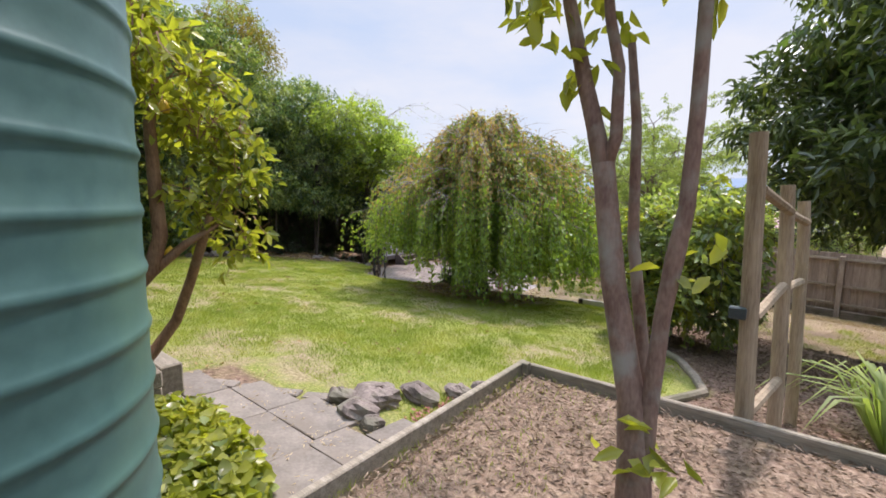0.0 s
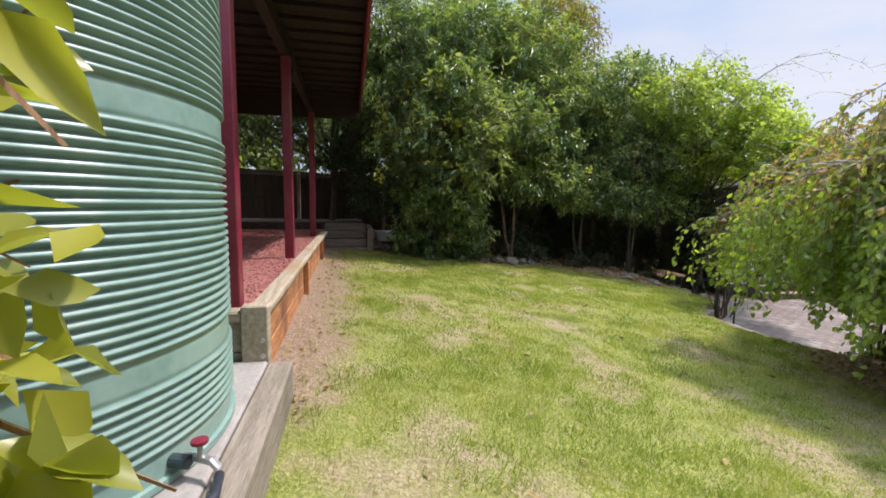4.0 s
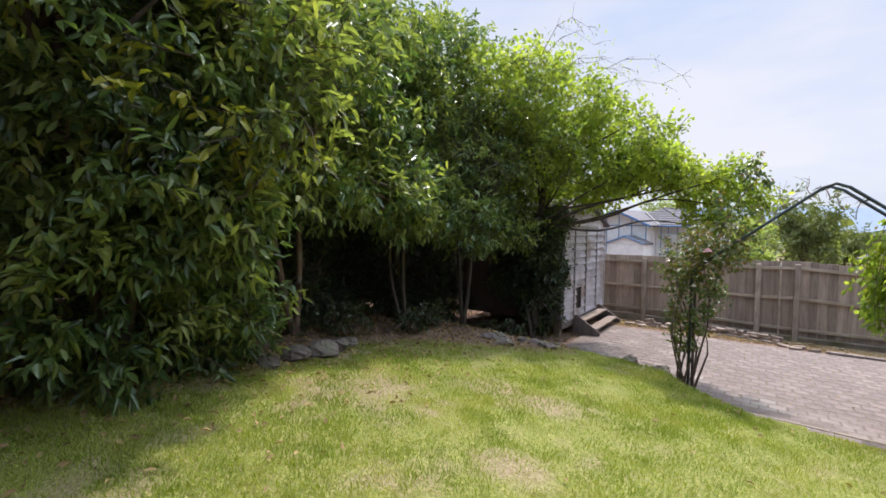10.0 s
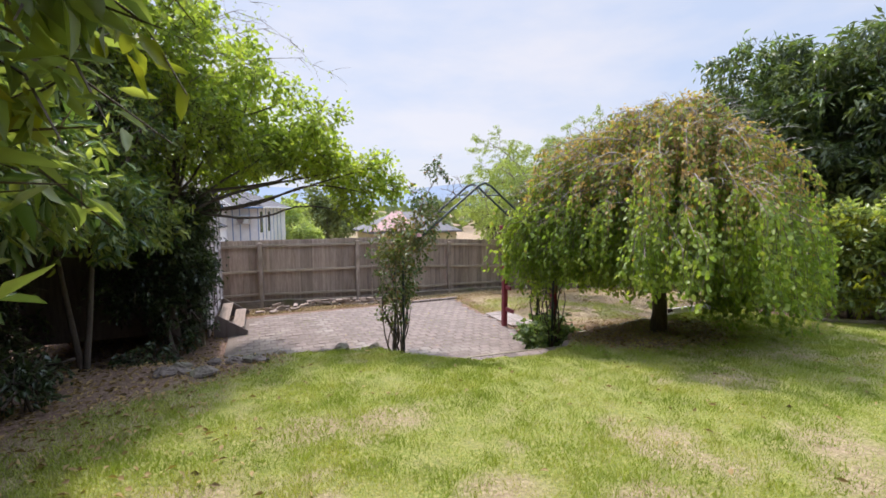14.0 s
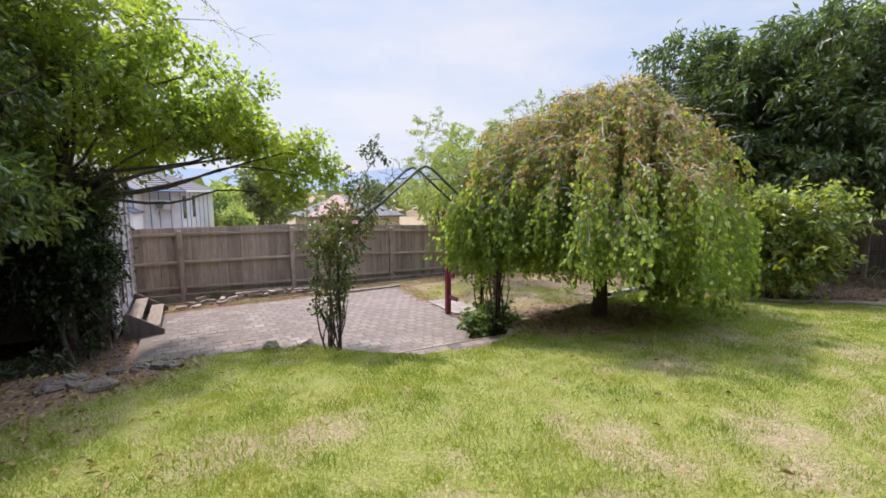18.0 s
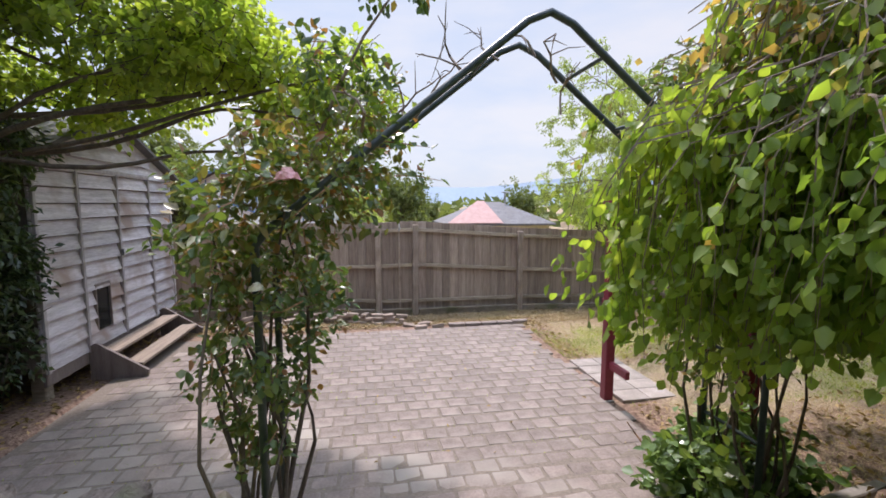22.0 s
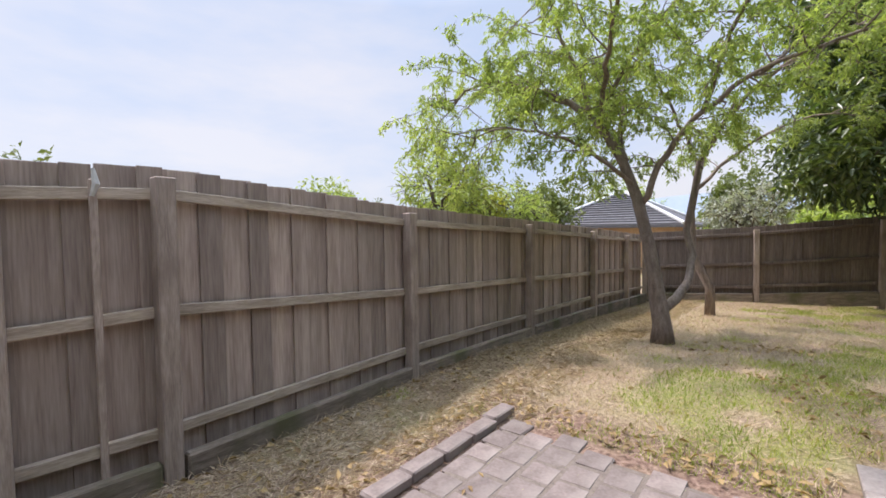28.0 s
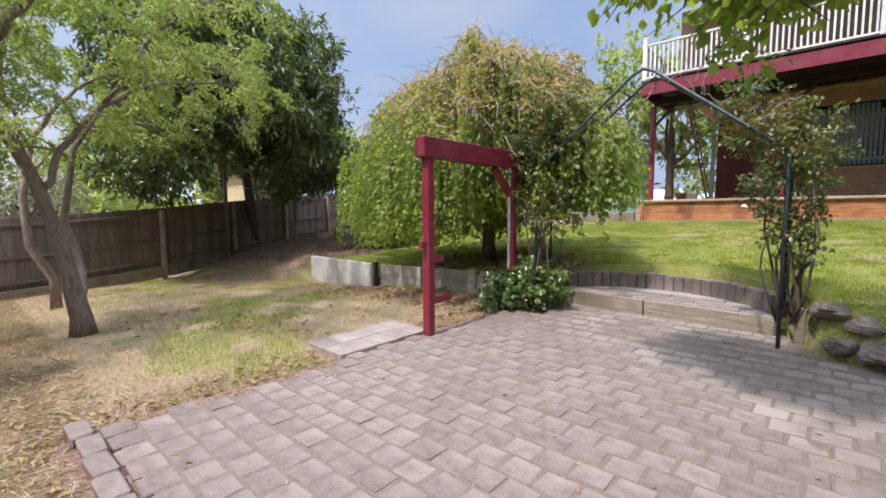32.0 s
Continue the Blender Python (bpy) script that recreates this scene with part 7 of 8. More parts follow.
part("limb", Mesh().tube([(-3.5, 14.62, -0.95), (-3.1, 14.50, -0.82), (-2.6, 14.42, -0.62), (-2.25, 14.42, -0.25), (-2.2, 14.52, 0.13), (-2.2, 14.42, 0.7), (-2.2, 14.36, 1.15), (-2.2, 14.1, 1.6), (-2.2, 13.9, 2.0)], [0.075, 0.066, 0.058, 0.052, 0.048, 0.044, 0.038, 0.03, 0.018], 9), M_BARK_PLUM, plum, smooth=True)
open_tree("slender crooked tree near the corner fence with pale leaves", (0.0, 14.5, -1.5),
          [(0.05, 14.45, -1.65), (0.0, 14.45, -1.0), (-0.05, 14.75, -0.35), (0.0, 14.78, 0.5), (0.0, 14.6, 1.55)], [0.10, 0.08, 0.07, 0.06, 0.045],
          [([(0.0, 14.6, 1.5), (0.0, 14.2, 2.2), (-0.1, 13.6, 2.8), (-0.3, 12.8, 3.2), (-0.6, 12.0, 3.3)], 0.05),
           ([(0.0, 14.65, 1.3), (-0.5, 14.9, 2.1), (-1.0, 15.2, 2.8), (-1.4, 15.4, 3.3)], 0.04),
           ([(0.0, 14.72, 0.9), (0.3, 14.2, 1.5), (0.3, 13.4, 2.0), (0.2, 12.6, 2.1)], 0.04)], 44, 0.9, 0.26)

pads = []
pad_rng = np.random.default_rng(420)
for k in range(24):
    u = (k + 0.5) / 24
    ring = 2.9 * math.sqrt(1 - (0.62 * u) ** 2) * (0.55 + 0.45 * pad_rng.random())
    turn = k * 2.4
    pads.append((3.1 + ring * math.cos(turn), 10.0 + ring * math.sin(turn), 2.1 + 4.0 * u - 0.10 * ring * u, 1.25 + 0.3 * pad_rng.random(), 1.25 + 0.3 * pad_rng.random(), 0.42))
pads += [(0.9, 11.9, 1.5, 1.1, 1.0, 0.6), (2.2, 12.5, 1.4, 1.2, 1.0, 0.7), (3.4, 12.4, 1.9, 1.1, 1.1, 0.7), (3.1, 10.0, 4.4, 1.8, 1.8, 1.0), (0.2, 10.1, 2.7, 1.1, 1.1, 0.42), (0.0, 10.6, 3.7, 1.0, 1.0, 0.4), (1.3, 8.4, 2.1, 1.2, 1.1, 0.5), (2.3, 7.4, 2.3, 1.2, 1.1, 0.5), (3.4, 7.0, 1.7, 1.1, 1.0, 0.5), (2.1, 6.6, 1.75, 1.0, 1.0, 0.45), (3.2, 6.0, 1.6, 1.0, 1.0, 0.5), (2.8, 8.2, 1.3, 1.1, 1.0, 0.5), (0.7, 9.2, 1.8, 0.9, 0.9, 0.4)]
# bright leaves sit over each layer to paint its lit top
tree("big_dark_tree", "large dark evergreen tree with layered drooping foliage", (5.25, 8.3, z_at(5.25, 8.3)), (3.7, 9.6, 3.6), 0.20, pads,
     [("leaves", L_EVERGREEN, 4200, 13, 0.30, 0.24, 0.075, None, False), ("bright_leaves", L_DARK, 700, 12, 0.3, 0.22, 0.07, [(p[0], p[1], p[2] + 0.2, p[3], p[4], 0.3) for p in pads[:24]], False)], M_BARK_DARK, 42)
tree("garden_shrub", "bright green rounded shrub beyond the weeping tree", (-1.4, 7.6, z_at(-1.4, 7.6)), (-1.4, 7.6, 0.4), 0.05,
     [(-1.2, 7.5, 0.2, 0.95, 0.9, 0.8), (-1.0, 7.3, 1.0, 0.8, 0.8, 0.75), (-1.5, 7.9, 0.7, 0.8, 0.8, 0.8)],
     [("leaves", L_MID, 800, 12, 0.2, 0.13, 0.065, None, True), ("bright_leaves", L_LIME, 260, 11, 0.2, 0.13, 0.065, None, True)], M_BARK_DARK, 43, "shrub")


# ---- raised bed and garden at the start ----
bed = thing("raised_bed", "raised garden bed edged with weathered timber boards", "garden bed", (-1.75, 3.4, 0))
part("edge_board", Mesh().box(-1.80, -3.0, -0.30, -1.745, 3.42, 0.085, 0.008), M_SLEEPER, bed)
part("edge_board", Mesh().box(-1.742, 3.37, -0.30, 2.6, 3.42, 0.075, 0.008), M_SLEEPER, bed)
part("corner_peg", Mesh().box(-1.74, 3.30, -0.2, -1.68, 3.365, 0.10, 0.006), M_SLEEPER, bed)
frame_ob = thing("rustic_log_trellis", "rustic frame of round log posts with split rails", "trellis", (-0.18, 3.5, 0))
for x, y, h, r in ((-0.19, 3.52, 1.93, 0.055), (-0.02, 4.3, 1.62, 0.05), (0.10, 5.0, 1.5, 0.048)):
    z = z_at(x, y)
    part("post", Mesh().tube([(x + 0.03, y, z - 0.2), (x + 0.02, y, z + 0.5), (x - 0.01, y, 1.2), (x - 0.03, y, h)], [r * 1.05, r, r * 0.97, r * 0.95], 14), M_STAKE, frame_ob)
for (x0, y0, z0), (x1, y1, z1) in (((-0.18, 3.5, 1.57), (-0.02, 4.3, 1.42)), ((-0.16, 3.5, 0.72), (-0.02, 4.3, 0.85)), ((-0.15, 3.5, 0.05), (-0.0, 4.3, 0.10)), ((-0.02, 4.3, 1.40), (0.10, 5.0, 1.32)), ((-0.02, 4.3, 0.80), (0.10, 5.0, 0.80))):
    part("rail", Mesh().tube([(x0, y0 + 0.075, z0), (x1, y1 - 0.06, z1)], 0.034, 8), M_STAKE, frame_ob)
part("bracket", Mesh().box(-0.30, 3.43, 0.72, -0.20, 3.5, 0.80, 0.008), M_PIPE, frame_ob)
gr = np.random.default_rng(51)


def rock(name, x, y, z, r, label, group):
    """A boulder of broken planes, with a little unevenness."""
    m = Mesh()
    rows, cols = 10, 14
    planes = unit(gr.normal(size=(13, 3)))
    dist = gr.uniform(0.62, 1.0, 13)
    for i in range(rows + 1):
        for j in range(cols):
            th, la = math.pi * i / rows, 2 * math.pi * j / cols
            d = np.array([math.sin(th) * math.cos(la), math.sin(th) * math.sin(la), math.cos(th)])
            k = min(1.15, float(np.min(dist / np.maximum(planes @ d, 0.05)))) + 0.055 * gr.normal()
            m.v.append((x + d[0] * r * k * 1.25, y + d[1] * r * k, z + d[2] * r * k * 0.72))
    for i in range(rows):
        for j in range(cols):
            j2 = (j + 1) % cols
            m.f.append((i * cols + j, (i + 1) * cols + j, (i + 1) * cols + j2, i * cols + j2))
    return solo(name, m, M_BLUESTONE, label, "rock", False, group)


for x, y, r in ((-2.93, 2.28, 0.13), (-2.68, 2.52, 0.19), (-2.62, 2.24, 0.15), (-2.50, 2.84, 0.15), (-2.30, 3.16, 0.13), (-2.14, 3.38, 0.12), (-2.38, 2.18, 0.09), (-2.78, 2.36, 0.10), (-3.62, 1.28, 0.12)):
    rock("rock", x, y, z_at(x, y) + r * 0.35, r, "rough brown-grey basalt rock edging the path", "rocks beside the path")
for q in range(9):
    x = -10.75 - 0.24 * q
    y = np.interp(x, RIM_X, RIM_Y) + 0.10 + gr.normal() * 0.07
    rock("rock", x, y, -1.16 + 0.05 * gr.normal(), gr.uniform(0.11, 0.17), "rough basalt rock retaining the lawn beside the patio", "rocks beside the patio")
    rock("rock", x + 0.1, y - 0.17, -0.88 + 0.04 * gr.normal(), gr.uniform(0.11, 0.17), "rough basalt rock retaining the lawn beside the patio", "rocks beside the patio")
for x, y, r in ((-15.0, 2.62, 0.16), (-15.05, 2.95, 0.15), (-14.95, 3.25, 0.13), (-15.6, 2.72, 0.20), (-15.85, 3.0, 0.18), (-14.3, 5.9, 0.17), (-14.2, 6.3, 0.19), (-14.35, 6.65, 0.18), (-14.5, 7.0, 0.13), (-14.2, 5.5, 0.14)):
    rock("rock", x, y, z_at(x, y) + r * 0.3, r, "mossy basalt rock at the lawn's shaded edge", "rocks under the trees")
for q in range(12):
    x, y = -12.3 - 0.12 * q + gr.normal() * 0.1, 9.0 + gr.normal() * 0.25 - 0.05 * q
    rock("rock", x, y + 0.9, z_at(x, y + 0.9) + 0.03, gr.uniform(0.07, 0.13), "dark stone in the leaf litter by the shed", "stones by the shed")

cover = thing("ground_cover", "lush low patch of broad green leaves at the tank's foot", "ground cover", (-3.0, 0.95, -0.15))
n = 1500
cx, cy = gr.uniform(-3.75, -2.05, n * 3), gr.uniform(0.35, 1.42, n * 3)
ok = (cy < np.interp(cx, [-3.8, -3.5, -3.0, -2.5, -2.0], [1.0, 1.28, 1.36, 1.30, 1.12])) & (cy > np.interp(cx, [-3.8, -2.6, -2.2, -2.0], [0.35, 0.48, 0.62, 0.85]))
cx, cy = cx[ok][:n], cy[ok][:n]
cz = ground_z(cx, cy) + 0.06 + 0.16 * np.clip(1.5 - np.hypot(cx + 2.95, cy - 0.95) * 1.2, 0.2, 1) * gr.uniform(0.3, 1, len(cx))
way = gr.normal(size=(len(cx), 3)) * np.array([1, 1, 0.25]) + np.array([0.35, 0.35, 0.05])
part("leaves", leaf_mesh("leaves", np.stack([cx, cy, cz], 1), way, 0.085, 0.085, L_LIME, gr, 0.25, True), None, cover)
part("under_leaves", leaf_mesh("under_leaves", np.stack([cx, cy, cz - 0.06], 1) + gr.normal(size=(len(cx), 3)) * 0.03, way, 0.08, 0.08, L_MID, gr, 0.25, True), None, cover)


def strappy(x, y, seed, n=60, ln=0.75):
    s = np.random.default_rng(seed)
    z = z_at(x, y)
    t = thing("strappy_plant", "clump of long arching strap leaves", "plant", (x, y, z))
    vs = []
    for q in range(n):
        a, lean = s.uniform(0, 6.28), s.uniform(0.25, 1.0)
        d, w = np.array([math.cos(a), math.sin(a), 0]), s.uniform(0.012, 0.02)
        side = np.array([-d[1], d[0], 0]) * w
        l = ln * s.uniform(0.7, 1.15)
        pts = [np.array([x, y, z]) + d * 0.04, np.array([x, y, z]) + d * l * 0.35 * lean + np.array([0, 0, l * 0.55]), np.array([x, y, z]) + d * l * 0.75 * lean + np.array([0, 0, l * (0.80 - 0.25 * lean)]), np.array([x, y, z]) + d * l * 1.05 * lean + np.array([0, 0, l * (0.85 - 0.65 * lean)])]
        vs.append([pts[0] - side, pts[1] - side, pts[2] - side * 0.8, pts[3], pts[2] + side * 0.8, pts[1] + side, pts[0] + side])
    part("leaves", quads_mesh("leaves", np.array(vs), 7, L_PALE, [[0, 1, 5, 6], [1, 2, 4, 5], [2, 3, 4]]), None, t)


strappy(0.75, 4.9, 61, 75, 0.95)
strappy(1.5, 5.6, 62, 60, 0.9)
strappy(2.6, 6.6, 63, 40, 0.7)

# retaining sleepers along the weeping tree's bed, log edging of the east bed, trellis
sleep = thing("bed_retaining_wall", "low retaining wall of grey concrete and pale sleepers", "retaining wall", (-5, 9.6, -1.2))
for (x0, y0), (x1, y1), m, zt in (((-7.05, 9.30), (-5.95, 9.45), M_CONCRETE, -0.83), ((-5.93, 9.45), (-4.75, 9.62), M_CONCRETE, -0.84), ((-4.73, 9.62), (-3.7, 9.77), M_CONCRETE, -0.85), ((-3.66, 9.98), (-2.5, 9.98), M_PALE, -0.82), ((-2.48, 9.98), (-1.3, 9.92), M_PALE, -0.82)):
    ln, an = math.hypot(x1 - x0, y1 - y0), math.degrees(math.atan2(y1 - y0, x1 - x0))
    for z0, z1 in ((-1.5, (zt - 1.25) / 2 - 0.004), ((zt - 1.25) / 2, zt)):
        part("sleeper", Mesh().box(0, -0.04, z0, ln - 0.01, 0.04, z1, 0.008, pose(x0, y0, 0, 0, 0, an)), m, sleep)
part("end_post", Mesh().box(-3.72, 9.86, -1.5, -3.64, 9.94, -0.80, 0.008), M_DARKTIMBER, sleep)
logs = thing("log_edging", "low split-log edging round the bark garden bed", "garden edging", (-1.5, 7, -0.7))
ring = [(-3.5, 9.05), (-2.6, 8.95), (-2.0, 9.2), (-2.1, 7.75), (-1.55, 7.0), (-1.0, 6.35), (-0.75, 5.75), (-0.58, 5.2), (-0.9, 4.4), (-1.2, 3.7)]
for a, b in zip(ring[3:], ring[4:]):
    part("log", Mesh().tube([(a[0], a[1], z_at(*a) + 0.03), (b[0], b[1], z_at(*b) + 0.03)], 0.05, 9), M_SLEEPER, logs)
trel = thing("trellis_frame", "grey timber trellis with a top rail and wires", "trellis", (4.0, 8.0, -1))
TP = [(4.45, 9.6), (3.75, 7.5), (4.3, 5.3), (4.8, 3.2)]
for x, y in TP:
    part("post", Mesh().box(x - 0.05, y - 0.05, z_at(x, y) - 0.2, x + 0.05, y + 0.05, 1.95, 0.008), M_SLEEPER, trel)
for (x0, y0), (x1, y1) in zip(TP, TP[1:]):
    for z, r in ((1.62, 0.045), (0.55, 0.006), (1.05, 0.006)):
        part("rail" if r > 0.02 else "wire", Mesh().tube([(x0, y0, z), (x1, y1, z)], r, 6), M_SLEEPER if r > 0.02 else M_METAL, trel)

# things under the deck
for x, y, r, h, m, lb in ((-6.9, -0.2, 0.16, 0.30, M_TERRACOTTA, "terracotta flower pot under the deck"), (-7.3, 0.1, 0.15, 0.27, M_PALE, "grey flower pot under the deck"), (-6.6, 0.15, 0.11, 0.2, M_TERRACOTTA, "small terracotta pot under the deck")):
    t = thing("flower_pot", lb, "flower pot", (x, y, 0.5), "pots under the deck")
    part("pot", Mesh().lathe([(0.0, 0.495), (r * 0.7, 0.495), (r, 0.49 + h * 0.8), (r * 1.1, 0.49 + h * 0.8), (r * 1.1, 0.49 + h), (r * 0.92, 0.49 + h), (r * 0.85, 0.49 + h * 0.85), (0, 0.49 + h * 0.85)], x, y, 20), m, t, smooth=False)
part("post", Mesh().box(-7.75, -0.55, 0.4, -7.65, -0.45, DZ - 0.03, 0.006), M_GRILLE, deck, "grey steel post")
stair = thing("timber_stair", "narrow timber stair against the red panel wall", "stair", (-7.2, -2.0, 0.4))
for y in (-2.9, -2.3):
    part("stringer", Mesh().box(-0.02, -0.02, 0, 0.02, 0.10, 3.7, 0.005, pose(-7.30, y, 0.4, 0, 12, 0)), M_REDWALL, stair)
for q in range(11):
    part("tread", Mesh().box(-7.42 + 0.072 * q, -2.88, 0.65 + 0.28 * q, -7.20 + 0.072 * q, -2.32, 0.69 + 0.28 * q, 0.004), M_CREAM, stair)
box_ob = solo("besser_blocks", Mesh().box(-8.3, -2.4, 0.47, -7.9, -2.2, 0.68, 0.01).box(-8.66, -2.5, 0.47, -8.32, -2.3, 0.75, 0.01), M_CONCRETE, "grey concrete blocks stacked on the mulch", "blocks")


# ---- beyond the fences ----
def hip_roof(m, x0, x1, y0, y1, z0, h, over=0.4):
    x0, x1, y0, y1 = x0 - over, x1 + over, y0 - over, y1 + over
    w, d = x1 - x0, y1 - y0
    if w >= d:
        a, b = (x0 + d / 2, (y0 + y1) / 2, z0 + h), (x1 - d / 2, (y0 + y1) / 2, z0 + h)
    else:
        a, b = ((x0 + x1) / 2, y0 + w / 2, z0 + h), ((x0 + x1) / 2, y1 - w / 2, z0 + h)
    v = [(x0, y0, z0), (x1, y0, z0), (x1, y1, z0), (x0, y1, z0), a, b, (x0, y0, z0 - 0.15), (x1, y0, z0 - 0.15), (x1, y1, z0 - 0.15), (x0, y1, z0 - 0.15)]
    f = [(0, 1, 5, 4), (1, 2, 5), (2, 3, 4, 5), (3, 0, 4)] if w >= d else [(0, 1, 4), (1, 2, 5, 4), (2, 3, 5), (3, 0, 4, 5)]
    return m.add(v, f + [(0, 6, 7, 1), (1, 7, 8, 2), (2, 8, 9, 3), (3, 9, 6, 0), (9, 8, 7, 6)])


def tile_rows(m, x0, x1, y0, y1, z0, h, rows):
    """Courses of a pitched roof towards the yard: thin steps up its near slope."""
    d = (y1 - y0) / 2
    for r in range(rows):
        t0, t1 = r / rows, (r + 1) / rows
        in0 = d * t0
        m.box(x0 + in0, y0 + d * t0, z0 + h * t0 - 0.02, x1 - in0, y0 + d * t1, z0 + h * t0 + 0.06, 0.01)


nb = thing("neighbour_house", "white two-storey neighbour house with blue trim and grey tiled roof", "house", (-13.5, 28, -3))
HM = pose(-12.05, 26.0, 0, 0, 0, -16)          # its front eave corner; x along the front, y to the back
part("wall", Mesh().box(-4.3, 0.3, -3.5, -0.3, 5.8, 1.52, 0.02, HM), M_WHITE, nb)
part("wing_wall", Mesh().box(-4.75, -0.6, -3.5, -1.83, 2.0, 1.56, 0.02, HM), M_WHITE, nb)
part("gable", Mesh().add([(-5.0, -0.6, 1.56), (-1.75, -0.6, 1.56), (-3.38, -0.6, 2.30), (-5.0, -0.45, 1.56), (-1.75, -0.45, 1.56), (-3.38, -0.45, 2.30)], [(0, 1, 2), (5, 4, 3), (0, 3, 4, 1), (1, 4, 5, 2), (2, 5, 3, 0)], HM), M_WHITE, nb)
rf = Mesh()
for s in (-1, 1):
    rf.add([(-3.38, -0.9, 2.40), (-3.38, 3.0, 2.40), (-3.38 + s * 1.86, 3.0, 1.58), (-3.38 + s * 1.86, -0.9, 1.58), (-3.38, -0.9, 2.34), (-3.38, 3.0, 2.34), (-3.38 + s * 1.86, 3.0, 1.52), (-3.38 + s * 1.86, -0.9, 1.52)], [(0, 1, 2, 3), (7, 6, 5, 4), (0, 3, 7, 4), (1, 5, 6, 2), (2, 6, 7, 3)], HM)
    part("barge_board", Mesh().add([(-3.38, -0.94, 2.41), (-3.38 + s * 1.90, -0.94, 1.57), (-3.38 + s * 1.90, -0.94, 1.45), (-3.38, -0.94, 2.28), (-3.38, -0.91, 2.41), (-3.38 + s * 1.90, -0.91, 1.57), (-3.38 + s * 1.90, -0.91, 1.45), (-3.38, -0.91, 2.28)], [(0, 1, 2, 3), (7, 6, 5, 4), (0, 4, 5, 1), (3, 2, 6, 7), (1, 5, 6, 2)], HM), M_BLUETRIM, nb, "blue barge board")
part("wing_roof", rf, M_ROOFGREY, nb)
part("roof", Mesh().add([(-4.55, 0, 1.57), (0, 0, 1.57), (0, 6.1, 1.57), (-4.55, 6.1, 1.57), (-2.27, 1.95, 2.53), (-2.27, 4.2, 2.53), (-4.55, 0, 1.50), (0, 0, 1.50), (0, 6.1, 1.50), (-4.55, 6.1, 1.50)], [(0, 1, 4), (1, 2, 5, 4), (2, 3, 5), (3, 0, 4, 5), (0, 6, 7, 1), (1, 7, 8, 2), (2, 8, 9, 3), (3, 9, 6, 0), (9, 8, 7, 6)], HM), M_ROOFGREY, nb)
for q in range(9):
    t = (q + 0.5) / 9.5
    part("tile_course", Mesh().box(-4.55 + 2.28 * t + 0.03, 1.95 * t - 0.012, 1.565 + 0.96 * t, -2.27 * t - 0.03, 1.95 * t + 0.03, 1.592 + 0.96 * t, 0.004, HM), M_ROOFGREY, nb)
    part("tile_course", Mesh().box(-2.27 * t - 0.03, 1.95 * t + 0.03, 1.565 + 0.96 * t, -2.27 * t + 0.012, 6.1 - 1.9 * t - 0.03, 1.592 + 0.96 * t, 0.004, HM), M_ROOFGREY, nb)
for a, b in (((-0.02, 0.02, 1.59), (-2.27, 1.95, 2.55)), ((-2.27, 1.95, 2.55), (-2.27, 4.2, 2.55)), ((-1.50, 0.02, 1.60), (-3.0, 1.55, 2.32))):
    part("ridge_cap", Mesh().tube([HM @ Vector(a), HM @ Vector(b)], 0.035, 6), M_PALE if a[0] == -1.50 else M_ROOFGREY, nb)
for x in (-4.70, -4.02, -3.32, -2.62, -1.87):
    part("trim", Mesh().box(x - 0.022, -0.625, -3, x + 0.022, -0.602, 1.56 + max(0, 0.70 - abs(x + 3.38) * 0.46), 0.004, HM), M_BLUETRIM, nb, "blue timber strip")
part("trim", Mesh().box(-4.72, -0.63, 1.54, -1.85, -0.606, 1.59, 0.004, HM), M_BLUETRIM, nb)
for x in (-1.55, -1.20, -0.75, -0.33):
    part("trim", Mesh().box(x - 0.02, 0.275, -3, x + 0.02, 0.298, 1.5, 0.004, HM), M_BLUETRIM, nb)
for y in (0.9, 1.5, 2.3, 3.0, 3.8, 4.6):
    part("trim", Mesh().box(-0.298, y - 0.02, -3, -0.275, y + 0.02, 1.5, 0.004, HM), M_BLUETRIM, nb)
part("gutter", Mesh().box(-1.5, -0.06, 1.50, 0.04, -0.005, 1.58, 0.01, HM), M_BLUETRIM, nb)
part("side_gutter", Mesh().box(0.005, -0.06, 1.50, 0.06, 6.1, 1.58, 0.01, HM), M_WHITE, nb)
win = part("window", Mesh().box(-0.298, 0.45, 0.3, -0.27, 0.82, 1.35, 0.004, HM), M_GLASS, nb)
part("window_frame", Mesh().box(-0.27, 0.40, 1.35, -0.25, 0.87, 1.40, 0.004, HM), M_WHITE, win)
win = part("window", Mesh().box(-0.298, 1.9, 0.3, -0.27, 2.2, 1.35, 0.004, HM), M_GLASS, nb)
part("window_frame", Mesh().box(-0.27, 1.85, 1.35, -0.25, 2.25, 1.40, 0.004, HM), M_WHITE, win)
for x, y in ((-4.62, -0.63), (-1.30, 0.27)):
    ac = part("air_conditioner", Mesh().box(x, y - 0.28, 0.72, x + 0.62, y, 1.15, 0.02, HM), M_PALE, nb, "pale outdoor air-conditioner unit")
    part("fan_grille", Mesh().tube([HM @ Vector((x + 0.22, y - 0.285, 0.94)), HM @ Vector((x + 0.22, y - 0.30, 0.94))], 0.16, 16), M_BATTEN, ac)
por = Mesh()
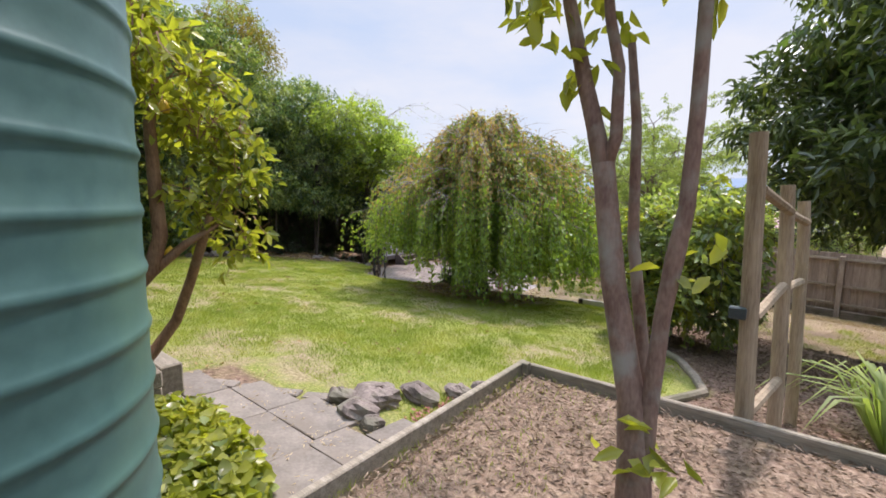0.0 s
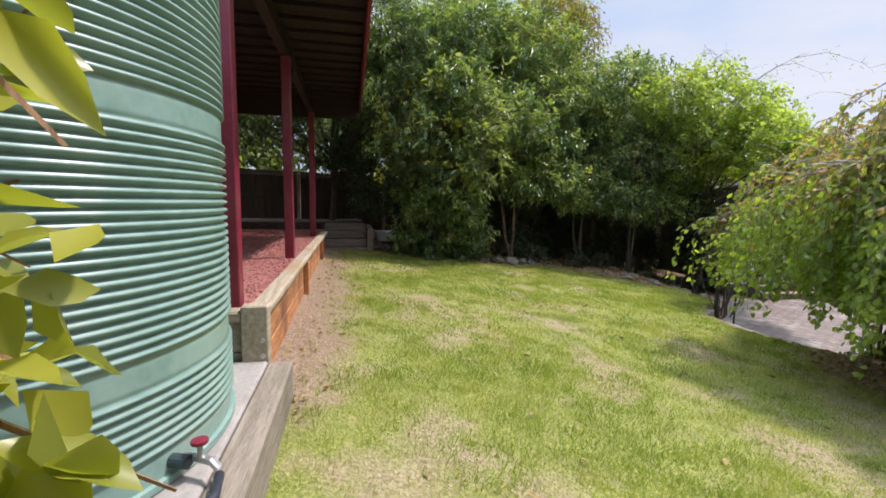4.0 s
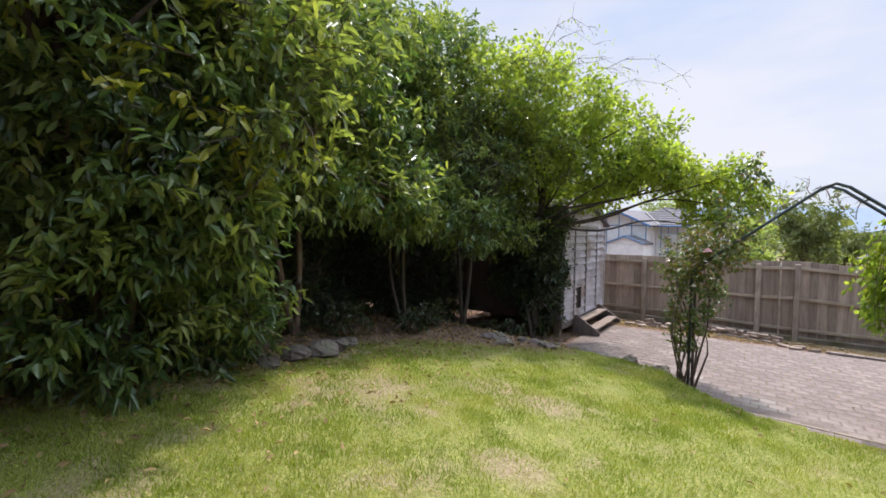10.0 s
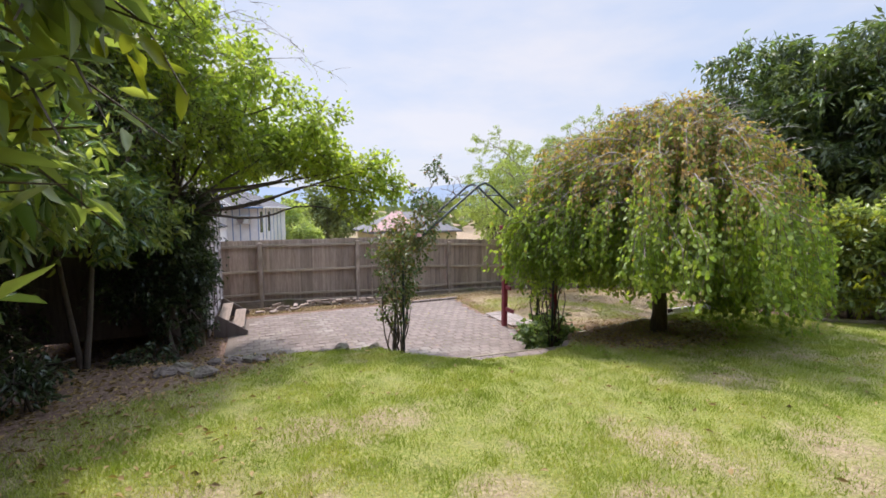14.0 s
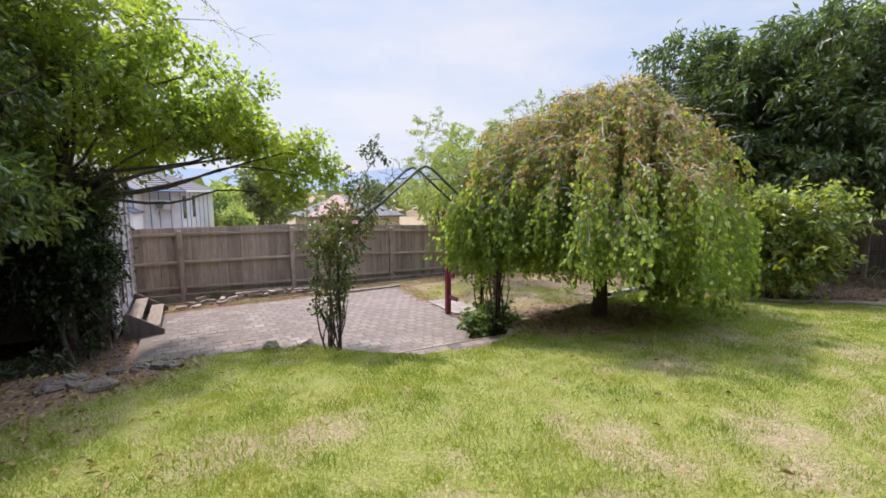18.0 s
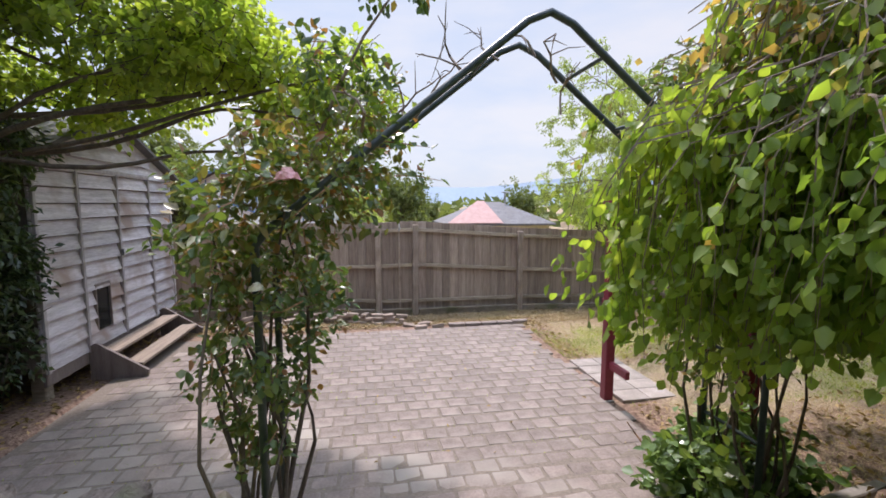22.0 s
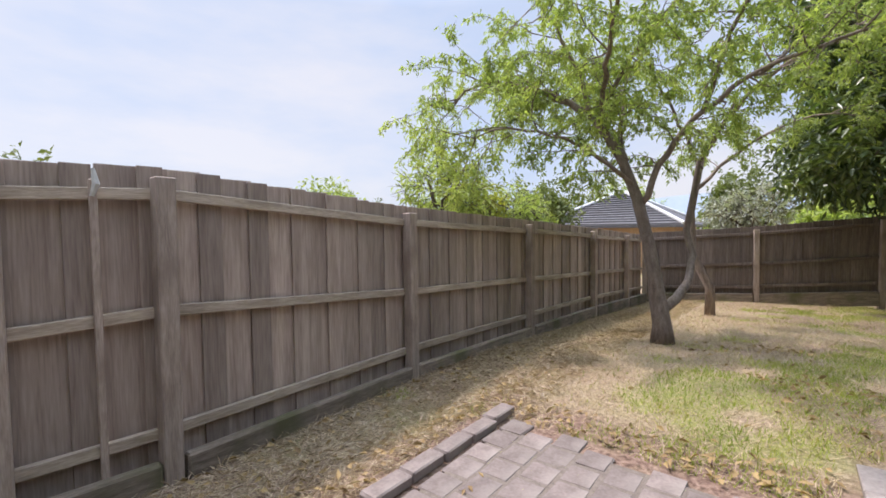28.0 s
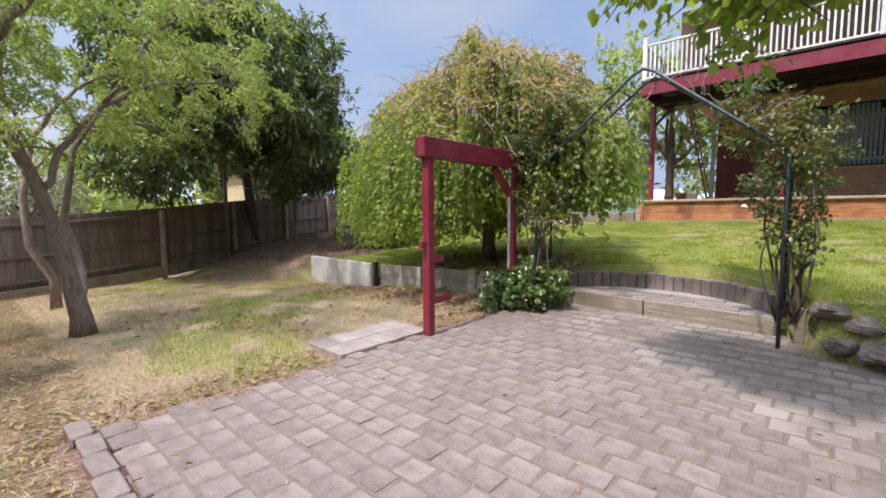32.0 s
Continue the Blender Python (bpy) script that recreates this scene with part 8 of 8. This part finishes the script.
for s in (-1, 1):
    por.add([(-2.48, -1.5, 1.07), (-2.48, -0.6, 1.07), (-2.48 + s * 1.0, -0.6, 0.70), (-2.48 + s * 1.0, -1.5, 0.70), (-2.48, -1.5, 1.0), (-2.48, -0.6, 1.0), (-2.48 + s * 1.0, -0.6, 0.63), (-2.48 + s * 1.0, -1.5, 0.63)], [(0, 1, 2, 3), (7, 6, 5, 4), (0, 3, 7, 4), (2, 6, 7, 3)], HM)
    part("porch_barge", Mesh().add([(-2.48, -1.53, 1.07), (-2.48 + s * 1.02, -1.53, 0.70), (-2.48 + s * 1.02, -1.53, 0.62), (-2.48, -1.53, 0.97), (-2.48, -1.505, 1.07), (-2.48 + s * 1.02, -1.505, 0.70), (-2.48 + s * 1.02, -1.505, 0.62), (-2.48, -1.505, 0.97)], [(0, 1, 2, 3), (7, 6, 5, 4), (0, 4, 5, 1), (3, 2, 6, 7), (1, 5, 6, 2)], HM), M_BLUETRIM, nb, "blue barge board")
part("porch_roof", por, M_ROOFGREY, nb)
part("porch_gable", Mesh().add([(-3.4, -1.45, 0.64), (-1.56, -1.45, 0.64), (-2.48, -1.45, 1.0), (-3.4, -0.62, 0.64), (-1.56, -0.62, 0.64), (-2.48, -0.62, 1.0)], [(0, 1, 2), (5, 4, 3), (0, 3, 4, 1)], HM).box(-3.4, -1.45, -3.5, -1.56, -0.62, 0.63, 0.01, HM), M_WHITE, nb)

h2 = thing("neighbour_house", "low house beyond the fence with red and grey tiled hip roof", "house", (1, 41, -4))
part("wall", Mesh().box(-3.0, 40.6, -4.5, 5.2, 47, -0.6, 0.02), M_CREAM, h2)
part("roof", hip_roof(Mesh(), -3.0, 5.2, 40.6, 47, -0.6, 1.75), M_ROOFGREY, h2)
rr = Mesh()
rr.v = [(-3.42, 40.15, -0.56), (1.1, 40.15, -0.56), (0.5, 43.8, 1.20), (-0.15, 43.8, 1.20)]
rr.f = [(0, 1, 2, 3)]
rr2 = Mesh().add([(x, y - 0.03, z + 0.04) for x, y, z in rr.v] + [(x, y, z + 0.005) for x, y, z in rr.v], [(0, 1, 2, 3), (0, 4, 5, 1), (1, 5, 6, 2), (2, 6, 7, 3), (3, 7, 4, 0)])
part("red_roof_slope", rr2, M_ROOFRED, h2, "faded red tiled slope")
part("flue", Mesh().tube([(2.4, 43.8, 0.8), (2.4, 43.8, 2.0)], 0.10, 8).tube([(2.1, 43.8, 2.0), (2.8, 43.8, 2.0)], 0.07, 6), M_METAL, h2)
h3 = thing("neighbour_house", "grey tiled hip roof of a house behind the corner fence", "house", (19, 21, -3))
part("wall", Mesh().box(15.2, 17.8, -4.5, 22, 25, 0.35, 0.02), M_BRICK, h3)
part("roof", hip_roof(Mesh(), 15.2, 22, 17.8, 25, 0.35, 2.0, 0.5), M_ROOFGREY, h3)
for (x0, y0, z0), (x1, y1, z1) in (((14.7, 17.3, 0.42), (18.6, 21.2, 2.42)), ((14.7, 25.5, 0.42), (18.6, 21.6, 2.42)), ((22.5, 17.3, 0.42), (18.6, 21.2, 2.42))):
    part("ridge_cap", Mesh().tube([(x0, y0, z0), (x1, y1, z1)], 0.10, 6), M_WHITE, h3, "pale mortared ridge capping")
for q in range(14):
    t = q / 14
    part("tile_course", Mesh().box(14.72 + 3.85 * t, 17.35 + 3.85 * t, 0.37 + 2.0 * t, 14.80 + 3.85 * t, 25.45 - 3.85 * t, 0.44 + 2.0 * t, 0.01), M_ROOFGREY, h3)

for k, (x, y, r, h, m) in enumerate(((-3.1, 18.5, 0.9, 1.7, L_PALE), (-1.6, 18.9, 0.9, 1.5, L_LIME), (-0.2, 18.6, 0.8, 1.3, L_PALE), (1.2, 19.0, 0.9, 1.2, L_MID))):
    z = z_at(x, y)
    tree("hedge_bush", "leafy yellow-green bush showing over the paling fence", (x, y, z), (x, y, 0.2), 0.06,
         [(x, y, -0.3, r, r * 0.8, 0.8), (x - 0.2, y, h - 0.75, r * 0.85, r * 0.8, 0.7), (x + 0.5, y + 0.2, h - 1.0, r * 0.7, r * 0.7, 0.6)],
         [("leaves", m, 330, 12, 0.22, 0.12, 0.045, None, False)], M_BARK_DARK, 610 + k, "bush")
tree("pale_shrub", "grey-white leaved shrub behind the corner fence", (5.2, 13.9, z_at(5.2, 13.9)), (5.2, 13.9, 0.2), 0.05,
     [(5.2, 13.9, 0.75, 0.75, 0.8, 0.6), (5.4, 14.6, 0.55, 0.6, 0.6, 0.5)],
     [("leaves", leafy("silver_leaf", [(0.24, 0.26, 0.22), (0.38, 0.40, 0.36), (0.55, 0.56, 0.54)], 0.5, 0.25), 260, 12, 0.2, 0.11, 0.055, None, False)], M_BARK_DARK, 620, "shrub")
outbuilding = thing("neighbour_shed", "cream outbuilding with green posts beyond the fence", "shed", (7.6, 6.4, -0.8))
part("wall", Mesh().box(6.9, 5.4, -1.2, 9.4, 7.6, 1.85, 0.02), M_CREAM, outbuilding)
part("roof", Mesh().box(6.6, 5.1, 1.86, 9.7, 7.9, 1.95, 0.02), M_ROOFGREY, outbuilding)
for y in (5.5, 6.5, 7.5):
    part("post", Mesh().box(6.72, y - 0.04, -1.2, 6.80, y + 0.04, 1.855, 0.006), M_TANK, outbuilding, "green painted post")
part("rail", Mesh().box(6.73, 5.54, 1.25, 6.79, 7.46, 1.33, 0.006), M_TANK, outbuilding, "green painted rail")

far_rng = np.random.default_rng(77)


def far_tree(name, label, x, y, h, r, material, seed, n=260, leaf=0.34):
    s = np.random.default_rng(seed)
    z = z_at(x, y)
    t = thing(name, label, "tree", (x, y, z), "trees beyond the fences")
    lob = [(x + s.normal() * r * 0.35, y + s.normal() * r * 0.35, z + h * u, r * s.uniform(0.5, 0.8), r * s.uniform(0.5, 0.8), h * s.uniform(0.15, 0.22)) for u in (0.35, 0.5, 0.6, 0.72, 0.82)]
    wood = Mesh().tube([(x, y, z - 0.2), (x, y, z + h * 0.4), (x, y, z + h * 0.7)], [0.2, 0.15, 0.05], 7)
    for lb in lob:
        limbs(wood, (x, y, z + h * 0.35), [lb[:3]], 0.09, s, 5, 0.2)
    part("trunk", wood, M_BARK_DARK, t)
    at, way, _, _ = sprays(lob, n, 14, leaf * 1.6, s, 0.45, 0.35, 0.3)
    part("crown", leaf_mesh("crown", at, way, leaf, leaf * 0.5, material, s, 0.2), None, t)
    return t


protos = [far_tree("far_tree", "leafy tree beyond the paling fence", -7.0, 40.0, 6.2, 2.6, L_FAR, 1), far_tree("far_tree", "pale green tree beyond the paling fence", -10.5, 38.0, 4.3, 1.7, L_PALE, 2), far_tree("far_tree", "bushy tree beyond the paling fence", 9.0, 37.0, 6.5, 3.2, L_MID, 3)]
spots = [(-27, 48, 1.9, 0), (-24, 33, 0.9, 0), (-21, 36, 0.95, 2), (-19, 34, 0.85, 0), (-16.5, 34, 0.75, 2), (-26, 34, 0.9, 2), (-36, 40, 1.3, 0), (-3, 56, 0.9, 0), (3, 58, 0.9, 1), (8, 55, 1.0, 0), (14, 50, 1.0, 2), (20, 46, 1.0, 0), (26, 40, 1.1, 2), (13, 30, 0.8, 1), (24, 30, 1.0, 0), (30, 24, 1.2, 2), (28, 16, 1.1, 0), (24, 10, 1.0, 2), (20, 4, 1.1, 1), (16, -3, 1.2, 2), (13, 12, 0.75, 1), (9, 22, 0.7, 0), (14, 5, 0.9, 0), (5.5, 26, 0.72, 1), (-12, 60, 1.0, 0), (-18, 62, 1.2, 2), (-6, 48, 0.8, 2), (36, 30, 1.3, 0), (34, 8, 1.3, 2), (-24, 24, 1.1, 0), (-28, 14, 1.4, 2), (-27, 4, 1.5, 0), (-26, -6, 1.4, 2), (-22.5, 9, 1.3, 0), (-22.5, 2, 1.3, 2), (-23, -3, 1.2, 0), (11, -8, 1.2, 0), (-3, -14, 1.6, 2), (3, -13, 1.5, 0), (-9.5, 30, 0.6, 1)]
for k, (x, y, sc, p) in enumerate(spots):
    o = copy_thing(protos[p], Matrix.LocRotScale((x, y, z_at(x, y)), Euler((0, 0, far_rng.uniform(0, 6))), None))
    o.scale = (sc * far_rng.uniform(0.85, 1.15), sc * far_rng.uniform(0.85, 1.15), sc * far_rng.uniform(0.9, 1.1))
belt_at, belt_way = [], []
ang = far_rng.uniform(0, 2 * math.pi, 9000)
dist = far_rng.uniform(85, 150, 9000)
bx2, by2 = -5 + dist * np.cos(ang), 8 + dist * np.sin(ang)
bz2 = ground_z(bx2, by2) + far_rng.uniform(0, 1, 9000) ** 1.4 * (5.5 + 2.5 * np.sin(ang * 23) * np.sin(ang * 11 + 1))
belt = leaf_mesh("tree_belt", np.stack([bx2, by2, bz2], 1), far_rng.normal(size=(9000, 3)), 3.0, 2.2, L_FAR, far_rng, 0.2)
solo("tree_belt", belt, L_FAR, "distant belt of suburban trees along the skyline", "woods", kind="stuff")
# ridge whose haze is only its flat pale colour
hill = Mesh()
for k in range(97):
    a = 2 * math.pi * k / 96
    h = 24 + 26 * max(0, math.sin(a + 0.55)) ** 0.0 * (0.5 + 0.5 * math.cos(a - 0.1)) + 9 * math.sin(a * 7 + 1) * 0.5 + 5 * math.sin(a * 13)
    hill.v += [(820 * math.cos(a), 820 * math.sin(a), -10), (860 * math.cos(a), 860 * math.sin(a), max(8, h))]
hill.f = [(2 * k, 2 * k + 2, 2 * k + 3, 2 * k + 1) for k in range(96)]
solo("hills", hill, M_HILL, "ridge of far hills with blue haze put into its colour", "hills", kind="structure").name = "backdrop"


# ---- grass, straw, chips and fallen leaves ----
def scatter(n, x0, x1, y0, y1, keep):
    x, y = rg.uniform(x0, x1, n), rg.uniform(y0, y1, n)
    ok = keep(x, y) > rg.uniform(0, 1, n)
    return x[ok], y[ok]


def off_patio(x, y):
    rim = np.interp(x, RIM_X, RIM_Y)
    on = (x > -13.0) & (x < -6.8) & (y > rim - 0.12) & (y < 15.2)
    slabby = (x > -6.9) & (x < -6.08) & (y > 11.55) & (y < 13.05)
    path_on = (x > -4.35) & (x < -1.85) & (y > 0.3) & (y < 2.45)
    house_on = (y < 1.2) & (x < -3.6)
    return ~(on | slabby | house_on | path_on)


def blades(name, x, y, length, width, material, label, category, lean=0.45):
    n = len(x)
    z = ground_z(x, y)
    d = rg.normal(size=(n, 3)) * np.array([lean, lean, 0]) + np.array([0, 0, 1.0])
    a = rg.uniform(0, 6.28, n)
    side = np.stack([np.cos(a), np.sin(a), 0 * a], 1) * width * 0.5
    base = np.stack([x, y, z - 0.004], 1)
    ln = (length * rg.uniform(0.5, 1.3, n) * (0.55 + 0.9 * cloud(x, y, 0.13, 12)))[:, None]
    v = np.stack([base - side, base + side, base + unit(d) * ln], 1)
    solo(name, quads_mesh(name, v, 3, material), material, label, category, kind="stuff")


x, y = scatter(620000, -14.6, -0.9, 1.2, 9.95, lambda x, y: off_patio(x, y) * (1 - bare_mask(x, y)) * (1 - 0.80 * dry_mask(x, y)) * (0.45 + 0.9 * cloud(x, y, 0.22, 13)) * (y < np.interp(x, RIM_X, RIM_Y) - 0.02))
blades("lawn_grass", x, y, 0.042, 0.008, L_GRASS, "short yellow-green lawn grass with dry patches", "grass")
x, y = scatter(150000, -14.6, -0.9, 1.2, 9.95, lambda x, y: off_patio(x, y) * (1 - bare_mask(x, y)) * (0.16 + 0.8 * dry_mask(x, y)) * (y < np.interp(x, RIM_X, RIM_Y) - 0.02))
blades("dry_lawn_grass", x, y, 0.034, 0.006, L_STRAW, "dry straw-coloured grass in the lawn's bare patches", "grass", 1.1)
x, y = scatter(200000, -6.9, 4.3, 9.6, 16.4, lambda x, y: off_patio(x, y) * (y > np.interp(x, RIM_X, RIM_Y) + 0.1) * np.clip(1.1 - dry_mask(x, y) * 1.25, 0.02, 1))
blades("lower_grass", x, y, 0.06, 0.008, L_GRASS, "patchy green grass of the lower yard", "grass", 0.6)
x, y = scatter(230000, -12.9, 4.3, 9.6, 16.5, lambda x, y: off_patio(x, y) * (y > np.interp(x, RIM_X, RIM_Y) + 0.1) * (0.25 + 0.7 * dry_mask(x, y)))
blades("cut_straw", x, y, 0.11, 0.0065, L_STRAW, "dry cut straw lying on the lower yard", "straw", 3.0)
x, y = scatter(26000, -1.72, 2.5, -1.5, 3.36, lambda x, y: 1 + 0 * x)
at = np.stack([x, y, ground_z(x, y) + 0.008 + rg.uniform(0, 0.015, len(x))], 1)
solo("bed_mulch", leaf_mesh("bed_mulch", at, rg.normal(size=(len(x), 3)) * np.array([1, 1, 0.25]), 0.055, 0.012, L_CHIP, rg, 0.1), L_CHIP, "straw and wood-chip mulch in the raised bed", "mulch", kind="stuff")
x, y = scatter(60000, -2.4, 6.0, 3.5, 9.7, lambda x, y: bare_mask(x, y) * 0.8)
at = np.stack([x, y, ground_z(x, y) + 0.008 + rg.uniform(0, 0.015, len(x))], 1)
solo("bark_mulch", leaf_mesh("bark_mulch", at, rg.normal(size=(len(x), 3)) * np.array([1, 1, 0.25]), 0.06, 0.02, L_CHIP, rg, 0.1), L_CHIP, "brown bark mulch of the garden bed", "mulch", kind="stuff")
x, y = scatter(42000, -18.5, -3.0, 1.3, 16.6, lambda x, y: np.clip(bare_mask(x, y) * np.where((y < 2.3) & (x > -13.5), 0.2, 0.8) + 0.018 + 0.22 * smooth((-11.9 - x) / 1.5) * (y < 9.5), 0, 1) * off_patio(x, y))
at = np.stack([x, y, ground_z(x, y) + 0.02 + rg.uniform(0, 0.02, len(x))], 1)
solo("leaf_litter", leaf_mesh("leaf_litter", at, rg.normal(size=(len(x), 3)) * np.array([1, 1, 0.2]), 0.075, 0.035, L_LITTER, rg, 0.25), L_LITTER, "brown fallen leaves scattered on soil and lawn", "leaf litter", kind="stuff")
x, y = rg.uniform(-12.4, -7.2, 70), rg.uniform(9.6, 14.9, 70)
at = np.stack([x, y, 0 * x + PATIO_Z + 0.008], 1)
solo("patio_litter", leaf_mesh("patio_litter", at, rg.normal(size=(70, 3)) * np.array([1, 1, 0.1]), 0.05, 0.025, L_LITTER, rg, 0.2), L_LITTER, "a few dry leaves on the pavers", "leaf litter", kind="stuff")

n = 5200
jx, jy = rg.integers(0, 27, n), rg.integers(0, 29, n)
along = rg.uniform(0, 1, n) < 0.55
x = np.where(along, rg.uniform(PX0, PX1, n), PX0 + (jx + 0.5 * ((jy + 1) % 2)) * PL) + rg.normal(size=n) * 0.003
y = np.where(along, PY0 + jy * PW, PY0 + (jy + rg.uniform(0, 1, n)) * PW) + rg.normal(size=n) * 0.003
ok = np.array([patio_holds(a, b) for a, b in zip(x, y)]) & (wave(x * 2.3, y * 2.1) + 0.3 * rg.normal(size=n) > 0.62)
x, y = x[ok], y[ok]
v = np.stack([np.stack([x - 0.004, y, 0 * x + PATIO_Z - 0.012], 1), np.stack([x + 0.004, y + 0.002, 0 * x + PATIO_Z - 0.012], 1), np.stack([x + rg.normal(size=len(x)) * 0.012, y + rg.normal(size=len(x)) * 0.012, PATIO_Z + rg.uniform(0.0, 0.018, len(x))], 1)], 1)
solo("joint_moss", quads_mesh("joint_moss", v, 3, L_GRASS), L_GRASS, "tufts of moss and weed in the paver joints", "weeds", kind="stuff")
x, y = scatter(60000, -12.9, 3.5, 14.9, 16.6, lambda x, y: off_patio(x, y) * 0.75)
at = np.stack([x, y, ground_z(x, y) + 0.012 + rg.uniform(0, 0.02, len(x))], 1)
solo("fence_straw", leaf_mesh("fence_straw", at, rg.normal(size=(len(x), 3)) * np.array([1, 1, 0.25]), 0.10, 0.0055, L_HAY, rg, 0.15), L_HAY, "pale dry straw and bark litter along the fence's foot", "straw", kind="stuff")

x, y = rg.uniform(-2.35, -1.84, 500), rg.uniform(2.45, 3.4, 500)
at = np.stack([x, y, ground_z(x, y) + 0.01 + rg.uniform(0, 0.015, 500)], 1)
solo("red_chips", leaf_mesh("red_chips", at, rg.normal(size=(500, 3)) * np.array([1, 1, 0.3]), 0.05, 0.022, L_REDCHIP, rg, 0.1), L_REDCHIP, "red-dyed bark chips between the rocks and the bed", "mulch chips", kind="stuff")
x, y = rg.uniform(-4.3, -1.9, 900), rg.uniform(1.2, 2.3, 900)
at = np.stack([x, y, ground_z(x, y) + 0.043 + rg.uniform(0, 0.006, 900)], 1)[np.abs(np.sin(x * 7) * np.cos(y * 9)) > 0.35]
solo("path_litter", leaf_mesh("path_litter", at, rg.normal(size=(len(at), 3)) * np.array([1, 1, 0.1]), 0.035, 0.008, L_STRAW, rg, 0.1), L_STRAW, "bits of straw and twig strewn on the path", "litter", kind="stuff")
